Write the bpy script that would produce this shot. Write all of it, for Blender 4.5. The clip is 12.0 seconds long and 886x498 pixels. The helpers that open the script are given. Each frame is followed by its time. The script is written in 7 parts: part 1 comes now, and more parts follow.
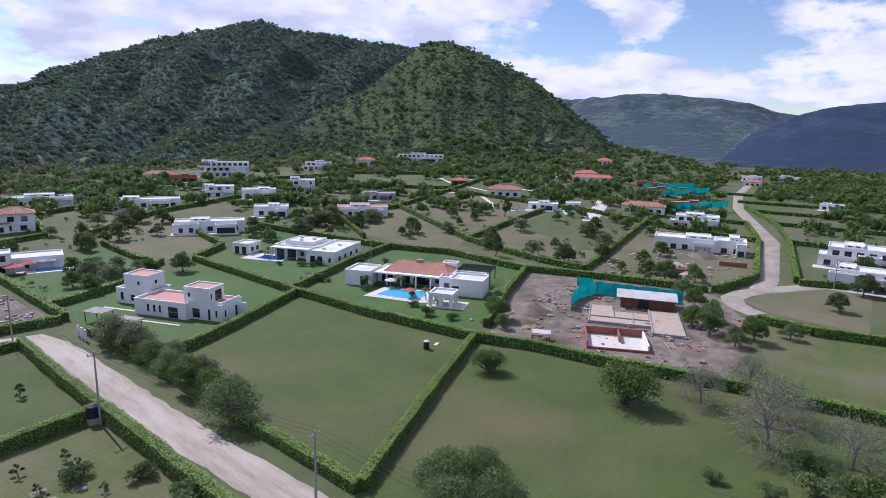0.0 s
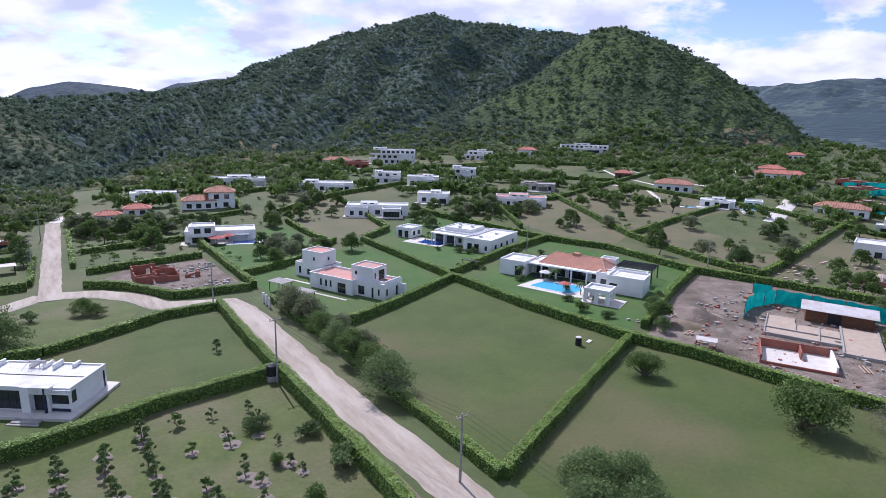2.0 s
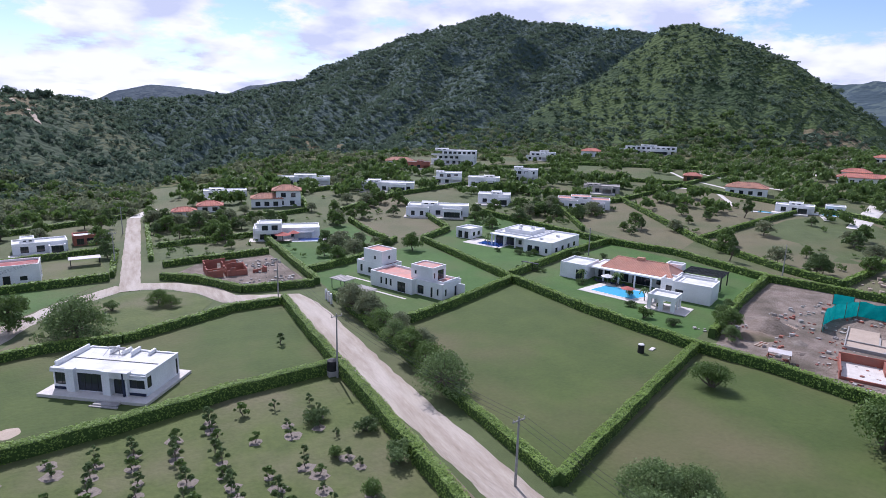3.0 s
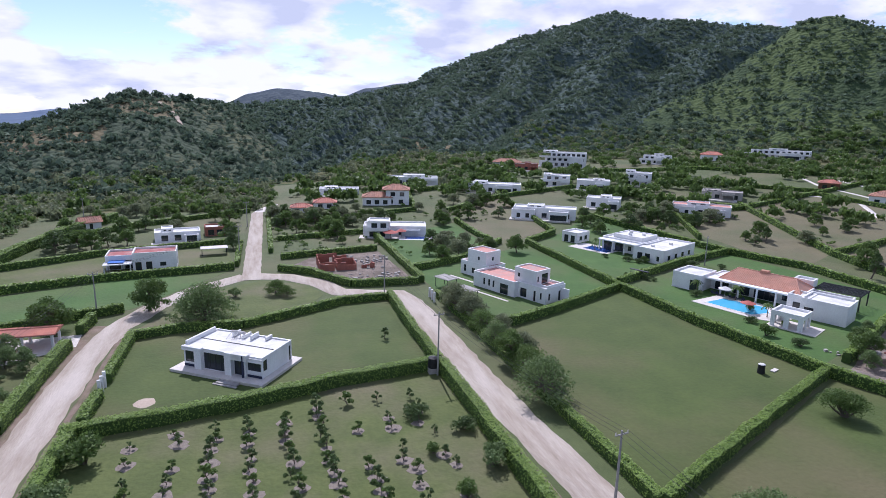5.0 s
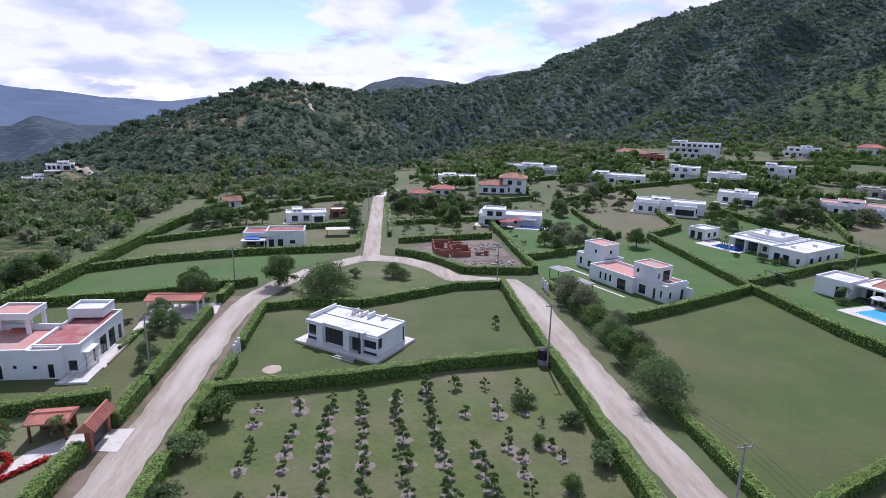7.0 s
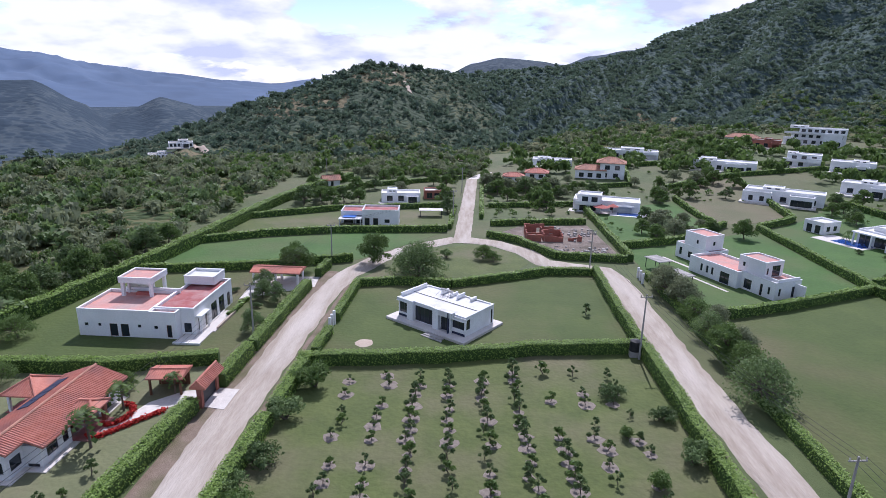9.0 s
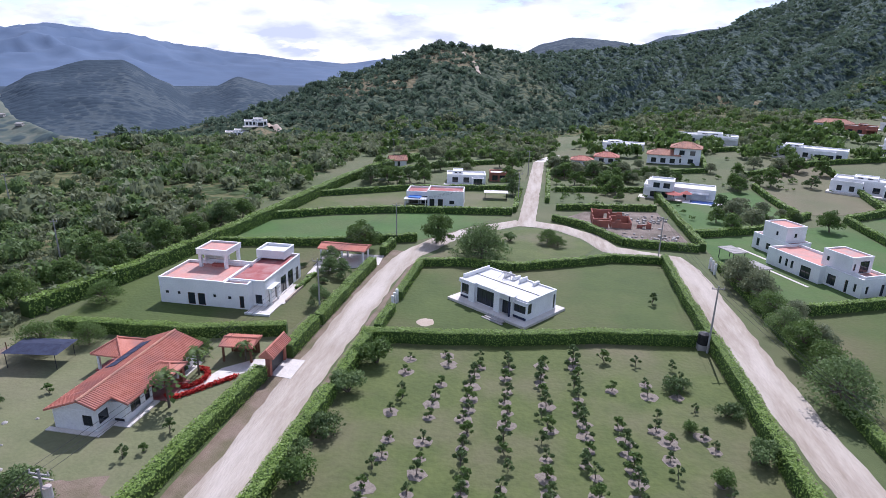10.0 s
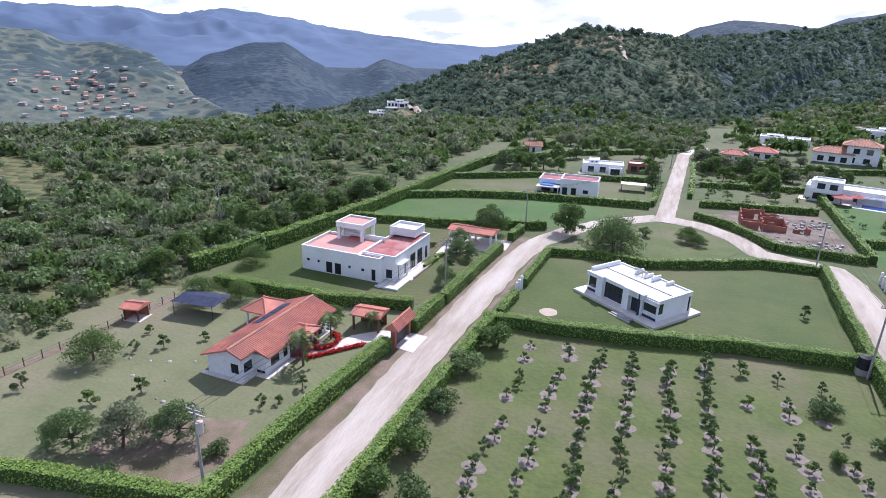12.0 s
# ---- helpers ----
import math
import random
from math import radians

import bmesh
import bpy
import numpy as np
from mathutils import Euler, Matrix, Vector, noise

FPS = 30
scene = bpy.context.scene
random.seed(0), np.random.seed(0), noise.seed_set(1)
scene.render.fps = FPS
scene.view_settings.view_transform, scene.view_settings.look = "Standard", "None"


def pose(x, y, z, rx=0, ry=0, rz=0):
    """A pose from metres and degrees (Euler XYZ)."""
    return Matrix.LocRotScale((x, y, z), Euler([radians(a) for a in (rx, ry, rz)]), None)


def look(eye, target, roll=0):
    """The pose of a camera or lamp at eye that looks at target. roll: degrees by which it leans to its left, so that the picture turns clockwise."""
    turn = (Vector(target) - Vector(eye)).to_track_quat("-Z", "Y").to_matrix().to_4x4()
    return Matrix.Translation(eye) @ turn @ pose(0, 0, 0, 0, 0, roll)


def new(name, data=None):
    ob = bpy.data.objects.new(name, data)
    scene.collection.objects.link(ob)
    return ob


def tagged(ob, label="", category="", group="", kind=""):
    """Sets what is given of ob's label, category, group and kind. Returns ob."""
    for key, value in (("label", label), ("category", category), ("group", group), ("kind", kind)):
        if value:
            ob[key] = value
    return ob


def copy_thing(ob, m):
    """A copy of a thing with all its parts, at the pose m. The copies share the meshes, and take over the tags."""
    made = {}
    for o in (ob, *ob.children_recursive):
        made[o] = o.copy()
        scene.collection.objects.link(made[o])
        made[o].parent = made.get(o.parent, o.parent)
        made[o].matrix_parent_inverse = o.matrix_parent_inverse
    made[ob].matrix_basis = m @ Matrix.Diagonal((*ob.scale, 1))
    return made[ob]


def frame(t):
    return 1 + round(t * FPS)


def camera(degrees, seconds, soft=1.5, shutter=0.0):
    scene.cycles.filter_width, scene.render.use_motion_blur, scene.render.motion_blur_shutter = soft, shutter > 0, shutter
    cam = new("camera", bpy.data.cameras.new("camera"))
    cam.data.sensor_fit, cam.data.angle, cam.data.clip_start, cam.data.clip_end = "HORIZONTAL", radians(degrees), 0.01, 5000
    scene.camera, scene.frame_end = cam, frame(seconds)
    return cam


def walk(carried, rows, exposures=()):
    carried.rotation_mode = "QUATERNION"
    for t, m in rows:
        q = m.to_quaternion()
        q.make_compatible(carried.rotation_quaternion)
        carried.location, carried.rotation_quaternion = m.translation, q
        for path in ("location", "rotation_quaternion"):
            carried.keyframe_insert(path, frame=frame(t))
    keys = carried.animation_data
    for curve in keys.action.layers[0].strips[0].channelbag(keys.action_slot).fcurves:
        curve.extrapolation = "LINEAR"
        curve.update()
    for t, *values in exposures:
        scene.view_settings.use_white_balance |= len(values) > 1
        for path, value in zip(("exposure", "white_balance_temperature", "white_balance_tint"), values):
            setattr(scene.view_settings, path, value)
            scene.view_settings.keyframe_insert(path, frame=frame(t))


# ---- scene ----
LENS = 74.1
ROWS = [  # seconds, place, yaw, pitch, roll
    (0, 0.08, -0.35, 40.01, -49.31, -11.34, 1.33),
    (0.1, 0.08, -0.34, 40.01, -48.31, -12.20, 1.35),
    (0.2, 0.08, -0.33, 40.01, -47.30, -12.33, 1.37),
    (0.3, 0.09, -0.33, 40.01, -46.44, -12.50, 1.39),
    (0.5, 0.09, -0.31, 40.01, -44.69, -12.55, 1.41),
    (1, 0.09, -0.28, 40.01, -40.25, -12.59, 1.40),
    (1.5, 0.09, -0.25, 40.01, -36.64, -12.65, 1.38),
    (2, 0.09, -0.22, 40.02, -33.89, -12.67, 1.45),
    (2.5, 0.09, -0.18, 40.02, -30.42, -12.71, 1.43),
    (3, 0.07, -0.14, 40.02, -27.95, -12.74, 1.39),
    (5, 0.00, 0.00, 40.00, -17.60, -12.84, 1.36),
    (5.5, -0.02, 0.02, 40.00, -14.31, -12.91, 1.35),
    (6, -0.04, 0.02, 39.99, -11.16, -12.95, 1.33),
    (6.5, -0.07, 0.01, 39.99, -8.54, -13.60, 1.41),
    (7, -0.10, -0.01, 39.99, -6.22, -14.24, 1.37),
    (9, -0.22, -0.12, 39.99, 2.88, -16.10, 1.23),
    (9.5, -0.25, -0.15, 39.99, 5.90, -17.31, 1.31),
    (10, -0.28, -0.17, 39.99, 9.27, -17.99, 1.31),
    (10.5, -0.31, -0.18, 39.98, 12.75, -18.44, 1.41),
    (11, -0.34, -0.19, 39.98, 16.08, -18.59, 1.40),
    (11.5, -0.39, -0.18, 39.97, 19.22, -19.16, 1.49),
    (12, -0.44, -0.17, 39.97, 22.25, -19.72, 1.57),
]
EXPOSURES = [(0, -.28, 5750, 23), (1, -.16, 5750, 23), (3, -.14, 5750, 23), (7, -.2, 5750, 23), (9.5, -.06, 5750, 22), (12, .23, 5750, 22)]
cam = camera(LENS, 12.0, soft=0.75)
walk(cam, [(t, pose(x, y, z, 90 + p, 0, w) @ pose(0, 0, 0, 0, 0, r)) for t, x, y, z, w, p, r in ROWS], EXPOSURES)
# ---- world, sun ----
SUN_AZ, SUN_EL = 4.0, 49.0
world = bpy.data.worlds.new("world")
scene.world = world
world.use_nodes = True
wn, wl = world.node_tree.nodes, world.node_tree.links
wn.clear()
sky = wn.new("ShaderNodeTexSky")
sky.sky_type, sky.sun_disc = "NISHITA", False
sky.sun_elevation, sky.sun_rotation = radians(SUN_EL), radians(SUN_AZ)
sky.altitude, sky.air_density, sky.dust_density = 1000, 1.0, 0.4
# clouds: noise on the direction, stretched towards the horizon
tex = wn.new("ShaderNodeTexCoord")
sep = wn.new("ShaderNodeSeparateXYZ")
wl.new(tex.outputs["Generated"], sep.inputs[0])
lift = wn.new("ShaderNodeMath")
lift.operation = "ADD"
lift.inputs[1].default_value = 0.3
wl.new(sep.outputs[2], lift.inputs[0])
flat = wn.new("ShaderNodeVectorMath")
flat.operation = "DIVIDE"
three = wn.new("ShaderNodeCombineXYZ")
for i in range(3):
    wl.new(lift.outputs[0], three.inputs[i])
wl.new(tex.outputs["Generated"], flat.inputs[0])
wl.new(three.outputs[0], flat.inputs[1])


def sky_math(op, a, b=None):
    m = wn.new("ShaderNodeMath")
    m.operation = op
    for socket, v in zip(m.inputs, (a, b)):
        if isinstance(v, (int, float)):
            socket.default_value = v
        elif v is not None:
            wl.new(v, socket)
    return m.outputs[0]


# cloud banks and blue gaps over the hills: bearing, elevation, half width, half height in degrees, weight
BANKS = ((30, 10, 19, 3.2, .2), (20, 5.5, 9, 2.6, .1), (9, 8.6, 2.2, 3.5, -.2), (0, 7.6, 6.5, 2.6, .22), (-12.5, 7.6, 4.5, 3.2, -.3), (-23, 6.5, 6, 4, .22), (-15, 2.6, 9, 1.5, .22),
         (-33, 4, 9, 4, .18), (60.5, 9.6, 3.2, 2.4, -.28), (67, 9.6, 2.3, 1.5, .2), (73.5, 8.6, 3.6, 3, -.24), (65, 4.6, 9, 2.1, .24), (79, 9.4, 3.4, 1.0, .14), (84, 6.2, 5, 3.2, .22), (49, 11, 7, 2, .16), (20, 2, 60, 2.5, .05))
bearing = sky_math("MULTIPLY", sky_math("ARCTAN2", sep.outputs[0], sep.outputs[1]), 57.29578)
height = sky_math("MULTIPLY", sky_math("ARCSINE", sep.outputs[2]), 57.29578)
bias = None
for b0, e0, wb, we, weight in BANKS:
    u = sky_math("POWER", sky_math("MULTIPLY", sky_math("SUBTRACT", bearing, b0), 1 / wb), 2)
    v = sky_math("POWER", sky_math("MULTIPLY", sky_math("SUBTRACT", height, e0), 1 / we), 2)
    g = sky_math("MULTIPLY", sky_math("EXPONENT", sky_math("MULTIPLY", sky_math("ADD", u, v), -1.0)), weight)
    bias = g if bias is None else sky_math("ADD", bias, g)
cl = wn.new("ShaderNodeTexNoise")
cl.inputs["Scale"].default_value, cl.inputs["Detail"].default_value, cl.inputs["Roughness"].default_value = 4.2, 11, 0.6
wl.new(flat.outputs[0], cl.inputs["Vector"])
ramp = wn.new("ShaderNodeValToRGB")
ramp.color_ramp.elements[0].position, ramp.color_ramp.elements[1].position = 0.47, 0.6
wl.new(sky_math("ADD", cl.outputs["Fac"], bias), ramp.inputs[0])
shade = wn.new("ShaderNodeTexNoise")
shade.inputs["Scale"].default_value, shade.inputs["Detail"].default_value = 3.6, 7
wl.new(flat.outputs[0], shade.inputs["Vector"])
sramp = wn.new("ShaderNodeValToRGB")
sramp.color_ramp.elements[0].position, sramp.color_ramp.elements[1].position = 0.36, 0.56
sramp.color_ramp.elements[0].color, sramp.color_ramp.elements[1].color = (5.0, 5.4, 6.4, 1), (7.9, 8.0, 8.4, 1)
wl.new(shade.outputs["Fac"], sramp.inputs[0])
mix = wn.new("ShaderNodeMix")
mix.data_type = "RGBA"
wl.new(ramp.outputs[0], mix.inputs["Factor"])
wl.new(sky.outputs[0], mix.inputs[6])
wl.new(sramp.outputs[0], mix.inputs[7])
bg = wn.new("ShaderNodeBackground")
bg.inputs["Strength"].default_value = 0.14
wl.new(mix.outputs[2], bg.inputs["Color"])
out = wn.new("ShaderNodeOutputWorld")
wl.new(bg.outputs[0], out.inputs["Surface"])

sun = new("sun", bpy.data.lights.new("sun", "SUN"))
sun.data.energy, sun.data.angle, sun.data.color = 5.0, radians(0.5), (1.0, 0.96, 0.9)
az, el = radians(SUN_AZ), radians(SUN_EL)
sun.matrix_world = look((0, 0, 0), (-math.sin(az) * math.cos(el), -math.cos(az) * math.cos(el), -math.sin(el)))

# ---- materials ----
MATS = {}


def material(name, low, high, scale=1.0, rough=0.85, bump=0.0, fine=12.0, third=None, patch=0.08, metal=0.0, island=0.0, thin=0.0, glow=0.0, stretch=None):
    """A surface with grain (fine), mottling (scale) and broad patches (patch), per metre of the world."""
    if name in MATS:
        return MATS[name]
    m = bpy.data.materials.new(name)
    m.use_nodes = True
    n, k = m.node_tree.nodes, m.node_tree.links
    b = n["Principled BSDF"]
    geo = n.new("ShaderNodeNewGeometry")
    place = geo.outputs["Position"]
    if stretch:
        mp = n.new("ShaderNodeMapping")
        mp.inputs["Scale"].default_value = stretch
        k.new(place, mp.inputs["Vector"])
        place = mp.outputs[0]
    t1 = n.new("ShaderNodeTexNoise")
    t1.inputs["Scale"].default_value, t1.inputs["Detail"].default_value, t1.inputs["Roughness"].default_value = scale, 6, 0.65
    k.new(place, t1.inputs["Vector"])
    r1 = n.new("ShaderNodeValToRGB")
    r1.color_ramp.elements[0].position, r1.color_ramp.elements[1].position = 0.32, 0.68
    r1.color_ramp.elements[0].color, r1.color_ramp.elements[1].color = (*low, 1), (*high, 1)
    k.new(t1.outputs["Fac"], r1.inputs[0])
    col = r1.outputs[0]
    if third:
        t2 = n.new("ShaderNodeTexNoise")
        t2.inputs["Scale"].default_value, t2.inputs["Detail"].default_value = patch, 4
        k.new(place, t2.inputs["Vector"])
        r2 = n.new("ShaderNodeValToRGB")
        r2.color_ramp.elements[0].position, r2.color_ramp.elements[1].position = 0.45, 0.7
        k.new(t2.outputs["Fac"], r2.inputs[0])
        mx = n.new("ShaderNodeMix")
        mx.data_type = "RGBA"
        k.new(r2.outputs[0], mx.inputs["Factor"])
        k.new(col, mx.inputs[6])
        mx.inputs[7].default_value = (*third, 1)
        col = mx.outputs[2]
    t3 = n.new("ShaderNodeTexNoise")
    t3.inputs["Scale"].default_value, t3.inputs["Detail"].default_value = fine, 3
    k.new(place, t3.inputs["Vector"])
    hs = n.new("ShaderNodeHueSaturation")
    mr = n.new("ShaderNodeMapRange")
    mr.inputs[3].default_value, mr.inputs[4].default_value = 0.82, 1.18
    src = t3.outputs["Fac"]
    if island:
        ad = n.new("ShaderNodeMath")
        ad.operation = "MULTIPLY_ADD"
        ad.inputs[1].default_value, ad.inputs[2].default_value = island, 0.5 - island / 2
        k.new(geo.outputs["Random Per Island"], ad.inputs[0])
        src = ad.outputs[0]
    k.new(src, mr.inputs[0])
    k.new(mr.outputs[0], hs.inputs["Value"])
    k.new(col, hs.inputs["Color"])
    k.new(hs.outputs[0], b.inputs["Base Color"])
    b.inputs["Roughness"].default_value, b.inputs["Metallic"].default_value = rough, metal
    b.inputs["Specular IOR Level"].default_value = 0.3
    if bump:
        bp = n.new("ShaderNodeBump")
        bp.inputs["Strength"].default_value, bp.inputs["Distance"].default_value = bump, 0.3 / fine * 4
        k.new(t3.outputs["Fac"], bp.inputs["Height"])
        k.new(bp.outputs[0], b.inputs["Normal"])
    if thin:
        tr = n.new("ShaderNodeBsdfTranslucent")
        k.new(hs.outputs[0], tr.inputs["Color"])
        ms = n.new("ShaderNodeMixShader")
        ms.inputs[0].default_value = thin
        k.new(b.outputs[0], ms.inputs[1])
        k.new(tr.outputs[0], ms.inputs[2])
        k.new(ms.outputs[0], n["Material Output"].inputs["Surface"])
    # emission in the surface's own colour, standing in for distance haze
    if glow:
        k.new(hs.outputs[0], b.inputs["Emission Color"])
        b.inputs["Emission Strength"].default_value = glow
    MATS[name] = m
    return m


def cover(name, ground, bush, size, share, bump=1.0, patch=0.012, third=None):
    """Far scrub: bushes as rounded cells over grass, with broad patches."""
    m = bpy.data.materials.new(name)
    m.use_nodes = True
    n, k = m.node_tree.nodes, m.node_tree.links
    b = n["Principled BSDF"]
    geo = n.new("ShaderNodeNewGeometry")
    v = n.new("ShaderNodeTexVoronoi")
    v.inputs["Scale"].default_value = 1 / size
    v.inputs["Randomness"].default_value = 1
    k.new(geo.outputs["Position"], v.inputs["Vector"])
    big = n.new("ShaderNodeTexNoise")
    big.inputs["Scale"].default_value, big.inputs["Detail"].default_value = patch, 7
    k.new(geo.outputs["Position"], big.inputs["Vector"])
    ad = n.new("ShaderNodeMath")
    ad.operation = "MULTIPLY_ADD"
    ad.inputs[1].default_value, ad.inputs[2].default_value = 2.6, share - 1.3
    k.new(big.outputs["Fac"], ad.inputs[0])
    sub = n.new("ShaderNodeMath")
    sub.operation = "SUBTRACT"
    k.new(ad.outputs[0], sub.inputs[0])
    k.new(v.outputs["Distance"], sub.inputs[1])
    r = n.new("ShaderNodeValToRGB")
    r.color_ramp.elements[0].position, r.color_ramp.elements[1].position = 0.0, 0.16
    k.new(sub.outputs[0], r.inputs[0])
    fine = n.new("ShaderNodeTexNoise")
    fine.inputs["Scale"].default_value, fine.inputs["Detail"].default_value = 1.6 / size, 5
    k.new(geo.outputs["Position"], fine.inputs["Vector"])
    g = n.new("ShaderNodeValToRGB")
    g.color_ramp.elements[0].position, g.color_ramp.elements[1].position = 0.35, 0.65
    g.color_ramp.elements[0].color, g.color_ramp.elements[1].color = (*ground[0], 1), (*ground[1], 1)
    k.new(fine.outputs["Fac"], g.inputs[0])
    d = n.new("ShaderNodeMix")
    d.data_type = "RGBA"
    d.inputs[6].default_value, d.inputs[7].default_value = (*bush[0], 1), (*bush[1], 1)
    k.new(v.outputs["Color"], d.inputs["Factor"])
    mx = n.new("ShaderNodeMix")
    mx.data_type = "RGBA"
    k.new(r.outputs[0], mx.inputs["Factor"])
    k.new(g.outputs[0], mx.inputs[6])
    k.new(d.outputs[2], mx.inputs[7])
    k.new(mx.outputs[2], b.inputs["Base Color"])
    b.inputs["Roughness"].default_value = 0.95
    b.inputs["Specular IOR Level"].default_value = 0.1
    bp = n.new("ShaderNodeBump")
    bp.inputs["Strength"].default_value, bp.inputs["Distance"].default_value = bump, size * 0.5
    k.new(sub.outputs[0], bp.inputs["Height"])
    k.new(bp.outputs[0], b.inputs["Normal"])
    return m


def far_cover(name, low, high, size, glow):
    """Hills in the blue distance; their haze is put into the colour and the glow."""
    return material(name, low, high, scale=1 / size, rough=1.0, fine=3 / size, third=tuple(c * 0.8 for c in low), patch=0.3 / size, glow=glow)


GRASS = material("grass", (.066, .088, .03), (.098, .125, .045), scale=.22, fine=7, bump=.5, third=(.13, .125, .062), patch=.03)
LAWN = material("lawn", (.052, .079, .017), (.077, .107, .025), scale=.09, fine=1.5, bump=.15, third=(.118, .108, .05), patch=.035)
LUSH = material("lush_lawn", (.046, .105, .02), (.068, .138, .028), scale=.12, fine=1.5, bump=.15, third=(.09, .115, .038), patch=.045)
DRY = material("dry_grass", (.13, .12, .065), (.17, .15, .085), scale=.2, fine=5, bump=.4, third=(.1, .115, .05), patch=.05)
ORCHARD = material("orchard_grass", (.07, .094, .024), (.102, .126, .035), scale=.2, fine=1.6, bump=.15, third=(.14, .128, .07), patch=.07)
WORN = material("worn_lawn", (.125, .138, .066), (.165, .175, .085), scale=.2, fine=2, bump=.15, third=(.19, .17, .105), patch=.06)
ROAD = material("gravel_road", (.31, .255, .2), (.45, .39, .325), scale=.9, fine=7, bump=.6, third=(.5, .445, .385), patch=.3, stretch=(1, .16, 1))
LANE_GRAVEL = material("lane_gravel", (.3, .255, .205), (.42, .37, .31), scale=.5, fine=4, bump=.4, third=(.26, .225, .17), patch=.15)
EARTH = material("bare_earth", (.17, .125, .09), (.25, .19, .145), scale=.6, fine=8, bump=.6, third=(.12, .11, .055), patch=.2)
RUBBLE = material("rubble_soil", (.17, .13, .1), (.29, .24, .2), scale=.4, fine=3, bump=1.0, third=(.11, .09, .065), patch=.12)
MULCH = material("mulch", (.17, .142, .115), (.26, .222, .185), scale=2, fine=10, bump=.6)
WHITE = material("white_plaster", (.74, .74, .74), (.82, .82, .81), scale=.5, fine=5, bump=.06, third=(.66, .66, .65), patch=.25, rough=.75)
SLAB = material("white_roof_paint", (.64, .64, .63), (.75, .75, .74), scale=.4, fine=3, third=(.52, .51, .49), patch=.3)
PINK = material("pink_roof_paint", (.5, .24, .2), (.6, .31, .26), scale=.4, fine=3, third=(.42, .3, .27), patch=.3)
CRIMSON = material("crimson_roof_paint", (.3, .09, .085), (.38, .13, .12), scale=.4, fine=3, third=(.42, .25, .23), patch=.35)
TILE = material("terracotta_tile", (.46, .17, .12), (.6, .26, .19), scale=1.2, fine=9, bump=.3, third=(.37, .17, .14), patch=.3)
SALMON = material("salmon_tile", (.55, .27, .19), (.68, .37, .27), scale=1.2, fine=9, bump=.3, third=(.5, .28, .21), patch=.3)
TILE_OLD = material("weathered_tile", (.4, .2, .14), (.52, .28, .19), scale=1.0, fine=6, bump=.3, third=(.3, .17, .13), patch=.4)
BRICK = material("red_brick", (.3, .1, .07), (.4, .16, .11), scale=2, fine=10, bump=.4, third=(.24, .11, .09), patch=.5)
CONCRETE = material("concrete", (.33, .31, .29), (.42, .4, .37), scale=.8, fine=8, bump=.2, third=(.28, .26, .24), patch=.3)
SAND = material("sand_fill", (.4, .32, .25), (.47, .38, .3), scale=.7, fine=7, bump=.3)
PAVING = material("pale_paving", (.55, .51, .46), (.66, .62, .57), scale=.8, fine=6, bump=.15)
DARK = material("dark_frame", (.03, .03, .035), (.05, .05, .055), scale=3, rough=.5)
WOOD = material("brown_wood", (.12, .06, .035), (.19, .1, .06), scale=2, fine=14, bump=.2)
ZINC = material("zinc_sheet", (.5, .48, .47), (.62, .6, .59), scale=.7, rough=.5, third=(.45, .36, .31), patch=.4)
TEAL = material("teal_netting", (.0, .33, .31), (.02, .45, .42), scale=1.2, fine=6, thin=.35, third=(.0, .26, .26), patch=.6)
POST = material("concrete_post", (.26, .25, .24), (.34, .33, .31), scale=2, fine=10)
WIRE = material("wire", (.03, .03, .03), (.06, .06, .06), scale=2)
BLACK = material("black_plastic", (.015, .015, .018), (.03, .03, .033), scale=2, rough=.5)
BARK = material("bark", (.1, .08, .06), (.17, .14, .11), scale=3, fine=14, bump=.5)
BARE = material("grey_bark", (.19, .175, .155), (.28, .26, .235), scale=3, fine=14)
BLUE_CLOTH = material("blue_tarpaulin", (.02, .12, .5), (.04, .2, .62), scale=1.5, rough=.5)
NAVY = material("dark_blue_cloth", (.02, .025, .05), (.04, .05, .09), scale=1.2)
RED_CLOTH = material("red_awning", (.36, .1, .08), (.46, .15, .12), scale=1.5)
FLOWER = material("red_flowers", (.4, .02, .02), (.55, .05, .03), scale=3, fine=12)
LEAF = material("leaf", (.09, .15, .04), (.14, .215, .055), scale=.4, rough=.6, island=1.2, thin=.4)
LEAF_DARK = material("dark_leaf", (.082, .13, .046), (.122, .18, .06), scale=.4, rough=.6, island=1.2, thin=.35)
LEAF_PALE = material("pale_leaf", (.13, .195, .07), (.18, .255, .095), scale=.4, rough=.6, island=1.2, thin=.4)
LEAF_HEDGE = material("hedge_leaf", (.15, .238, .042), (.215, .325, .06), scale=.5, rough=.55, island=1.1, thin=.2)
# bluish leaf colour: the mountain's haze is put into it
LEAF_HILL = material("hazed_hill_leaf", (.1, .146, .098), (.148, .2, .13), scale=.05, rough=.9, island=.8, thin=.35)
LEAF_GREY = material("grey_leaf", (.175, .205, .11), (.24, .27, .15), scale=.4, rough=.7, island=1.0, thin=.4)
# much darker than the leaves: shade inside the hedge put into its colour
HEDGE_INNER_SHADE = material("hedge_inner_shade", (.035, .07, .014), (.06, .105, .022), scale=2, fine=8)
# scrub of the main mountain, its blue distance haze put into the colours
SCRUB = cover("hazed_mountain_scrub", ((.088, .122, .098), (.064, .094, .08)), ((.054, .082, .074), (.072, .104, .088)), 5.0, .85, bump=.8)
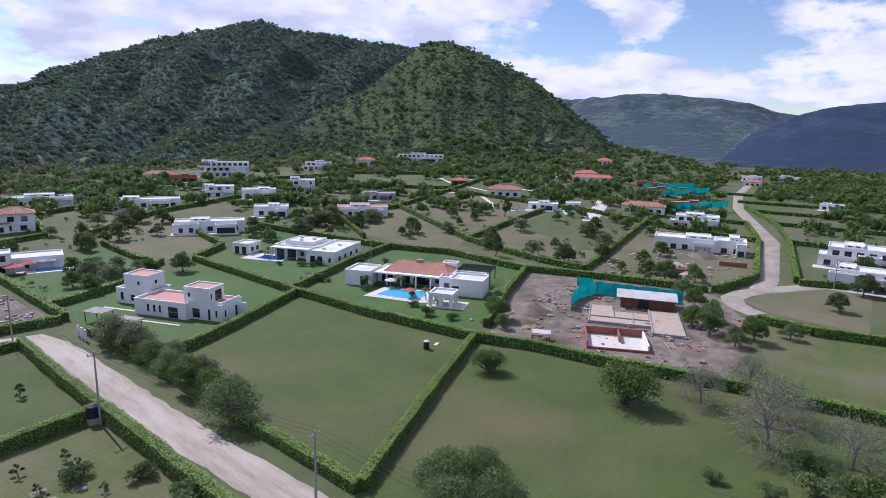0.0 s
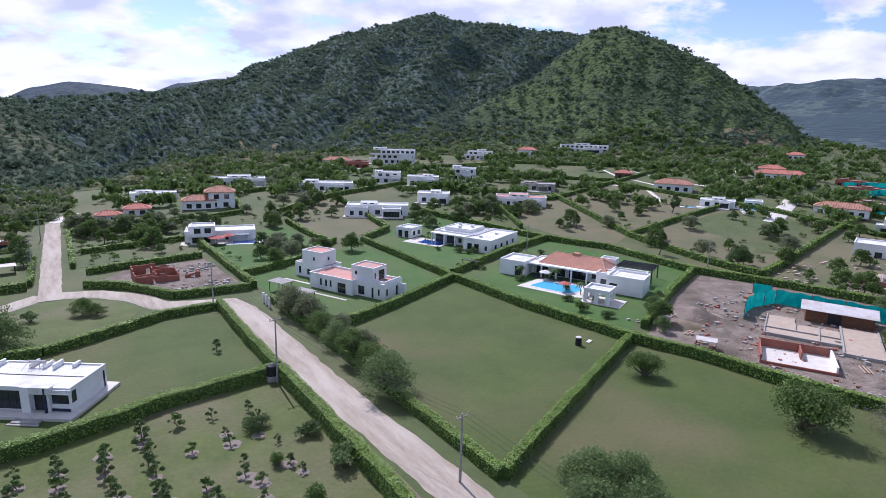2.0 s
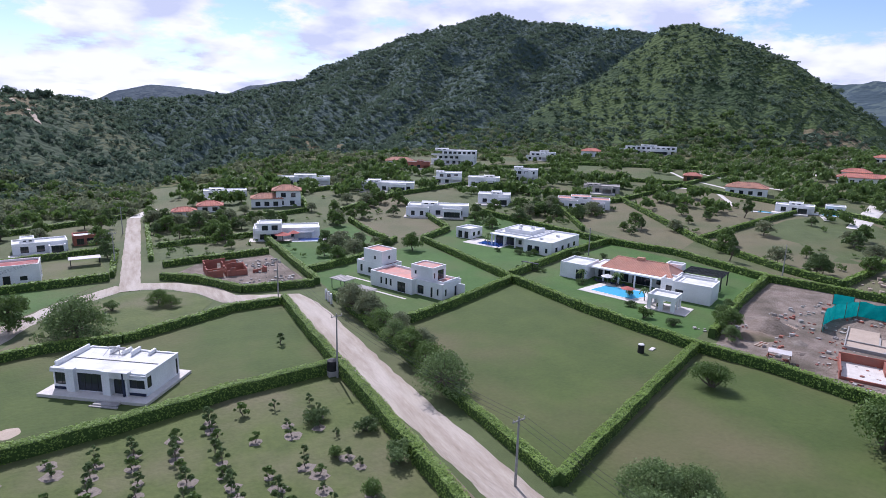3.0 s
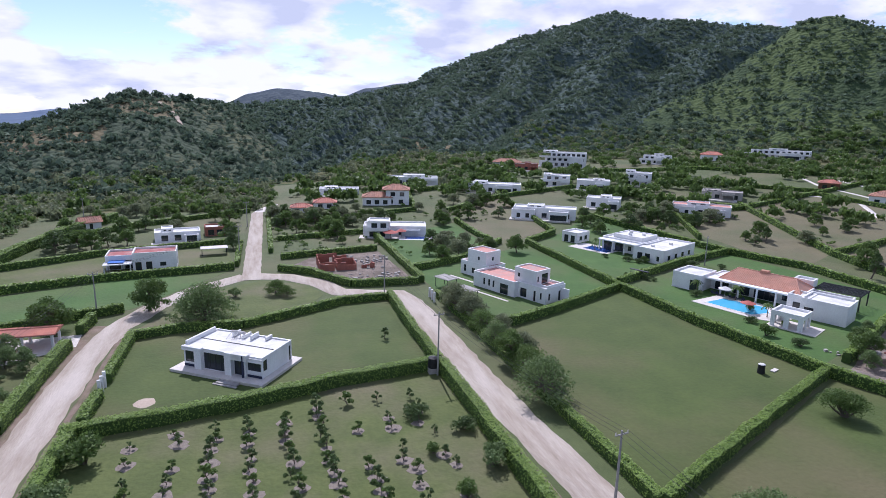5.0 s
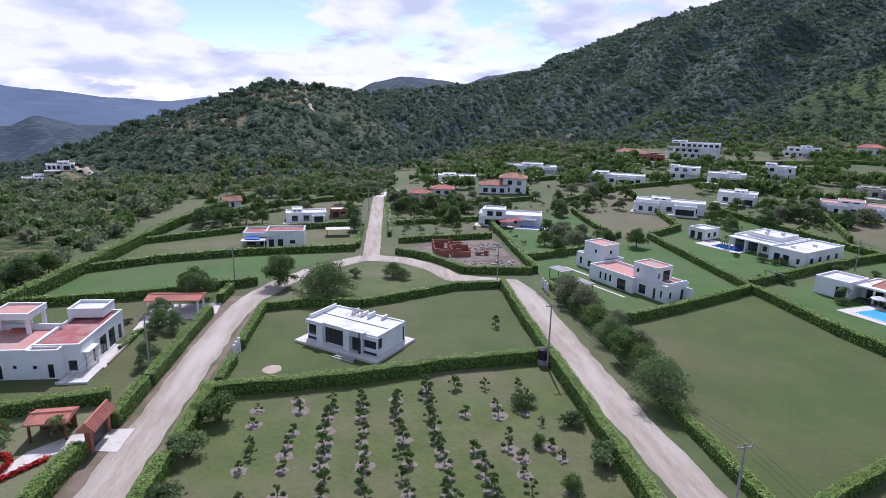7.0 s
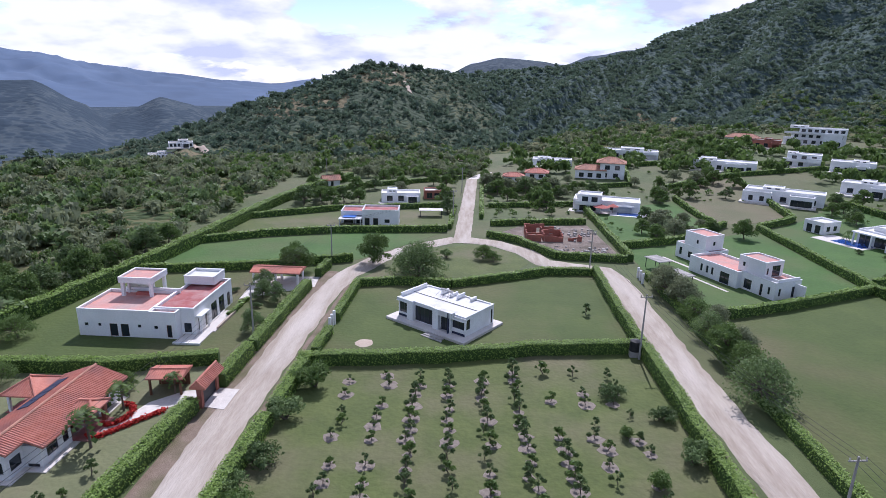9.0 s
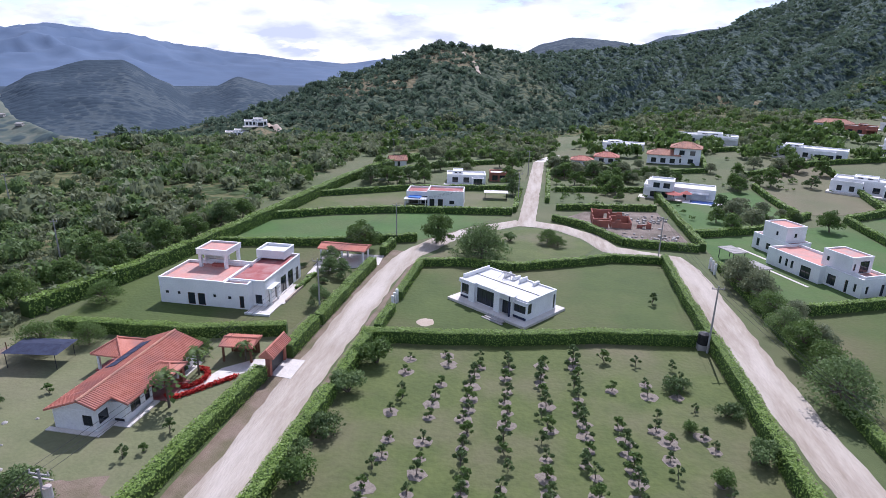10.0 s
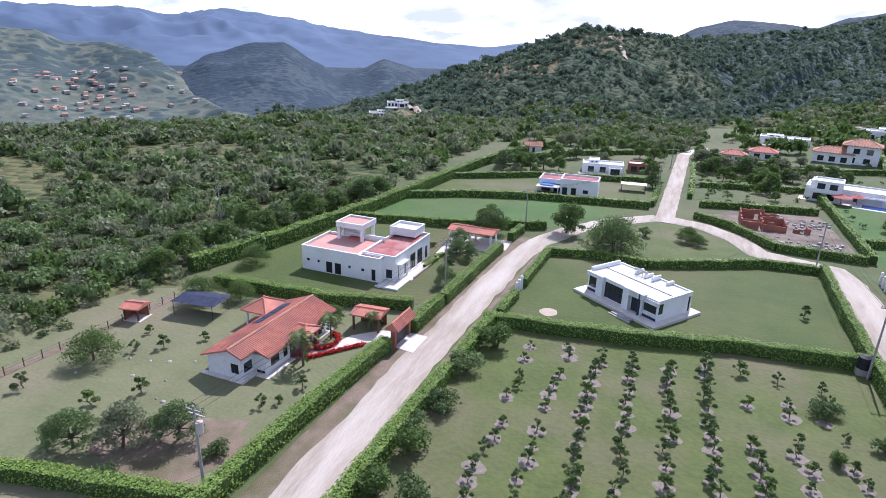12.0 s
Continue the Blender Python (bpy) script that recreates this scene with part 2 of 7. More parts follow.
# the front cone's sunlit look is put into this greener copy of the scrub
SCRUB_LIT = cover("sunlit_tone_scrub", ((.085, .118, .042), (.062, .093, .036)), ((.038, .063, .03), (.054, .083, .036)), 4.5, .6, bump=.8)
SCRUB_HILL = cover("dry_hill_scrub", ((.12, .128, .07), (.086, .103, .06)), ((.055, .076, .05), (.074, .098, .06)), 4.5, .74, bump=.8, patch=.016)
DRY_SLOPE = cover("dry_slope", ((.2, .165, .105), (.15, .135, .075)), ((.05, .068, .034), (.07, .085, .042)), 3.5, .35, bump=.6, patch=.05)
FOREST_FLOOR = cover("scrub_floor", ((.15, .14, .07), (.1, .115, .05)), ((.05, .072, .03), (.066, .093, .038)), 4.0, .45, patch=.02)
MEADOW = cover("slope_meadow", ((.11, .15, .05), (.085, .125, .042)), ((.05, .078, .034), (.066, .096, .04)), 4.0, .3, bump=.5, patch=.03)
# scrub covers of the distant hills: haze is painted in as blue-grey colour
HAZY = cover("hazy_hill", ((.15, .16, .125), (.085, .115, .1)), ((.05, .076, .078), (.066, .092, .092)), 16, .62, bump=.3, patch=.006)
# darker navy copy for one hill: a cloud's shadow put into the colour
HAZY_CLOUD_SHADED = cover("cloud_shaded_hazy_hill", ((.045, .064, .1), (.036, .054, .09)), ((.026, .042, .076), (.032, .049, .083)), 26, .9, bump=.1, patch=.005)
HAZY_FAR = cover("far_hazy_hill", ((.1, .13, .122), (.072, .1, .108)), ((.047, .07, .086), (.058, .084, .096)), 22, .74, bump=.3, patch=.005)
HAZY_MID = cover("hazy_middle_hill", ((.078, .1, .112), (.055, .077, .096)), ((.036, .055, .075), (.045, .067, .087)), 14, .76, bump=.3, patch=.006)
# farthest range: haze as blue base colour plus a weak glow
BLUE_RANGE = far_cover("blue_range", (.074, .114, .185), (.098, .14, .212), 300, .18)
GLASS = bpy.data.materials.new("window_glass")
GLASS.use_nodes = True
gb = GLASS.node_tree.nodes["Principled BSDF"]
gb.inputs["Base Color"].default_value, gb.inputs["Roughness"].default_value, gb.inputs["Specular IOR Level"].default_value = (.02, .026, .035, 1), .05, .7
WATER = bpy.data.materials.new("pool_water")
WATER.use_nodes = True
gb = WATER.node_tree.nodes["Principled BSDF"]
gb.inputs["Base Color"].default_value, gb.inputs["Roughness"].default_value = (.1, .47, .7, 1), .06
WATER_DEEP = bpy.data.materials.new("dark_pool_water")
WATER_DEEP.use_nodes = True
gb = WATER_DEEP.node_tree.nodes["Principled BSDF"]
gb.inputs["Base Color"].default_value, gb.inputs["Roughness"].default_value = (.02, .07, .3, 1), .06

# ---- lie of the land ----
EYE_Z = 40.0


def interp(knots, b, i):
    """Smooth value of column i at the bearing b, from knots sorted by bearing."""
    if b <= knots[0][0]:
        return knots[0][i]
    for p, q in zip(knots, knots[1:]):
        if b <= q[0]:
            s = (b - p[0]) / (q[0] - p[0])
            return p[i] + (q[i] - p[i]) * (s * s * (3 - 2 * s) * 0.5 + s * 0.5)
    return knots[-1][i]


def step(a, b, v):
    s = min(1.0, max(0.0, (v - a) / (b - a)))
    return s * s * (3 - 2 * s)


# bearing from +y, crest's elevation in degrees, crest's distance, foot's distance
MAIN = [(-8, -3, 700, 420), (-3, .5, 640, 400), (2, .8, 660, 330), (8, 1.4, 700, 350), (13.8, 2.6, 820, 380), (16.6, 4.2, 870, 395), (20.7, 5.7, 930, 415), (25, 7.3, 975, 428),
        (28.2, 8.1, 990, 440), (32.5, 9.15, 1000, 450), (35.2, 8.55, 1000, 480), (38.3, 8.35, 1000, 530), (44, 7.7, 1000, 600), (50, 7.0, 1000, 700), (56, 4.2, 1000, 700), (64, -3, 1000, 700)]
CONE = [(25, -3.6, 520, 460), (30, -1.6, 560, 470), (35.1, .3, 600, 480), (41.3, 3.4, 680, 490), (45, 6.2, 730, 500), (47, 7.9, 750, 500), (49, 8.2, 750, 500), (50, 8.0, 750, 500),
        (52.3, 7.2, 745, 500), (54.5, 6.25, 730, 505), (57, 5.1, 715, 515), (60, 3.1, 700, 530), (62.6, 1.1, 685, 550), (65.3, -.9, 680, 585), (67, -2.2, 680, 600)]
HILL = [(-37, -7.8, 420, 380), (-34.6, -6.7, 430, 350), (-30, -5.7, 440, 330), (-25.5, -4.4, 448, 305), (-20.8, -2.5, 455, 290), (-17.9, -1.6, 460, 285), (-15, -.6, 466, 280), (-13, .4, 472, 278), (-10.2, 1.1, 480, 275),
        (-7.8, .95, 495, 280), (-3, .6, 540, 290), (1, -1, 560, 300), (5, -4, 500, 320), (8, -6.6, 420, 340)]
BACK = [(-9, -2, 1700, 1000), (-3, .3, 1700, 1000), (-.5, 1.45, 1700, 1000), (2, 2.0, 1700, 1000), (5.5, 1.75, 1750, 1000), (8, 1.5, 1800, 1000), (10, 2.2, 1800, 1000), (14, 2.8, 1800, 1000), (20, 2, 1800, 1000)]
RIGHT = [(52, -1, 2200, 1500), (57, 2.8, 2300, 1300), (60.9, 3.05, 2300, 1200), (63.4, 3.3, 2300, 1150), (66.9, 3.6, 2300, 1050), (69.7, 3.55, 2300, 1000), (73, 3.25, 2250, 950), (75.2, 2.95, 2200, 950), (78.4, 2.05, 2200, 950), (82, 1.5, 2100, 950),
         (88, 1.8, 2000, 950), (120, 2.5, 2000, 1000), (180, 2, 2200, 1200), (240, 1.8, 2300, 1300), (290, 1.4, 2300, 1300)]
DARK_HILL = [(70, -1.85, 1250, 900), (72.5, -1.5, 1300, 900), (75, -.2, 1380, 900), (77.5, 1.2, 1450, 900), (79.5, 2.0, 1500, 900), (82.1, 2.7, 1550, 900), (84.3, 2.9, 1600, 900), (90, 2.9, 1600, 900), (102, 1.5, 1600, 900), (114, -2, 1500, 950)]
BLUE = [(-75, 1.6, 4000, 2400), (-58, 1.7, 4000, 2400), (-50, 1.75, 4000, 2400), (-46, 1.4, 4000, 2400), (-42, 1.95, 4000, 2400), (-36.5, 1.4, 4000, 2400), (-32, .6, 4000, 2400), (-27, .05, 4100, 2500),
        (-23, -.4, 4100, 2500), (-18.5, -.6, 4200, 2600), (-14.8, -.15, 4200, 2600), (-8, -.8, 4200, 2700)]
MIDDLE = [(-50, -6, 1300, 900), (-46.3, -3.2, 1350, 850), (-43, -1.5, 1400, 850), (-39.6, -.5, 1400, 850), (-37.2, -.45, 1400, 850), (-34.3, -2.3, 1400, 850), (-32.4, -3.5, 1450, 900), (-30.3, -2.75, 1500, 1000),
          (-28.2, -1.85, 1500, 1000), (-26.1, -2.4, 1500, 1000), (-22.9, -4, 1450, 1000), (-19, -6, 1400, 1000)]
SLOPE = [(-75, .6, 1150, 430), (-58, .05, 1150, 430), (-55.9, -.1, 1150, 430), (-53.9, -1, 1100, 430), (-50.7, -1.0, 1050, 440), (-48.3, -1.6, 1000, 450), (-46.3, -3.1, 900, 480), (-45, -5.2, 760, 500), (-42, -6.6, 650, 520), (-38, -7.6, 600, 520)]
RANGES = [(MAIN, .22, 1), (CONE, .2, 7), (HILL, .2, 8), (BACK, .3, 2), (RIGHT, .3, 3), (BLUE, .4, 4), (MIDDLE, .35, 5), (SLOPE, .35, 6), (DARK_HILL, .35, 9)]


def lie(x, y):
    """Height of the bare land at a place, which range it belongs to (0: the settled flat), and how far it is from foot and crest."""
    d = math.hypot(x, y)
    b = math.degrees(math.atan2(x, y))
    wide = b if b > -75 else b + 360
    z = 0.056 * max(0.0, min(d, 620) - 200) * step(-4, 16, b) * (1 - step(62, 76, b))
    far = max(1 - step(-26, -20, b), step(600, 720, d) * (1 - step(-4, 2, b)))
    if b > -130:
        z -= 75 * step(292, 470, d) * far * step(-130, -100, b)
    kind, mid = 0, 0.0
    for knots, fall, k in RANGES:
        v = wide if k == 3 else b
        if v < knots[0][0] - 3 or v > knots[-1][0] + 3:
            continue
        dc, df = interp(knots, v, 2), interp(knots, v, 3)
        if d < df:
            continue
        top = EYE_Z + dc * math.tan(math.radians(interp(knots, v, 1)))
        low = {0: -2, 4: -75, 5: -75, 6: -75}.get(k, -2)
        edge = step(knots[0][0] - 3, knots[0][0], v) * (1 - step(knots[-1][0], knots[-1][0] + 3, v))
        base = 0.056 * max(0.0, min(df, 620) - 200) * step(-4, 16, b) * (1 - step(62, 76, b)) + (low if k in (4, 5, 6) else -2)
        s = (d - df) / (dc - df)
        h = base + (top - base) * (s * .55 + .45 * s * s * (3 - 2 * s)) if s < 1 else top - (d - dc) * fall
        h = base + (h - base) * edge if h > base else h
        if h > z:
            z, kind, mid = h, k, max(0.0, 4 * s * (1 - s))
    return z, kind, mid

# ---- builders ----
rng = np.random.default_rng(4)


def mesh_of(name, verts, faces, mats, index=None, smooth=False):
    me = bpy.data.meshes.new(name)
    me.from_pydata([tuple(v) for v in verts], [], faces)
    for m in mats:
        me.materials.append(m)
    if index is not None:
        me.polygons.foreach_set("material_index", index)
    if smooth:
        me.polygons.foreach_set("use_smooth", [True] * len(me.polygons))
    me.update()
    return me


def leaves_mesh(name, tri, mat):
    """tri: n x 3 x 3 corners of single leaves."""
    n = len(tri)
    me = bpy.data.meshes.new(name)
    me.vertices.add(3 * n)
    me.vertices.foreach_set("co", tri.reshape(-1).astype(np.float32))
    me.loops.add(3 * n)
    me.loops.foreach_set("vertex_index", np.arange(3 * n, dtype=np.int32))
    me.polygons.add(n)
    me.polygons.foreach_set("loop_start", np.arange(0, 3 * n, 3, dtype=np.int32))
    me.materials.append(mat)
    me.update(calc_edges=True)
    me.validate()
    return me


def root(name, x, y, z=None, rot=0.0):
    ob = new(name)
    ob.empty_display_size = 0.5
    ob.matrix_world = pose(x, y, land(x, y) if z is None else z, 0, 0, rot)
    return ob


def child(name, me, parent, label=""):
    ob = new(name, me)
    ob.parent = parent
    if label:
        tagged(ob, label)
    return ob


class Solid:
    """Gathers boxes and prisms into one mesh."""

    def __init__(self):
        self.v, self.f, self.m = [], [], []

    def box(self, x0, y0, z0, x1, y1, z1, mat=0):
        return self.prism([(x0, y0), (x1, y0), (x1, y1), (x0, y1)], z0, z1, mat)

    def prism(self, ring, z0, z1, mat=0):
        n, k = len(ring), len(self.v)
        self.v += [(x, y, z0) for x, y in ring] + [(x, y, z1) for x, y in ring]
        self.f += [tuple(k + n - 1 - i for i in range(n)), tuple(k + n + i for i in range(n))]
        self.f += [(k + i, k + (i + 1) % n, k + n + (i + 1) % n, k + n + i) for i in range(n)]
        self.m += [mat] * (n + 2)
        return self

    def beam(self, a, b, r, sides=6, r2=None, mat=0):
        a, b = Vector(a), Vector(b)
        q = (b - a).to_track_quat("Z", "Y")
        k = len(self.v)
        for p, rad in ((a, r), (b, r if r2 is None else r2)):
            for i in range(sides):
                w = 2 * math.pi * i / sides
                self.v.append(tuple(p + q @ Vector((rad * math.cos(w), rad * math.sin(w), 0))))
        self.f += [tuple(k + sides - 1 - i for i in range(sides)), tuple(k + sides + i for i in range(sides))]
        self.f += [(k + i, k + (i + 1) % sides, k + sides + (i + 1) % sides, k + sides + i) for i in range(sides)]
        self.m += [mat] * (sides + 2)
        return self

    def tube(self, pts, radii, sides=6, mat=0):
        for p, q, r, s in zip(pts, pts[1:], radii, radii[1:]):
            self.beam(p, q, r, sides, s, mat)
        return self

    def make(self, name, *mats, smooth=False):
        return mesh_of(name, self.v, self.f, mats, self.m, smooth)


def wall_mesh(length, height, openings, t=0.22, mat=WHITE):
    """A wall along +x with its outer face at y = 0, in one piece, with holes through it."""
    us, zs = {0.0, length}, {0.0, height}
    for o_ in openings:
        us |= {o_[0], o_[1]}
        zs |= {max(0.0, o_[2]), min(height, o_[3])}
    us, zs = sorted(us), sorted(zs)
    full = {(i, j): not any(o_[0] - 1e-6 <= us[i] and us[i + 1] <= o_[1] + 1e-6 and o_[2] - 1e-6 <= zs[j] and zs[j + 1] <= o_[3] + 1e-6 for o_ in openings) for i in range(len(us) - 1) for j in range(len(zs) - 1)}
    v, ids, f = [], {}, []

    def at(i, j, y):
        if (i, j, y) not in ids:
            ids[i, j, y] = len(v)
            v.append((us[i], t * y, zs[j]))
        return ids[i, j, y]

    for (i, j), ok in full.items():
        if not ok:
            continue
        f.append((at(i, j, 0), at(i + 1, j, 0), at(i + 1, j + 1, 0), at(i, j + 1, 0)))
        f.append((at(i, j + 1, 1), at(i + 1, j + 1, 1), at(i + 1, j, 1), at(i, j, 1)))
        for (di, dj), (p, q) in {(-1, 0): ((i, j + 1), (i, j)), (1, 0): ((i + 1, j), (i + 1, j + 1)), (0, -1): ((i, j), (i + 1, j)), (0, 1): ((i + 1, j + 1), (i, j + 1))}.items():
            if not full.get((i + di, j + dj), False):
                f.append((at(*q, 0), at(*p, 0), at(*p, 1), at(*q, 1)))
    return mesh_of("wall", v, f, [mat])


def window_part(parent, m, a, b, z0, z1, kind):
    w, h = b - a, z1 - z0
    fr = 0.07
    n = max(1, round(w / 1.1))
    g = (w - fr) / n
    holes = [(fr + i * g, (i + 1) * g, fr, h - fr) for i in range(n)]
    win = child("door" if kind == "d" else "window", wall_mesh(w, h, holes, .1, WOOD if kind == "d" else DARK), parent)
    win.matrix_local = m @ pose(a, .06, z0)
    pane = child("pane", Solid().box(fr, .04, fr, w - fr, .06, h - fr).make("pane", GLASS), win)
    return win


def block(parent, x0, y0, x1, y1, h, z0=0.0, roof=PINK, walls=WHITE, south=(), east=(), north=(), west=(), parapet=.4, skip=""):
    """A flat-roofed volume: four walls with openings, a roof behind a parapet. Sides by the local axes."""
    w, d, t = x1 - x0, y1 - y0, .22
    east, west = ([(max(.05, o_[0] - t), min(d - 2 * t - .05, o_[1] - t), *o_[2:]) for o_ in side] for side in (east, west))
    for key, m, ln, ops in (("s", pose(x0, y0, z0), w, south), ("e", pose(x1, y0 + t, z0, 0, 0, 90), d - 2 * t, east), ("n", pose(x1, y1, z0, 0, 0, 180), w, north), ("w", pose(x0, y1 - t, z0, 0, 0, 270), d - 2 * t, west)):
        if key in skip:
            continue
        child("wall", wall_mesh(ln, h, ops, mat=walls), parent).matrix_local = m
        for a, b, p, q, *kind in ops:
            k = kind[0] if kind else "w"
            if k != "o":
                window_part(parent, m, a, b, p, q, k)
    s = Solid().box(x0 + .2, y0 + .2, z0 + h - parapet - .2, x1 - .2, y1 - .2, z0 + h - parapet)
    child("roof", s.make("roof", roof), parent)
    c = Solid()
    for a in ((x0 - .04, y0 - .04, x1 + .04, y0 + .26), (x0 - .04, y1 - .26, x1 + .04, y1 + .04), (x0 - .04, y0 + .26, x0 + .26, y1 - .26), (x1 - .26, y0 + .26, x1 + .04, y1 - .26)):
        c.box(a[0], a[1], z0 + h + .003, a[2], a[3], z0 + h + .07)
    child("coping", c.make("coping", walls), parent)


def row(n, length, w, z0, z1, kind="w", off=0.0):
    """n even openings along a wall."""
    g = (length - n * w) / (n + 1)
    return [(off + g + i * (w + g), off + g + i * (w + g) + w, z0, z1, kind) for i in range(n)]


def tiled_roof(parent, x0, y0, x1, y1, z, rise, mat=TILE, hip=0.0, along="x", over=.5, pitch=.3):
    """A gable (hip 0) or hipped roof with raised tile courses running down both slopes."""
    x0, y0, x1, y1 = x0 - over, y0 - over, x1 + over, y1 + over
    if along == "y":
        lx, ly = y1 - y0, x1 - x0
        m = pose(x1, y0, z, 0, 0, 90)
    else:
        lx, ly = x1 - x0, y1 - y0
        m = pose(x0, y0, z)
    r = hip * ly / 2
    v = [(0, 0, 0), (lx, 0, 0), (lx, ly, 0), (0, ly, 0), (r, ly / 2, rise), (lx - r, ly / 2, rise)]
    v += [(p[0], p[1], p[2] - .16) for p in v[:4]]
    f = [(0, 1, 5, 4), (2, 3, 4, 5), (1, 2, 5), (3, 0, 4), (9, 8, 7, 6), (0, 6, 7, 1), (1, 7, 8, 2), (2, 8, 9, 3), (3, 9, 6, 0)]
    ro = child("roof", mesh_of("roof", v, f, [mat]), parent)
    ro.matrix_local = m
    s = Solid()
    n = int(lx / pitch)
    for i in range(n + 1):
        x = min(lx - .08, .08 + i * (lx - .16) / n)
        top = 1.0 if r == 0 else min(1.0, x / r, (lx - x) / r)
        for side in (0, 1):
            ya, yb = (0, ly / 2 * top) if side == 0 else (ly, ly - ly / 2 * top)
            s.beam((x, ya, .03), (x, yb, rise * top + .03), pitch * .24, 5, pitch * .22)
    s.beam((r, ly / 2, rise + .05), (lx - r, ly / 2, rise + .05), .14, 6)
    if r:
        for a, b in (((0, 0, .04), (r, ly / 2, rise + .04)), ((0, ly, .04), (r, ly / 2, rise + .04)), ((lx, 0, .04), (lx - r, ly / 2, rise + .04)), ((lx, ly, .04), (lx - r, ly / 2, rise + .04))):
            s.beam(a, b, .13, 6)
    t = tagged(child("tiling", s.make("tiling", mat), parent, "rows of rounded clay roof tiles"), kind="stuff")
    t.matrix_local = m
    return ro


# ---- plants ----
def leaf_tris(centres, normals, size, rg, rough=.75):
    n = len(centres)
    nm = normals + rg.normal(0, rough, (n, 3))
    nm /= np.linalg.norm(nm, axis=1)[:, None] + 1e-9
    a = np.cross(nm, rg.normal(0, 1, (n, 3)))
    a /= np.linalg.norm(a, axis=1)[:, None] + 1e-9
    b = np.cross(nm, a)
    s = (size * rg.uniform(.6, 1.35, n))[:, None]
    return np.stack([centres - a * s * .55 - b * s * .35, centres + a * s * .55 - b * s * .3, centres + b * s * .75], 1)


def crown_tris(lumps, n, size, rg):
    """Leaves over a cluster of lumps (x, y, z, radius, flatness)."""
    lumps = np.array(lumps, float)
    w = lumps[:, 3] ** 2
    pick = rg.choice(len(lumps), n, p=w / w.sum())
    d = rg.normal(0, 1, (n, 3))
    d /= np.linalg.norm(d, axis=1)[:, None]
    d[:, 2] = np.where(d[:, 2] < -.45, -d[:, 2], d[:, 2])
    r = lumps[pick, 3] * rg.uniform(.35, 1.3, n) ** .8
    c = lumps[pick, :3] + d * r[:, None] * np.stack([np.ones(n), np.ones(n), lumps[pick, 4]], 1)
    return leaf_tris(c, d, size, rg)


def make_tree(h, spread, n, size, seed, leaf=LEAF, trunk=BARK, lumps=9, flat=.75, low=.28, bare=False, name="tree", drop=.58):
    rg = np.random.default_rng(seed)
    ob = new(name)
    s = Solid()
    fork = h * low
    bend = rg.normal(0, .06 * h, 2)
    s.tube([(0, 0, -.15), (bend[0] * .5, bend[1] * .5, fork * .55), (bend[0], bend[1], fork)], [h * .035, h * .026, h * .022], 7)
    L = []
    for i in range(lumps):
        a = 2 * math.pi * (i * .381966 + rg.uniform(-.06, .06))
        q = math.sqrt((i + .6) / lumps)
        rr = spread * .68 * q * rg.uniform(.75, 1.15)
        zz = h * (.97 - drop * q * q) * rg.uniform(.8, 1.02) - spread * .2
        c = (bend[0] + rr * math.cos(a), bend[1] + rr * math.sin(a), max(fork * .8, zz))
        rad = spread * rg.uniform(.15, .34)
        L.append((*c, rad, flat))
        mid = tuple((bend[j] if j < 2 else fork) * .5 + c[j] * .5 + rg.normal(0, .05 * spread) for j in range(3))
        s.tube([(bend[0], bend[1], fork * .93), mid, c], [h * .016, h * .01, h * .004], 5)
        if bare:
            for _ in range(7):
                e = tuple(c[j] + rg.normal(0, rad * .9) for j in range(3))
                g = tuple(mid[j] * .4 + c[j] * .6 for j in range(3))
                s.tube([g, e], [h * .003, h * .001], 4)
                for _ in range(4):
                    e2 = tuple(e[j] + rg.normal(0, rad * .5) for j in range(3))
                    s.tube([tuple(g[j] * .4 + e[j] * .6 for j in range(3)), e2], [h * .002, h * .001], 3)
    child("trunk", s.make("trunk", trunk), ob)
    child("crown", leaves_mesh("crown", crown_tris(L, n, size, rg), leaf), ob)
    return ob


def make_bush(r, h, n, size, seed, leaf=LEAF, name="bush", lumps=6):
    rg = np.random.default_rng(seed)
    ob = new(name)
    L = [(rg.normal(0, r * .38), rg.normal(0, r * .38), h * rg.uniform(.3, .72), r * rg.uniform(.42, .62), .8) for _ in range(lumps)]
    s = Solid()
    for l in L:
        s.tube([(0, 0, -.1), (l[0] * .6, l[1] * .6, l[2] * .5), l[:3]], [.07 * r, .05 * r, .02 * r], 4)
    child("stem", s.make("stem", BARK), ob)
    t = crown_tris(L, n, size, rg)
    t[:, :, 2] = np.maximum(t[:, :, 2], .03)
    child("foliage", leaves_mesh("foliage", t, leaf), ob)
    return ob


def make_palm(h, seed, name="palm_tree"):
    rg = np.random.default_rng(seed)
    ob = new(name)
    child("trunk", Solid().tube([(0, 0, -.1), (.08, .03, h * .5), (.1, .0, h)], [.16, .12, .1], 7).make("trunk", BARK), ob)
    tri = []
    for i in range(16):
        a, up = i * 2.4, rg.uniform(-.1, .9)
        ln = rg.uniform(1.7, 2.3)
        dx, dy = math.cos(a), math.sin(a)
        prev = np.array([.1, 0, h])
        for j in range(7):
            u = (j + 1) / 7
            p = np.array([.1 + dx * ln * u, dy * ln * u, h + up * ln * u - 1.25 * ln * u * u * .8])
            for sgn in (-1, 1):
                side = np.array([-dy, dx, -.35]) * sgn * .5 * (1 - .6 * abs(u - .4))
                tri.append([prev, p, (prev + p) / 2 + side])
            prev = p
    child("fronds", leaves_mesh("fronds", np.array(tri), LEAF), ob)
    return ob


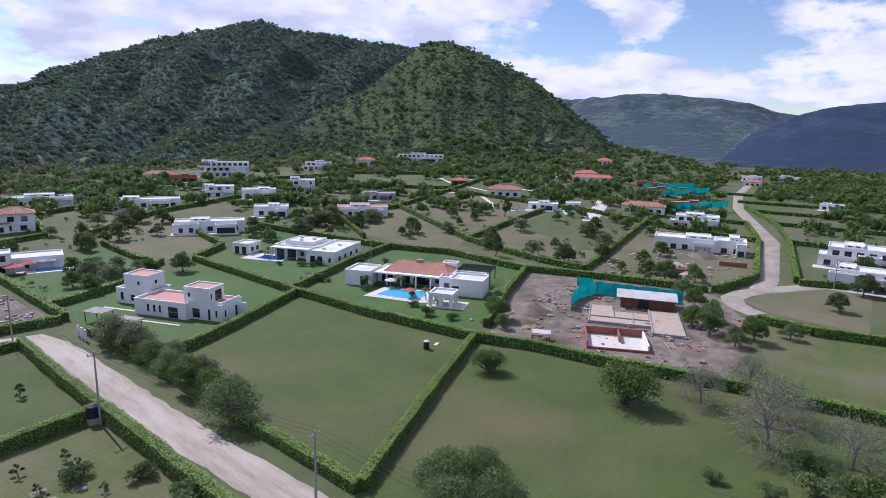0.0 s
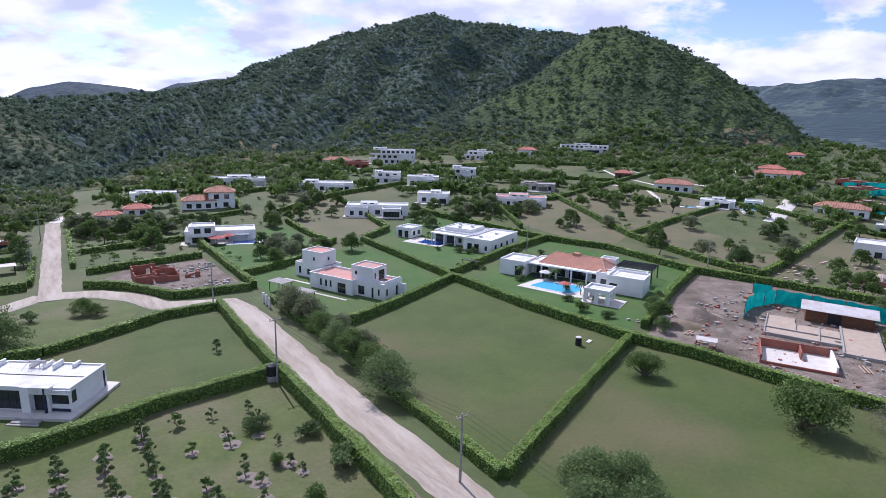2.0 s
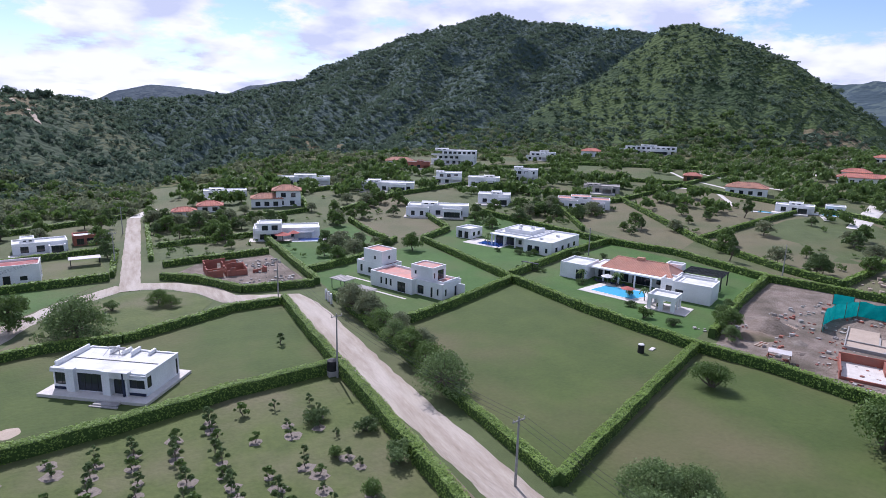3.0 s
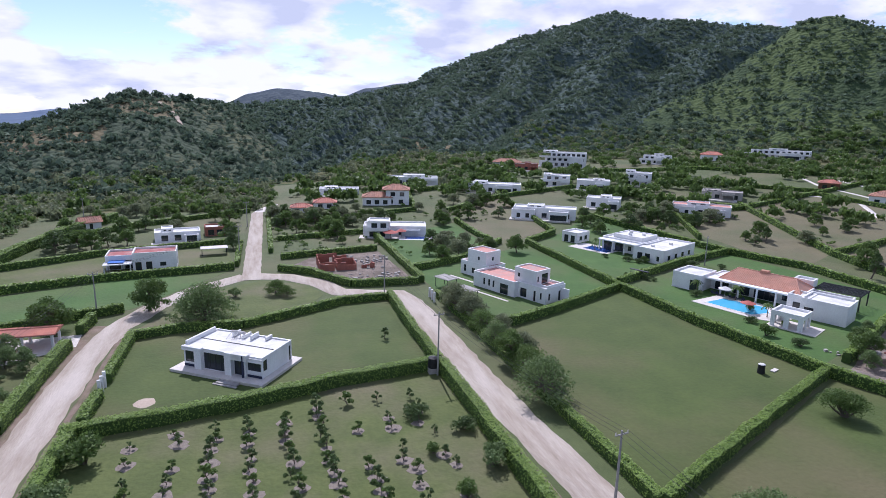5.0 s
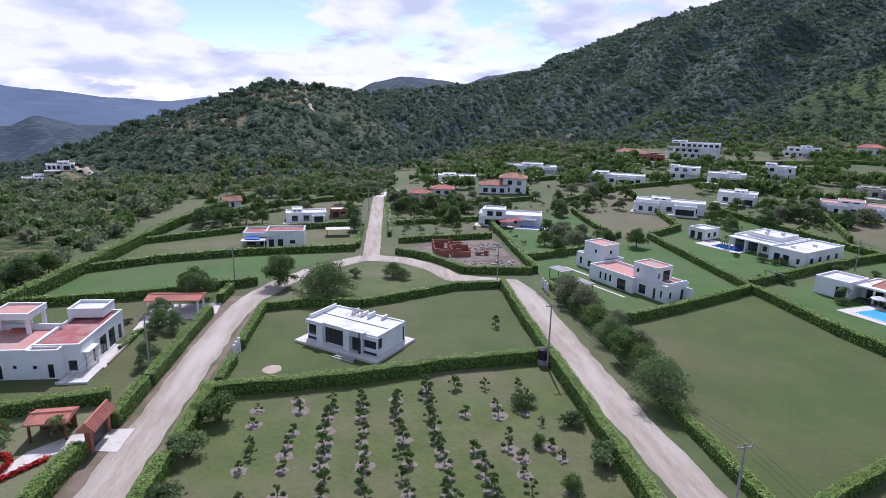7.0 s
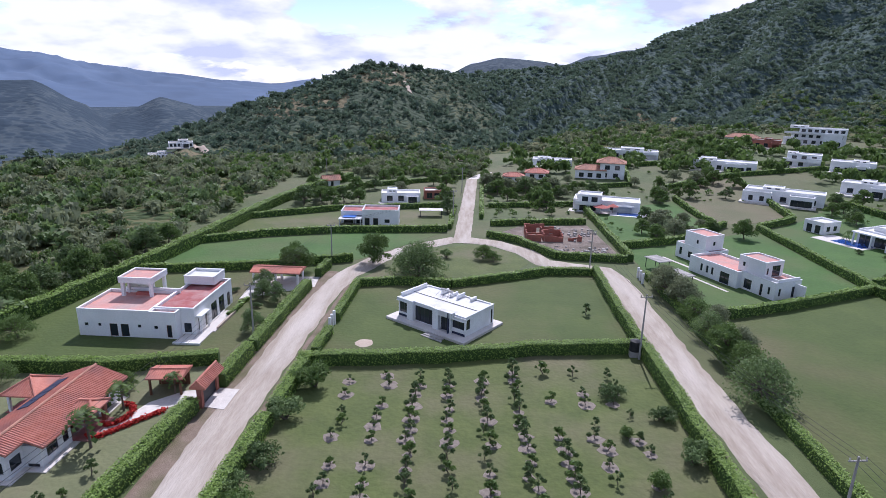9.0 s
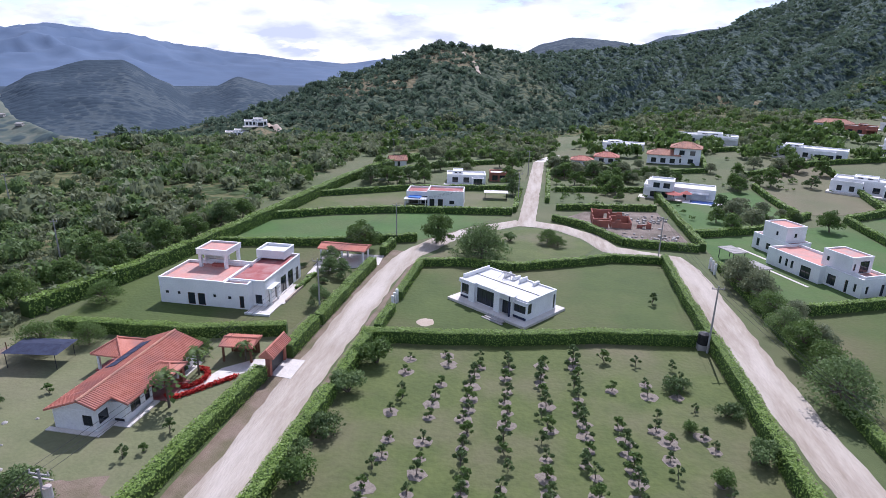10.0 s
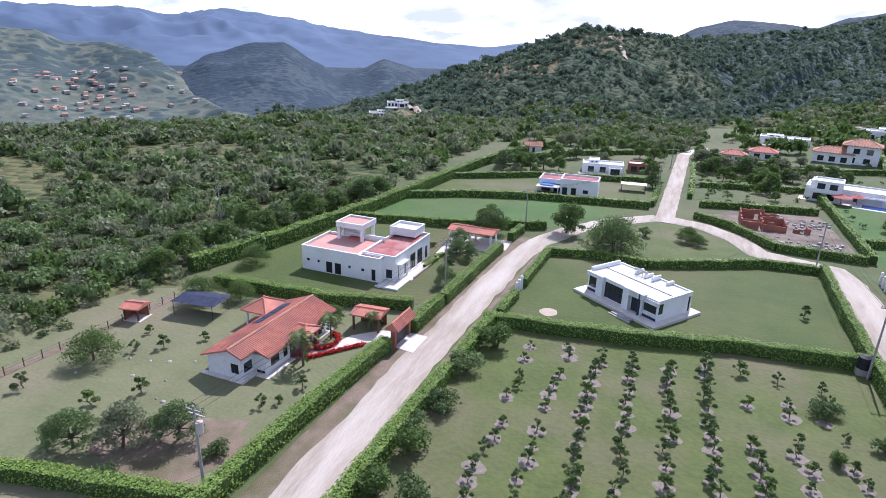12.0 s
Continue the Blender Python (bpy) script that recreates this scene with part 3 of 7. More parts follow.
def plant(proto, x, y, scale=1.0, rot=None, z=None, tall=1.0):
    rot = rng.uniform(0, 360) if rot is None else rot
    m = pose(x, y, land(x, y) if z is None else z, 0, 0, rot)
    c = copy_thing(proto, m)
    c.scale = (scale, scale, scale * tall)
    return c


def hedge(points, w=1.3, h=2.0, dense=None, label="clipped bright green hedge between the plots"):
    """A clipped hedge along a line of places: a rough body, dark for the shade inside, under many leaves."""
    pts = [Vector((p[0], p[1], 0)) for p in points]
    mid = pts[len(pts) // 2]
    near = min(p.length for p in pts)
    dn = dense or (72 if near < 95 else 34 if near < 150 else 14 if near < 240 else 6)
    sz = .175 if near < 95 else .27 if near < 150 else .42 if near < 240 else .65
    lin = 1.0 if near < 150 else 2.5
    ob = root("hedge", mid.x, mid.y)
    o = ob.matrix_world.translation
    v, f, tris = [], [], []
    for a, b in zip(pts, pts[1:]):
        ln = (b - a).length
        t = (b - a) / ln
        side = Vector((-t.y, t.x, 0))
        n = max(1, int(ln / lin))
        k = len(v)
        for i in range(n + 1):
            p = a + t * (ln * i / n)
            g = land(p.x, p.y)
            wob = noise.noise((p.x * .25, p.y * .25, 3)) * .22
            hh = h * (1 + .1 * noise.noise((p.x * .18, p.y * .18, 9)) + .07 * noise.noise((p.x * .7, p.y * .7, 5)))
            for sd, zz in ((-.92, -.1), (-1, hh * .55), (-.8, hh * .93), (0, hh), (.8, hh * .93), (1, hh * .55), (.92, -.1)):
                q = p + side * (w / 2 * sd * .86 + wob)
                v.append((q.x - o.x, q.y - o.y, g + zz * .95 - o.z))
        for i in range(n):
            for j in range(6):
                f.append((k + i * 7 + j, k + i * 7 + j + 1, k + (i + 1) * 7 + j + 1, k + (i + 1) * 7 + j))
        f += [tuple(k + j for j in range(6, -1, -1)), tuple(k + n * 7 + j for j in range(7))]
        cnt = int(ln * (2 * h + w) * dn / 2.2)
        u = rng.uniform(0, ln, cnt)
        e = rng.uniform(0, 2 * h + w, cnt)
        e = np.where(rng.uniform(0, 1, cnt) < .5, h + w * rng.uniform(0, 1, cnt), e)
        wall_l, wall_r = e < h, e > h + w
        off = np.where(wall_l, -w / 2, np.where(wall_r, w / 2, e - h - w / 2))
        zz = np.where(wall_l, e, np.where(wall_r, 2 * h + w - e, h))
        px_, py_ = a.x + t.x * u, a.y + t.y * u
        wob = np.array([noise.noise((p * .25, q * .25, 3)) * .22 for p, q in zip(px_, py_)])
        hf = np.array([1 + .1 * noise.noise((p * .18, q * .18, 9)) + .07 * noise.noise((p * .7, q * .7, 5)) for p, q in zip(px_, py_)])
        off = off * (1 - .12 * (zz / h) ** 3) + wob + rng.normal(0, .05, cnt)
        gz = np.array([land(p, q) for p, q in zip(px_, py_)]) if near > 150 else 0.0
        c = np.stack([px_ + side.x * off - o.x, py_ + side.y * off - o.y, gz + zz * hf + rng.normal(0, .06, cnt) - o.z], 1)
        nm = np.stack([np.where(wall_l, -side.x, np.where(wall_r, side.x, 0)), np.where(wall_l, -side.y, np.where(wall_r, side.y, 0)), np.where(wall_l | wall_r, .25, 1.0)], 1)
        tris.append(leaf_tris(c, nm, sz, rng, .34))
    child("core", mesh_of("core", v, f, [HEDGE_INNER_SHADE]), ob)
    child("foliage", leaves_mesh("foliage", np.concatenate(tris), LEAF_HEDGE), ob)
    tagged(ob, label, "hedge", "garden hedges")
    return ob


def sheet(name, ring, mat, z=.05, label="", cat="", jag=0.0, cell=2.0):
    """A thin ground cover with a closed outline and a slightly uneven edge, following the land."""
    pts = []
    for (ax, ay), (bx, by) in zip(ring, ring[1:] + ring[:1]):
        n = max(1, int(math.hypot(bx - ax, by - ay) / cell))
        for i in range(n):
            x, y = ax + (bx - ax) * i / n, ay + (by - ay) * i / n
            if jag:
                x += jag * noise.noise((x * .5, y * .5, 1))
                y += jag * noise.noise((x * .5, y * .5, 7))
            pts.append((x, y))
    n = len(pts)
    v = [(x, y, land(x, y) + z) for x, y in pts] + [(x, y, land(x, y) - .1) for x, y in pts]
    f = [tuple(range(n))] + [(i, n + i, n + (i + 1) % n, (i + 1) % n) for i in range(n)]
    bm = bmesh.new()
    bv = [bm.verts.new(p) for p in v]
    for q in f:
        bm.faces.new([bv[i] for i in q])
    bmesh.ops.triangulate(bm, faces=[q for q in bm.faces if len(q.verts) > 4])
    bmesh.ops.recalc_face_normals(bm, faces=bm.faces)
    me = bpy.data.meshes.new(name)
    bm.to_mesh(me)
    bm.free()
    me.materials.append(mat)
    return tagged(new(name, me), label, cat, kind="structure")


def strip(name, line, width, mat, z=.06, label="", cat="road", jag=.25):
    """A road along a line of places."""
    P = []
    for (ax, ay), (bx, by) in zip(line, line[1:]):
        n = max(1, int(math.hypot(bx - ax, by - ay) / 2.0))
        P += [(ax + (bx - ax) * i / n, ay + (by - ay) * i / n) for i in range(n)]
    P.append(line[-1])
    v, f = [], []
    for i, (x, y) in enumerate(P):
        a, b = P[max(0, i - 2)], P[min(len(P) - 1, i + 2)]
        tx, ty = b[0] - a[0], b[1] - a[1]
        ln = math.hypot(tx, ty)
        sx, sy = -ty / ln, tx / ln
        wl_ = width / 2 + jag * noise.noise((x * .3, y * .3, 2)) + jag * .5 * noise.noise((x * 1.1, y * 1.1, 4))
        wr = width / 2 + jag * noise.noise((x * .3, y * .3, 8)) + jag * .5 * noise.noise((x * 1.1, y * 1.1, 6))
        for off, dz in ((-wr, -.12), (-wr * .93, 0), (-wr * .4, -.025), (0, .03), (wl_ * .4, -.025), (wl_ * .93, 0), (wl_, -.12)):
            q = (x + sx * off, y + sy * off)
            v.append((*q, land(*q) + z + dz))
    for i in range(len(P) - 1):
        f += [(i * 7 + j, i * 7 + j + 1, i * 7 + 8 + j, i * 7 + 7 + j)[::-1] for j in range(6)]
    return tagged(new(name, mesh_of(name, v, f, [mat], smooth=True)), label, cat, kind="structure")


# ---- ground and mountains: one sheet out to the horizon ----
def surface(x, y):
    """The land with its gullies and hummocks."""
    z, k, mid = lie(x, y)
    if k:
        near = k in (1, 7, 8)
        d, b = math.hypot(x, y), math.degrees(math.atan2(x, y))
        up = max(0.0, z - 14 if near or k in (2, 3, 9) else z + 60) * ((0 if near else .12) + mid)
        s = 170.0 if near else 300.0
        rid = 1 - abs(noise.noise((x / s, y / s, k))) * 2
        rid += .5 * (1 - abs(noise.noise((x / s * 2.3, y / s * 2.3, k + 5))) * 2)
        z += (rid - (1.2 if near else .9)) * min(up * (.12 if near else .3), .15 * s)
        # spurs and gullies that run down to the foot
        if k == 1:
            u = b + .024 * (1000 - d) + 1.6 * noise.noise((x / 160, y / 160, 3))
            z += mid * 8 * (math.cos(2 * math.pi * (u - 38.3) / 7.0) - 1) + mid * 6 * (noise.noise((u / 1.3, d / 300, 1)) - .5)
        elif k == 7:
            z += mid * 6 * (noise.noise((b / 1.5, d / 260, 2)) - .5) + mid * 3 * (noise.noise((b / .6, d / 160, 5)) - .5)
        elif k == 8:
            z += mid * 6 * (noise.noise((b / 3.2, d / 160, 2)) - .5) + mid * 3 * (noise.noise((b / 1.1, d / 90, 5)) - .5)
        if near:
            z += 1.3 * noise.noise((x / 7, y / 7, 4)) + .8 * noise.noise((x / 3.4, y / 3.4, 2))
    return z, k


def land(x, y):
    return 0.0 if math.hypot(x, y) < 195 else surface(x, y)[0]


# dry or bare stretches on the slopes: bearing, distance, half sizes
BARE_SLOPES = ((-16.5, 415, 4.2, 26), (-9.2, 452, 2.6, 20), (-7.6, 470, 1.0, 26), (-27.8, 352, 2.4, 14), (15.6, 500, 2.3, 9), (12.5, 470, 2.0, 8), (18, 455, 2.2, 6), (61.6, 588, 1.9, 26), (59.2, 572, .8, 22))
MEADOWS = ((54.6, 530, 1.4, 20), (57.4, 540, 1.0, 24), (36, 505, 5, 22))


def build_ground():
    bear = [-75 + .25 * i for i in range(int(170 / .25) + 1)] + [95 + 3.0 * i for i in range(1, int(190 / 3.0))]
    ring = [1.0] + [25.0 * i for i in range(1, 9)] + [200 + 10.0 * i for i in range(1, 8)] + [270 + 6.0 * i for i in range(1, 139)] + [1098 + 24.0 * i for i in range(1, 60)] + [2514 + 65.0 * i for i in range(1, 37)]
    nb, nr = len(bear), len(ring)
    v, kinds = [], []
    for b in bear:
        sx, cy = math.sin(radians(b)), math.cos(radians(b))
        for d in ring:
            x, y = d * sx, d * cy
            z, k = surface(x, y) if d > 195 else (0.0, 0)
            v.append((x, y, z))
            kinds.append(k)
    f, mi = [], []
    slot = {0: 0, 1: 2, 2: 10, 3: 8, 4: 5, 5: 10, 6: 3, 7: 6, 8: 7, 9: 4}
    for i in range(nb):
        j = (i + 1) % nb
        for r in range(nr - 1):
            f.append((j * nr + r, j * nr + r + 1, i * nr + r + 1, i * nr + r))
            k = kinds[i * nr + r + 1]
            b, d = bear[i], ring[r]
            rag = .55 * noise.noise((b * 1.1, d / 22, 3))
            if k == 7 and any(((b - pb) / wb) ** 2 + ((d - pd) / wd) ** 2 + rag < 1 for pb, pd, wb, wd in MEADOWS):
                mi.append(11)
                continue
            if k in (1, 7, 8) and any(((b - pb) / wb) ** 2 + ((d - pd) / wd) ** 2 + rag < 1 for pb, pd, wb, wd in BARE_SLOPES):
                mi.append(9)
                continue
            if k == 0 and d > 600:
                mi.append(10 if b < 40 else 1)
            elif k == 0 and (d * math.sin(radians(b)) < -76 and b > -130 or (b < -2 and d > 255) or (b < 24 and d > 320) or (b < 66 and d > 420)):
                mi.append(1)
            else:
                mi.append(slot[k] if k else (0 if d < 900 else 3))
    f.append(tuple(i * nr for i in range(nb)))
    mi.append(0)
    bm_me = mesh_of("ground", v, f, [GRASS, FOREST_FLOOR, SCRUB, HAZY, HAZY_CLOUD_SHADED, BLUE_RANGE, SCRUB_LIT, SCRUB_HILL, HAZY_FAR, DRY_SLOPE, HAZY_MID, MEADOW], mi, smooth=True)
    g = new("ground", bm_me)
    tagged(g, "grassy valley floor rising into scrub-covered mountains and blue ridges", "ground", kind="structure")
    return g


ground = build_ground()

# ---- roads ----
strip("road", [(-28.4, -40), (-28.5, 33), (-28.6, 65), (-28.4, 84), (-27.8, 104), (-26.3, 116), (-21.5, 128), (-14, 139), (-4, 148)], 5.2, ROAD, jag=.5, label="pale unpaved gravel road between two hedges")
strip("road", [(36.2, -30), (33.6, 50), (32.2, 68), (31.5, 90), (31.0, 110), (30.6, 119), (29.2, 125.5), (22, 127.5), (16.5, 129.8), (12.8, 138.5), (6, 145), (-3, 148)], 5.6, ROAD, z=.075, jag=.5, label="pale unpaved gravel road with a bend round the island")
strip("road", [(-2.8, 144), (-2.2, 180), (-1.0, 244)], 4.6, ROAD, z=.09, label="straight pale gravel road towards the hill")
strip("road", [(147, 29), (149.5, 33), (153, 36), (158, 38), (165, 37), (172, 33.5), (180, 29), (189, 23), (198, 14), (206, 3), (214, -12)], 5.5, LANE_GRAVEL, z=.06, label="pale gravel loop at the end of a lane")
strip("road", [(170, 34), (187, 36), (257, 50), (308, 69), (367, 91), (459, 115), (550, 131), (660, 150)], 6.0, LANE_GRAVEL, z=.08, label="pale gravel lane leading far along the plots")
for line, w in (([(-32.0, 25), (-31.9, 62), (-31.2, 70), (-30.7, 100), (-29.8, 118)], 3.0), ([(-25.6, 30), (-25.4, 70), (-24.6, 110)], 1.0), ([(29.4, 38), (28.4, 80), (28.0, 122)], 1.3)):
    strip("verge", line, w, EARTH, z=.03, label="bare brown earth verge beside the road", cat="verge")

for line, w in (([(238, 218), (249, 208), (253, 191), (231, 165)], 2.2), ([(300, 240), (292, 211), (287, 190), (289, 166), (292, 144)], 2.4), ([(253, 191), (271, 189)], 1.8), ([(232, 116), (287, 136)], 6.5), ([(263, 150), (247, 138), (237, 129)], 1.6), ([(349, 202), (439, 233), (519, 260)], 3.0), ([(267, 194), (276, 231), (313, 292)], 1.8), ([(-1, 244), (6, 262)], 4.0)):
    strip("footpath", line, w, PAVING, z=.1, label="pale bare track across the grass plots", cat="track")

for line, w in (([(-8.4, 482), (-7.4, 470), (-6.6, 452), (-6.3, 436)], 3.0), ([(-3.4, 356), (-2.6, 335), (-1.6, 312), (-1.2, 298)], 3.0), ([(8.6, 445), (8.9, 420), (9.1, 395)], 2.2), ([(-26.0, 384), (-25.3, 372), (-24.9, 355)], 3.0)):
    strip("footpath", [(d * math.sin(radians(b)), d * math.cos(radians(b))) for b, d in line], w, SAND, z=.5, label="worn pale track down the dry hillside", cat="track", jag=.8)

# ---- plots: lawns ----
for i, (ring, mat, lab) in enumerate((
        ([(39, 45), (87, 66), (83, 92), (82, 117), (39, 97)], LAWN, "wide empty mown lawn plot"),
        ([(40, 44), (37, -20), (110, -20), (101, 2), (93, 42), (88, 65)], LAWN, "empty grass plot with dry patches"),
        ([(-24, 77), (27, 85), (27, 122.5), (16, 121.5), (8, 117), (-4, 111.5), (-22, 109.5)], LAWN, "mown lawn round the low white house"),
        ([(-25, 30), (27.5, 30), (27.2, 84), (-25, 76)], ORCHARD, "thin orchard grass with worn patches"),
        ([(-36, 77), (-72, 70), (-76, 110), (-33, 122)], LAWN, "garden lawn round the white house with pink roofs"),
        ([(-36, 25), (-90, 20), (-80, 62), (-70, 69), (-36, 74)], WORN, "worn garden lawn round the tiled house"),
        ([(-71, 113), (-26, 127), (-8, 154), (-36, 150), (-72, 134)], LUSH, "bright green empty lawn plot"),
        ([(39, 99), (81, 118), (81, 168), (55, 151), (38, 143)], LUSH, "lush lawn round the white house with towers"),
        ([(84, 119), (87, 68), (120, 81), (145, 92), (138, 142)], LUSH, "lush lawn round the pool villa"),
        ([(83, 121), (112, 134), (136, 144), (124, 202), (99, 180), (83, 168)], LUSH, "lush lawn behind a clipped hedge"),
        ([(37, 146), (54, 153), (72, 171), (69, 174), (69, 205), (37, 187)], LUSH, "planted garden lawn"),
        ([(72, 175), (97, 181), (104, 245), (72, 222)], DRY, "dry empty field"),
        ([(146, 162), (148, 124), (166, 132), (196, 200), (165, 196)], DRY, "dry field with small trees"),
        ([(159, 95), (158, 81), (249, 100), (249, 142), (169, 131)], DRY, "dry empty field with scattered trees"),
        ([(199, 201), (170, 133), (249, 145), (254, 211)], DRY, "dry field between hedges"),
        ([(88, 64), (94, 42), (98, 24), (118, 24), (138, 29), (158, 42), (152, 70), (145, 90), (120, 80)], RUBBLE, "churned soil and rubble of a building site"),
        ([(160, 44), (184, 38), (250, 55), (249, 97), (158, 78)], DRY, "dry plot with building rubble"),
        ([(157, 36), (150, 27), (148, 8), (196, 12), (184, 28), (171, 31)], DRY, "dry brown island of grass inside the lane's loop"),
        ([(98, 22), (118, 22), (138, 26), (142, 4), (150, -60), (112, -40), (103, 2)], ORCHARD, "empty grass plot beyond the building site"),
        ([(-19, 122), (-23, 114), (-4, 113), (8, 119), (13, 129), (9, 138), (0, 143), (-10, 138)], ORCHARD, "grass island with bushes inside the road's loop"),
        ([(5, 153), (13, 147), (18, 139), (21, 134.5), (36, 133), (33, 168), (13, 164)], RUBBLE, "bare soil round unfinished brick walls"),
        ([(-70, 137), (-36, 153), (-7, 157), (-10, 184), (-42, 176), (-64, 162)], ORCHARD, "grass plot round a white house"),
        ([(-64, 166), (-42, 180), (-8, 189), (-5, 243), (-40, 220), (-64, 194)], GRASS, "rough grass plot"),
        ([(3, 172), (34, 175), (36, 240), (4, 240)], GRASS, "shady grass plots under trees"))):
    sheet("lawn", ring, mat, z=.016 + .005 * (i % 4), label=lab, cat="lawn", jag=.3)
sheet("flower_bed", [(-62, 143), (-60, 150), (-44, 156), (-44, 151)], EARTH, z=.06, label="dug brown vegetable bed", cat="bed", jag=.3)

# ---- hedges ----
for pts, w, h in (
        ([(82, 117), (83, 92), (87, 66)], 1.5, 1.9), ([(87, 66), (91, 55), (93, 42), (96, 31), (98, 22), (101, 2), (104, -20)], 1.6, 1.9), ([(82, 169), (82, 117)], 1.4, 1.9),
        ([(87, 66), (63, 55.5), (39.5, 45)], 1.5, 1.7), ([(39.3, 45), (39, 60), (38.5, 97)], 1.6, 1.5), ([(38.3, 99), (37.5, 122)], 1.3, 1.4),
        ([(82, 117), (62, 107), (46, 100)], 1.4, 1.8),
        ([(-24.5, 75.5), (-16, 76.5), (-4, 78.5), (11, 82.5), (26, 84.5)], 1.7, 1.95), ([(26.6, 20), (27.3, 50), (26.8, 84)], 1.7, 2.2), ([(26.8, 85), (26.4, 100), (26.8, 123)], 1.5, 2.0),
        ([(-24.6, 15), (-24.2, 47), (-23.8, 60)], 1.9, 2.0), ([(-23.7, 62), (-23.4, 75)], 1.9, 2.0), ([(-23, 78), (-22.8, 86.5)], 1.5, 1.6), ([(-22.8, 91.5), (-22.6, 110)], 1.5, 1.6),
        ([(-22.5, 109.5), (-15, 111.5), (-4, 111), (8, 116.8), (16, 121.3), (26, 122)], 1.4, 1.6),
        ([(-32.6, 79), (-32.2, 100), (-31.9, 107)], 1.8, 2.0), ([(-31.9, 114), (-31.2, 121)], 1.6, 2.0), ([(-35.3, 20), (-34.9, 45), (-33.9, 62.3)], 2.0, 2.0), ([(-32.9, 68.2), (-32.7, 78)], 1.8, 2.1),
        ([(-70, 69.5), (-50, 71), (-36, 75)], 1.8, 1.9),
        ([(-78, 72), (-73, 92), (-70, 112), (-67, 142), (-64, 181), (-59, 212), (-50, 236)], 2.6, 2.8), ([(-60, 24.5), (-49.4, 27), (-36.5, 30)], 1.8, 1.7),
        ([(-72, 112), (-47, 117.5), (-27, 126)], 1.4, 1.8), ([(-71, 134), (-53, 145), (-36, 151), (-7, 155.5)], 1.5, 1.8), ([(-66, 163), (-42, 178), (-9, 187)], 1.4, 1.7), ([(-64, 195), (-39, 222), (-4, 245)], 1.4, 1.7), ([(-6.5, 158), (-6, 185)], 1.2, 1.6),
        ([(4, 152), (12, 146), (17, 138), (20, 133.5), (36, 132.5)], 1.5, 1.7), ([(37, 133), (36.5, 160), (36, 190)], 1.6, 1.9), ([(5, 164), (13, 166), (33, 170)], 1.4, 1.7), ([(2.5, 172), (3, 240)], 1.3, 1.6), ([(5, 189), (34, 196)], 1.3, 1.6), ([(5, 215), (60, 228)], 1.3, 1.6),
        ([(38, 144.5), (54, 152), (74, 172)], 1.5, 1.8), ([(71, 173), (70, 206)], 1.5, 1.8), ([(83, 170), (98, 181), (105, 246)], 1.6, 1.9), ([(72, 223), (105, 247), (150, 262)], 1.4, 1.8),
        ([(84, 120.5), (113, 134), (138, 143)], 1.5, 1.9), ([(95, 69), (120, 81), (144, 91)], 1.5, 1.9),
        ([(123, 203), (138, 143), (146, 123), (144, 91), (152, 70), (159, 44)], 1.6, 1.9), ([(198, 202), (167, 131), (158, 94), (157, 79)], 1.6, 1.9), ([(142, 160), (160, 197)], 1.4, 1.8),
        ([(161, 198), (192, 195), (255, 213)], 1.5, 1.8), ([(251, 213), (251, 144), (251, 99)], 1.5, 1.8), ([(169, 132), (210, 139), (250, 144)], 1.4, 1.8), ([(157, 79), (205, 89), (251, 99), (300, 108)], 1.5, 1.9),
        ([(251, 99), (253, 54)], 1.5, 1.9), ([(160, 43), (184, 38.5), (253, 54), (300, 70)], 1.6, 2.0), ([(141, 28), (139, 17), (143, 4), (150, -40)], 1.6, 1.9), ([(186, 28), (193, 10), (200, -20)], 1.5, 1.9),
        ([(188, 29), (258, 44), (310, 60), (370, 88)], 1.5, 1.9), ([(258, 44), (262, -20)], 1.4, 1.8), ([(310, 60), (318, -30)], 1.4, 1.8), ([(355, 80), (366, -20)], 1.4, 1.8), ([(400, 100), (415, 0)], 1.4, 1.8), ([(450, 120), (470, 10)], 1.4, 1.8),
        ([(300, 70), (290, 160)], 1.4, 1.8), ([(300, 108), (345, 118), (420, 135)], 1.4, 1.8), ([(255, 213), (330, 235)], 1.4, 1.8), ([(105, 247), (118, 300)], 1.4, 1.8), ([(150, 262), (192, 197)], 1.4, 1.8), ([(150, 262), (175, 310)], 1.4, 1.8), ([(192, 290), (260, 214)], 1.4, 1.8), ([(175, 310), (260, 300), (330, 236)], 1.4, 1.8), ([(60, 228), (72, 300)], 1.4, 1.8), ([(72, 268), (118, 285)], 1.4, 1.8), ([(260, 300), (300, 318)], 1.4, 1.8), ([(330, 236), (400, 250)], 1.4, 1.8), ([(250, 145), (292, 156), (345, 160)], 1.4, 1.8)):
    hedge(pts, w, h)

# ---- houses ----
W_, D_ = (1.0, 2.2), (0.05, 2.2)


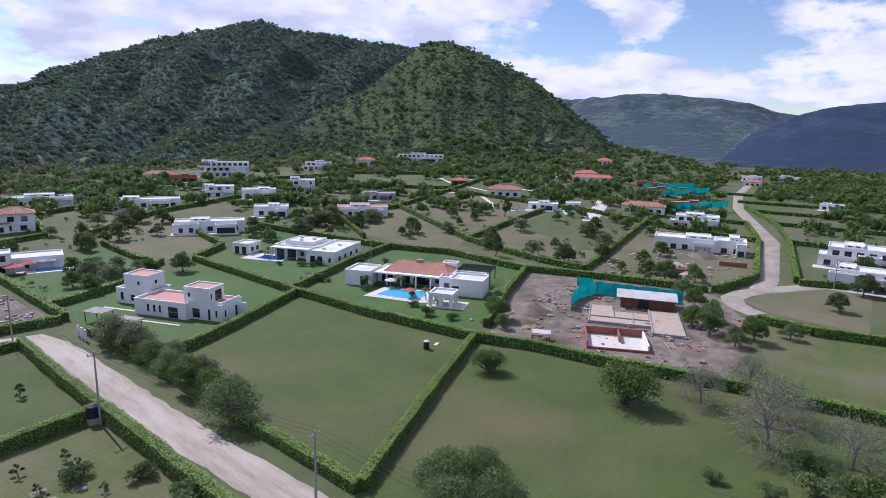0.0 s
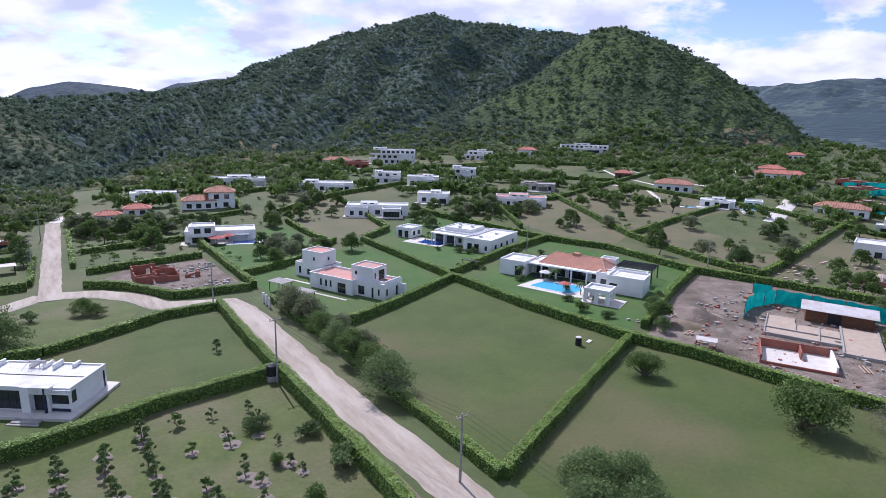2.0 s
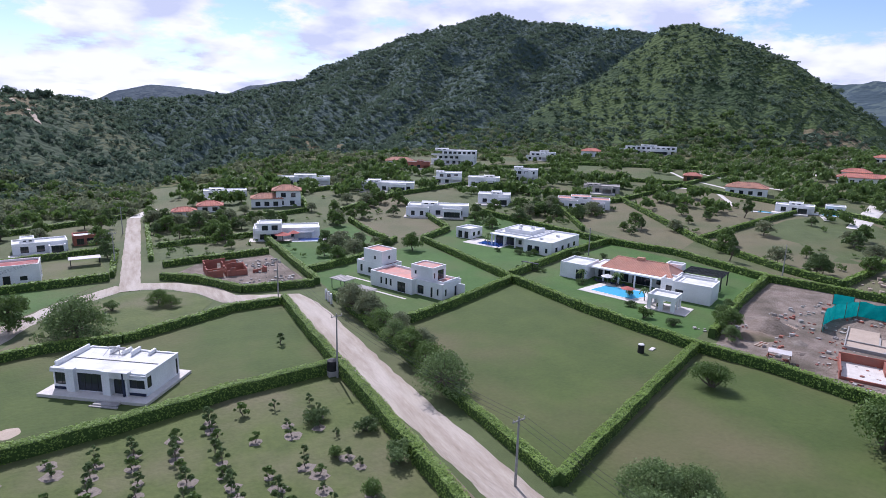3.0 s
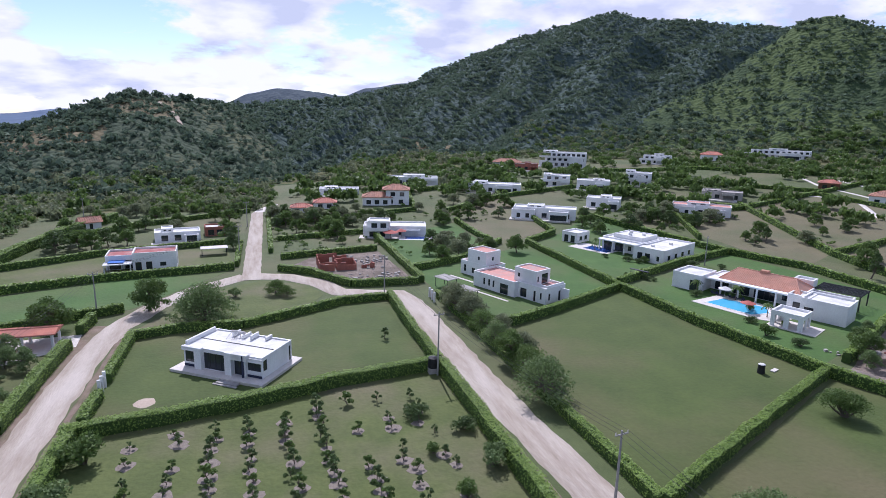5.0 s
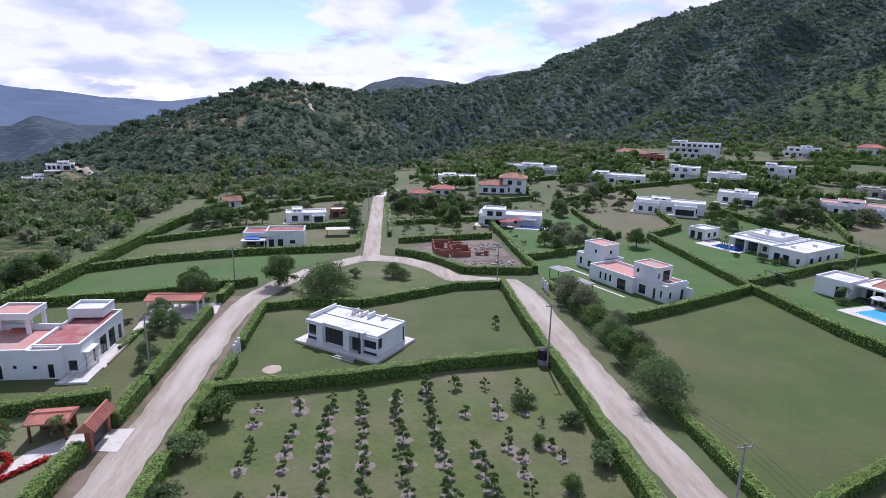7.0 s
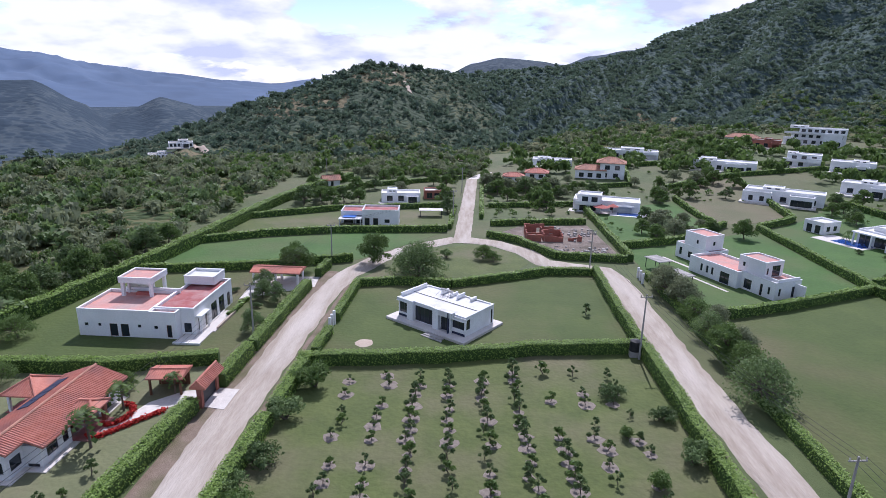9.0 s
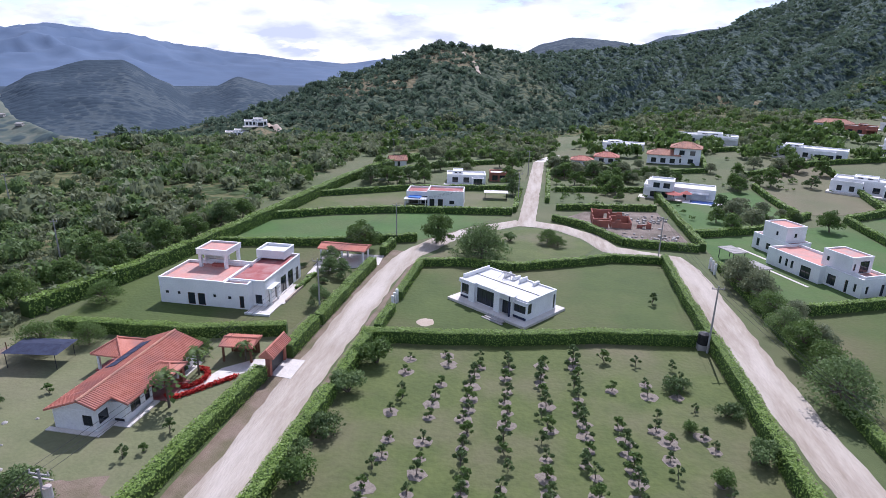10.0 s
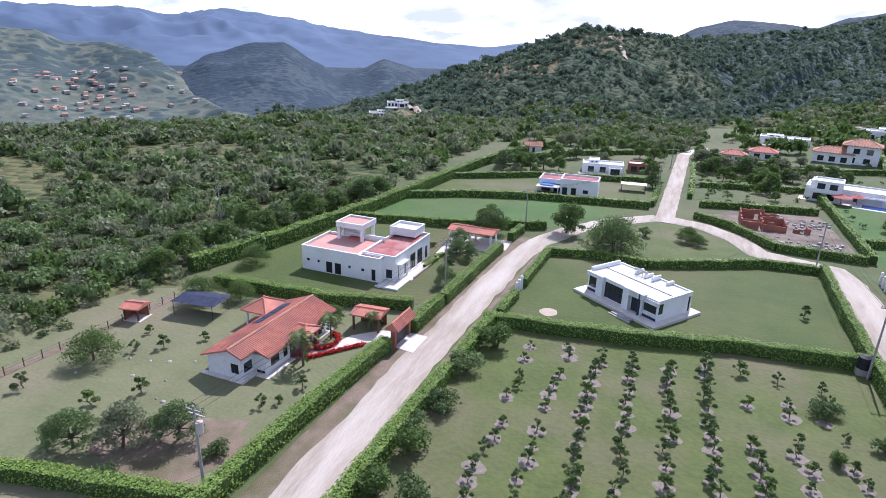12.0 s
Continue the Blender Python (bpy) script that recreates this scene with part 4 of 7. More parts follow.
def white_house_pink_roofs():
    o = root("house", -61.5, 82)
    block(o, 0, 0, 11.6, 9, 4.5, south=[(1.0, 1.6, 1.7, 2.2), (3.2, 3.7, 1.7, 2.2), (5.0, 6.3, .1, 2.2, "d"), (6.8, 8.1, .1, 2.2, "d"), (9.6, 10.1, 1.7, 2.2)], west=[(6.2, 7.6, 0, 2.6, "o")])
    block(o, 11.61, 0, 15.8, 1.59, 4.4, south=[(.6, 1.2, 1.6, 2.1), (2.6, 3.4, .2, 2.3, "d")], parapet=.25)
    block(o, 11.6, 1.6, 18, 16.2, 4.56, roof=CRIMSON, east=[(1.2, 2.3, .3, 2.4), (3.6, 5.0, .1, 2.6, "d"), (6.0, 8.2, .1, 3.0), (9.0, 11.2, .1, 3.0), (12.4, 13.6, .1, 2.6, "d")], south=[(4.6, 5.8, .5, 2.1)])
    block(o, 11.2, 12.6, 16.6, 17.0, 1.5, z0=4.56, roof=SLAB)
    # open loggia on posts above the roof
    for x in (3.2, 8.0):
        for y in (6.9, 11.2):
            child("post", Solid().box(x, y, 4.0, x + .5, y + .5, 6.6).make("post", WHITE), o)
    child("loggia_wall", Solid().box(3.75, 11.3, 4.1, 6.4, 11.6, 6.6).make("loggia_wall", WHITE), o)
    child("loggia_wall", Solid().box(3.3, 8.6, 4.1, 3.6, 11.1, 6.6).make("loggia_wall", WHITE), o)
    block(o, 3.0, 6.7, 8.7, 11.9, .95, z0=6.5, roof=PINK, parapet=.25)
    child("bench", Solid().box(5.2, 7.6, 4.1, 7.6, 8.4, 4.55).box(6, 9.2, 4.1, 6.7, 9.9, 4.8).make("bench", RED_CLOTH), o)
    child("step_wall", Solid().box(2.8, 8.95, 3.9, 12.2, 9.25, 5.0).make("step_wall", WHITE), o)
    child("edging", Solid().box(15.9, -1.9, 0, 20.2, -1.6, .35).make("edging", WHITE), o)
    child("planter_wall", Solid().box(20.2, 4.2, 0, 20.5, 12.4, .45).make("planter_wall", SAND), o)
    child("porch", Solid().box(16.0, 2.2, 2.9, 18.9, 5.4, 3.1).box(18.4, 2.3, .1, 18.7, 2.6, 2.9).box(18.4, 5.0, .1, 18.7, 5.3, 2.9).make("porch", WHITE), o)
    child("terrace", Solid().box(15.9, -1.5, 0, 20.0, 3.2, .18).box(18.1, 3.2, 0, 20.4, 12, .14).make("terrace", PAVING), o)
    tagged(o, "white modern house with pink flat roofs and an open roof loggia", "house")


def low_white_house():
    o = root("house", -4.5, 93.4, rot=-35.5)
    s = Solid().box(-8.4, -5.6, -.2, 8.4, 5.6, .45)
    child("plinth", s.make("plinth", PAVING), o)
    block(o, -7.2, -3.6, 7.2, 4.4, 3.3, z0=.45, roof=SLAB, parapet=.12, south=[(.25, 2.3, .75, 2.75), (3.8, 7.9, .08, 2.75), (9.4, 11.3, .02, 2.7), (11.6, 14.15, 1.05, 2.75)], east=[(.28, 1.3, 1.05, 2.75), (7.2, 7.7, .1, 2.6)], north=row(3, 14.4, 1.8, .9, 2.3), west=row(2, 8, 1.6, .9, 2.3))
    # proud piers, fin walls and the raised roof edges
    for a in ((-4.8, -4.2, .45, -3.5, -3.45, 3.95), (.9, -4.3, .45, 2.1, -3.45, 4.05), (4.3, -4.1, .45, 4.6, -3.45, 3.9)):
        child("pier", Solid().box(*a).make("pier", WHITE), o)
    for a in ((2.1, -4.3, 3.1, 4.9, -3.4, 4.05), (-7.4, -3.9, 3.45, -4.8, -3.5, 3.79), (4.9, -3.9, 3.2, 7.4, -3.5, 3.6)):
        child("fascia", Solid().box(*a).make("fascia", SLAB), o)
    for a in ((-7.3, -3.0, 3.75, -7.0, 3.8, 4.35), (-2.6, 2.4, 3.7, -2.3, 4.3, 4.3), (-.6, 2.3, 3.7, -.3, 4.3, 4.2), (.9, 2.2, 3.7, 1.2, 4.3, 4.4), (3.2, 3.0, 3.7, 3.6, 4.5, 4.2)):
        child("roof_upstand", Solid().box(*a).make("roof_upstand", WHITE), o)
    # thin dark bar drawn for the slit line across the roof
    child("roof_ledge", Solid().box(-7.1, .15, 3.64, 6.9, .32, 3.7).make("roof_ledge", DARK), o)
    # solid navy bars added for low dark strip windows, without openings
    for a in ((4.2, -3.72, .5, 7.1, -3.61, .85), (-7.1, -3.72, .5, -4.9, -3.61, .85)):
        child("vent_strip", Solid().box(*a).make("vent_strip", NAVY), o)
    child("entrance_pier", Solid().box(4.05, -4.35, .45, 4.28, -3.45, 3.98).make("entrance_pier", NAVY), o)
    child("eave_slab", Solid().box(-7.35, -4.0, 3.22, -4.85, -3.62, 3.44).make("eave_slab", WHITE), o)
    child("eave_slab", Solid().box(4.62, -4.0, 3.0, 7.45, -3.62, 3.18).make("eave_slab", WHITE), o)
    # water heater frames on the roof
    for x in (-2.9, -1.5):
        child("roof_heater", Solid().beam((x, 1.2, 3.72), (x, 2.9, 4.5), .05, 4).beam((x + 1.0, 1.2, 3.72), (x + 1.0, 2.9, 4.5), .05, 4).beam((x - .1, 2.9, 4.5), (x + 1.1, 2.9, 4.5), .16, 8).box(x, 2.85, 3.65, x + .08, 2.95, 4.45).make("roof_heater", ZINC), o)
    child("steps", Solid().box(1.0, -6.6, -.1, 4.6, -5.6, .28).box(.7, -7.0, -.1, 4.9, -6.6, .14).make("steps", CONCRETE), o)
    tagged(o, "low white flat-roofed modern house on a pale plinth", "house")


def towered_house():
    o = root("house", 48.4, 128.2, rot=-65)
    block(o, 0, .3, 13, 8.2, 3.6, south=[(3.2, 3.8, 1.0, 2.6), (4.8, 5.4, 1.0, 2.6), (6.2, 6.8, 1.0, 2.6), (8.6, 11.0, .1, 2.5)], west=[(1, 2, 1, 2.2)])
    block(o, 13, 1.6, 20.8, 8.6, 3.6, south=[(.6, 2.4, .4, 2.4), (4.4, 5.0, .1, 2.5, "d"), (6.2, 6.7, .9, 2.4)], east=[(1, 1.6, .8, 2.3), (4.6, 6, .1, 2.4, "d")])
    block(o, -10.2, 5.8, 0, 11.6, 3.6, south=[(1.2, 2.0, .8, 2.6), (4, 5.2, .8, 2.2)], west=row(2, 5.8, 1, 1, 2.2))
    block(o, -7.8, 5.9, -1.4, 11.2, 3.5, z0=3.4, south=[(3.6, 4.2, 1.2, 2.1)], east=[(2.2, 2.9, 1.2, 2.1)], west=[(1, 2, 1, 2)], parapet=.2)
    block(o, 11, 2.4, 17.3, 7.4, 3.2, z0=3.4, south=[(1.0, 1.6, 1.1, 2.0)], east=[(.5, 1.0, .7, 2.0), (2.0, 4.2, .1, 2.4)], parapet=.2)
    child("balcony_wall", Solid().box(17.3, 2.2, 3.4, 20.6, 2.45, 4.1).box(20.35, 2.45, 3.4, 20.6, 8.3, 4.1).make("balcony_wall", WHITE), o)
    child("side_wall", Solid().box(20.8, 6.9, 0, 23.0, 7.2, 3.0).make("side_wall", WHITE), o)
    child("path", Solid().box(3, -3.2, 0, 14, -2.6, .07).box(-10, 1.5, 0, 0, 2.2, .07).make("path", PAVING), o)
    tagged(o, "white stepped house with two square towers and pink roofs", "house")
    for cx, cy in ((41.0, 119.6), (39.4, 129.6)):
        c = root("garden_canopy", cx, cy, rot=-65)
        for x in (0, 4.2):
            for y in (0, 2.8):
                child("post", Solid().box(x, y, 0, x + .12, y + .12, 2.3).make("post", DARK), c)
        child("canopy", Solid().box(-.3, -.3, 2.3, 4.7, 3.3, 2.42).make("canopy", CONCRETE), c)
        for k in range(6):
            child("rib", Solid().box(-.3 + k * .95, -.3, 2.42, -.2 + k * .95, 3.3, 2.47).make("rib", CONCRETE), c)
        tagged(c, "grey flat sheet canopy on thin posts", "canopy")
    g = root("gate_posts", 35.6, 117.4)
    for y in (0, 1.9, 3.8):
        child("gate_post", Solid().box(-.2, y, 0, .2, y + .4, 2.3).make("gate_post", WHITE), g)
    child("gate_panel", Solid().box(-.05, .4, .2, .05, 3.8, 1.6).make("gate_panel", ZINC), g)
    tagged(g, "white gate posts beside the gravel road", "gate")


def pool_villa():
    o = root("house", 98, 113.4, rot=-65)
    block(o, -3.4, .2, 3.6, 8.5, 4.0, roof=SLAB, south=[(4.4, 6.6, .1, 2.6)])
    block(o, 3.6, 6.2, 24, 12.5, 3.5, roof=SLAB, south=[(1.0, 4.2, .1, 2.5), (5.2, 9.0, .1, 2.6), (10, 14.5, .1, 2.6), (16, 19, .9, 2.3)], parapet=.2)
    child("portico_roof", Solid().box(2.6, 2.4, 3.15, 24.6, 6.2, 3.5).make("portico_roof", WHITE), o)
    for i in range(6):
        child("column", Solid().box(3.2 + i * 4, 2.6, 0, 3.55 + i * 4, 2.95, 3.15).make("column", WHITE), o)
    tiled_roof(o, 6.6, 4.6, 23.2, 12.8, 3.55, 2.3, hip=.55, mat=SALMON, pitch=.4)
    child("lantern", Solid().box(13.6, 8.3, 5.6, 15.4, 9.6, 6.35).make("lantern", TILE_OLD), o)
    block(o, 25.2, -.6, 33.8, 6.6, 4.3, roof=SLAB, south=[(.8, 2.6, 1.9, 2.5)], west=row(1, 7.2, 1.4, .8, 2.4))
    block(o, 22, 1.6, 26.4, 6.2, 4.0, roof=SLAB, south=[(1.2, 2.8, .1, 2.5)])
    block(o, 19.5, 13.2, 23.5, 16.4, 5.0, roof=SLAB)
    s = Solid()
    for i in range(10):
        s.box(23.6, 13.4 + i * .8, 3.4, 33, 13.55 + i * .8, 3.55)
    child("pergola_slats", s.make("pergola_slats", DARK), o)
    for x in (24, 32.6):
        for y in (13.3, 20.5):
            child("pergola_post", Solid().box(x, y, 0, x + .25, y + .25, 3.4).make("pergola_post", DARK), o)
    block(o, 23, 9, 32, 13, 3.2, roof=CONCRETE, east=row(2, 4, 1, .8, 2.2))
    tagged(o, "white villa with a terracotta hipped roof and a pool portico", "house")
    p = root("garden_pavilion", 98, 113.4, rot=-65)
    block(p, 23.2, -11.2, 29, -6, 3.3, roof=SLAB, south=[(.8, 2.4, .0, 2.4, "o"), (3.4, 5.0, .0, 2.4, "o")], east=[(.7, 2.2, 0, 2.4, "o"), (3.0, 4.5, 0, 2.4, "o")], west=[(.7, 2.2, 0, 2.4, "o"), (3.0, 4.5, 0, 2.4, "o")], north=[(1, 4.8, 0, 2.4, "o")])
    child("floor_slab", Solid().box(22.6, -11.8, 0, 31.6, -5.4, .14).make("floor_slab", PAVING), p)
    tagged(p, "small white open pavilion with square openings", "pavilion")
    q = root("swimming_pool", 98, 113.4, rot=-65)
    ring = [(8.2, -6.6), (9.6, -.8), (18.6, .2), (20.4, -3.4), (18.4, -7.6)]
    deck = [(5.6, -8.4), (7.8, 2.3), (25, 2.3), (25, -4), (22.8, -8.6), (20, -9.6)]
    child("deck", Solid().prism(deck, 0, .1).make("deck", PAVING), q)
    child("rim", Solid().prism([(x + (.35 if x > 14 else -.35), y + (.35 if y > -4 else -.35)) for x, y in ring], .09, .16).make("rim", SLAB), q)
    child("water", Solid().prism(ring, .1, .175).make("water", WATER), q)
    tagged(q, "bright blue garden swimming pool in a pale paved deck", "pool")
    for x, y, mat in ((9.2, .9, SLAB), (17.0, -6.4, RED_CLOTH)):
        u = root("parasol", 98 + .4226 * x + .9063 * y, 113.4 - .9063 * x + .4226 * y)
        child("pole", Solid().beam((0, 0, .1), (0, 0, 2.4), .04).make("pole", SLAB), u)
        child("canopy", Solid().beam((0, 0, 2.1), (0, 0, 2.7), 1.6, 10, .05).make("canopy", mat), u)
        tagged(u, "open round garden parasol beside the pool", "parasol")
    for x in (6.9, 8.0, 10.9, 12.2, 14.0):
        u = root("sun_lounger", 98 + .4226 * x + .9063 * 1.2, 113.4 - .9063 * x + .4226 * 1.2, rot=25)
        child("bed", Solid().box(-.35, -.9, .38, .35, .5, .46).make("bed", NAVY), u)
        child("backrest", Solid().beam((0, .5, .42), (0, 1.0, .8), .3, 4).make("backrest", NAVY), u)
        for lx in (-.3, .24):
            for ly in (-.85, .4):
                child("leg", Solid().box(lx, ly, .1, lx + .06, ly + .06, .38).make("leg", DARK), u)
        tagged(u, "dark sun lounger on the pool deck", "lounger", "loungers by the pool")


def hedge_villa():
    o = root("house", 99, 151, rot=-65)
    block(o, -5, 7, 10, 20, 4.0, roof=SLAB, south=[(.6, 3.6, .1, 2.7), (4.6, 7.6, .1, 2.7), (9, 10.2, .8, 2.2), (12, 13.2, .8, 2.2)], west=row(3, 13, 1.6, .6, 2.5))
    block(o, -3, 10, 7, 19, 1.2, z0=3.6, roof=SLAB, parapet=.2)
    block(o, 9, 1.4, 18.5, 20.5, 4.08, roof=SLAB, south=[(1.4, 3.0, .5, 2.5), (3.8, 5.4, .5, 2.5), (7.4, 8.2, .8, 2.2)], west=[(13.4, 15.4, .1, 2.5), (16.6, 18.0, .8, 2.3)], east=row(4, 19, 1.5, .9, 2.3))
    for x in (-4.6, 0, 4):
        child("column", Solid().box(x, 4.4, 0, x + .35, 4.75, 3.3).make("column", WHITE), o)
    child("porch_roof", Solid().box(-5, 4.2, 3.3, 8.8, 7, 3.6).make("porch_roof", WHITE), o)
    for x, y in ((1, 12), (4, 15), (12, 6), (14, 13), (-1, 16)):
        child("roof_vent", Solid().box(x, y, 3.5, x + .9, y + .7, 5.3 if x < 8 else 4.3).make("roof_vent", SLAB), o)
    tagged(o, "large white flat-roofed villa with a porch", "house")
    q = root("swimming_pool", 101, 157.5, rot=-65)
    child("deck", Solid().box(-8, -4.4, 0, 6, 4.5, .1).make("deck", PAVING), q)
    child("water", Solid().box(-3.5, -2.6, .09, 5, 2.4, .14).make("water", WATER_DEEP), q)
    tagged(q, "dark blue swimming pool in a white paved terrace", "pool")
    p = root("pool_house", 100, 170, rot=-65)
    block(p, -3, -3, 3, 4, 3.4, roof=SLAB, south=row(2, 6, 1.6, .1, 2.4), east=row(2, 7, 1.4, .8, 2.2))
    tagged(p, "small white pool house with dark openings", "house")


def lean_slopes(parent, y0, y1, xr, zr, xw, xe, fall, mat=TILE, pitch=.3):
    """A gable roof along y with its ridge at xr, zr and eaves at xw and xe that may lie at unlike distances; fall: drop per metre."""
    v, th = [], .16
    for y in (y0, y1):
        v += [(xw, y, zr - fall * (xr - xw)), (xr, y, zr), (xe, y, zr - fall * (xe - xr))]
    v += [(x, y, z - th) for x, y, z in v]
    f = [(0, 1, 4, 3), (1, 2, 5, 4), (6, 9, 10, 7), (7, 10, 11, 8), (0, 3, 9, 6), (2, 8, 11, 5), (0, 6, 7, 1), (1, 7, 8, 2), (3, 4, 10, 9), (4, 5, 11, 10)]
    child("roof", mesh_of("roof", v, f, [mat]), parent)
    s = Solid()
    n = int((y1 - y0) / pitch)
    for i in range(n + 1):
        y = y0 + .08 + i * (y1 - y0 - .16) / n
        for xs in (xw, xe):
            s.beam((xs, y, zr - fall * abs(xr - xs) + .03), (xr, y, zr + .03), pitch * .24, 5, pitch * .22)
    tagged(child("tiling", s.make("tiling", mat), parent, "rows of rounded clay roof tiles"), kind="stuff")
    child("ridge_cap", Solid().beam((xr, y0 - .02, zr + .06), (xr, y1 + .02, zr + .06), .15, 6).make("ridge_cap", TILE_OLD), parent)


def gable_end(parent, y, x0, x1, xr, z, fall, zr):
    """The triangle of wall under a gable's slopes."""
    v = [(x0, y, z), (x1, y, z), (x1, y, max(z + .02, zr - fall * abs(x1 - xr) - .18)), (xr, y, zr - .18), (x0, y, max(z + .02, zr - fall * abs(x0 - xr) - .18))]
    v += [(a, b + .2, c) for a, b, c in v]
    f = [(0, 1, 2, 3, 4), (9, 8, 7, 6, 5)] + [(k, k + 5, (k + 1) % 5 + 5, (k + 1) % 5) for k in range(5)]
    child("gable", mesh_of("gable", v, f, [WHITE]), parent)


def tiled_house():
    o = root("house", -51.3, 47.9)
    fall, zr, xr = .37, 4.15, 3.75
    block(o, 0, 0, 5.2, 16.9, 2.6, roof=CONCRETE, south=[(3.6, 4.8, .75, 2.1)], west=row(5, 16.9, 1.3, .9, 2.1), east=[(.5, 2.0, .75, 2.1)], parapet=.1)
    block(o, 5.21, 2.3, 7.1, 7.0, 2.55, roof=CONCRETE, south=[(.3, 1.6, .1, .5)], east=[(.9, 2.6, .75, 2.1), (3.4, 4.3, .75, 2.1)], parapet=.1)
    block(o, 5.21, 12.0, 7.0, 16.8, 2.55, roof=CONCRETE, east=[(1.0, 2.2, .1, 2.1, "d")], parapet=.1)
    lean_slopes(o, 2.0, 17.3, xr, zr, -.6, 7.75, fall)
    lean_slopes(o, -.55, 1.98, xr, zr, -.6, 5.85, fall)
    gable_end(o, .02, .02, 5.18, xr, 2.67, fall, zr)
    gable_end(o, 16.66, .02, 6.9, xr, 2.67, fall, zr)
    # porch on brick columns
    tiled_roof(o, 5.6, 8.4, 8.5, 11.6, 2.7, .8, along="x", hip=.6, over=.35)
    for x, y in ((7.8, 8.3), (7.8, 11.3)):
        child("porch_column", Solid().box(x, y, 0, x + .5, y + .5, 2.7).box(x - .06, y - .06, 0, x + .56, y + .56, .3).make("porch_column", BRICK), o)
    child("porch_floor", Solid().box(5.25, 7.1, 0, 8.9, 11.9, .16).make("porch_floor", CRIMSON), o)
    # dark sheet in front of the white wall, painting the shade under the porch
    child("porch_back", Solid().box(5.22, 7.05, 0, 5.3, 11.95, 2.5).make("porch_back", DARK), o)
    child("garden_bench", Solid().box(6.0, 9.0, .16, 6.6, 10.6, .6).box(5.8, 9.0, .6, 6.0, 10.6, 1.0).make("garden_bench", SAND), o)
    child("kerb_path", Solid().box(-.7, -.7, 0, 5.9, -.05, .12).box(5.25, -.05, 0, 5.9, 2.2, .12).box(5.9, 1.5, 0, 8.0, 2.25, .12).box(7.2, 2.25, 0, 8.0, 7.0, .12).make("kerb_path", PAVING), o)
    child("kerb_path", Solid().box(7.1, 12.0, 0, 7.8, 16.9, .12).make("kerb_path", PAVING), o)
    # solar panels flat on the western slope
    for k in range(4):
        ya, yb = 8.2 + k * 1.75, 9.8 + k * 1.75
        q = [(.1, ya), (1.6, ya), (1.6, yb), (.1, yb)]
        top = [(x, y, zr - fall * (xr - x) + .16) for x, y in q]
        child("solar_panel", mesh_of("solar_panel", top + [(x, y, z - .07) for x, y, z in top], [(0, 1, 2, 3), (7, 6, 5, 4), (0, 4, 5, 1), (1, 5, 6, 2), (2, 6, 7, 3), (3, 7, 4, 0)], [NAVY]), o)
    # covered terrace on the garden side
    tiled_roof(o, -4.4, 11.9, -.6, 16.4, 2.55, 1.35, hip=.9, over=.35)
    for x, y in ((-4.3, 12.0), (-4.3, 16.0), (-1.2, 12.0)):
        child("terrace_post", Solid().box(x, y, 0, x + .3, y + .3, 2.55).make("terrace_post", WHITE), o)
    child("terrace_floor", Solid().box(-4.6, 11.8, 0, -.05, 16.5, .12).make("terrace_floor", CRIMSON), o)
    tagged(o, "long white bungalow under a terracotta gable roof", "house")
    # gate, shed and kiosks
    g = root("garden_gate", -33.2, 62.6)
    child("pillar", Solid().box(-.3, 4.6, 0, .3, 5.2, 3.0).make("pillar", BRICK), g)
    child("pillar", Solid().box(-.3, .2, 0, .3, .8, 3.0).make("pillar", BRICK), g)
    child("gate_leaf", Solid().box(-.06, .8, .1, .06, 4.6, 2.1).make("gate_leaf", DARK), g)
    tiled_roof(g, -.7, .2, .7, 5.2, 2.95, .9, along="y", over=.3, pitch=.35)
    tagged(g, "brick garden gate with a small tiled roof", "gate")
    s = root("garden_shed", -41.0, 65.3, rot=6)
    for x in (0, 3.8):
        for y in (0, 2.9):
            child("post", Solid().box(x, y, 0, x + .25, y + .25, 2.5).make("post", WOOD), s)
    child("back_wall", Solid().box(.3, 2.95, 0, 3.75, 3.1, 2.3).make("back_wall", WOOD), s)
    tiled_roof(s, 0, 0, 4.1, 3.2, 2.5, .45, over=.3)
    tagged(s, "open wooden shed with a tiled roof", "shed")
    k = root("garden_kiosk", -71.4, 54.8, rot=12)
    for x in (-1.2, 1.0):
        for y in (-1.2, 1.0):
            child("post", Solid().box(x, y, 0, x + .2, y + .2, 2.1).make("post", WOOD), k)
    child("side_wall", Solid().box(-1.05, 1.0, 0, 1.0, 1.15, 2.0).box(-1.2, -.95, 0, -1.05, .95, 2.0).make("side_wall", BRICK), k)
    child("floor_slab", Solid().box(-1.4, -1.4, 0, 1.5, 1.4, .12).make("floor_slab", PAVING), k)
    tiled_roof(k, -1.2, -1.2, 1.2, 1.2, 2.1, .45, hip=0, over=.35)
    tagged(k, "small tiled garden kiosk on posts", "kiosk")
    c = root("canvas_canopy", -64.3, 60.4, rot=8)
    for x in (-3.4, 3.2):
        for y in (-2, 1.8):
            child("post", Solid().beam((x, y, 0), (x, y, 2.4), .05).make("post", DARK), c)
    v = [(-3.7, -2.3, 2.3), (3.7, -2.3, 2.3), (3.7, 2.3, 2.3), (-3.7, 2.3, 2.3), (-3.0, 0, 2.75), (3.0, 0, 2.75)]
    child("canvas", mesh_of("canvas", v, [(0, 1, 5, 4), (2, 3, 4, 5), (1, 2, 5), (3, 0, 4)], [NAVY]), c)
    tagged(c, "dark blue canvas canopy over a terrace", "canopy")


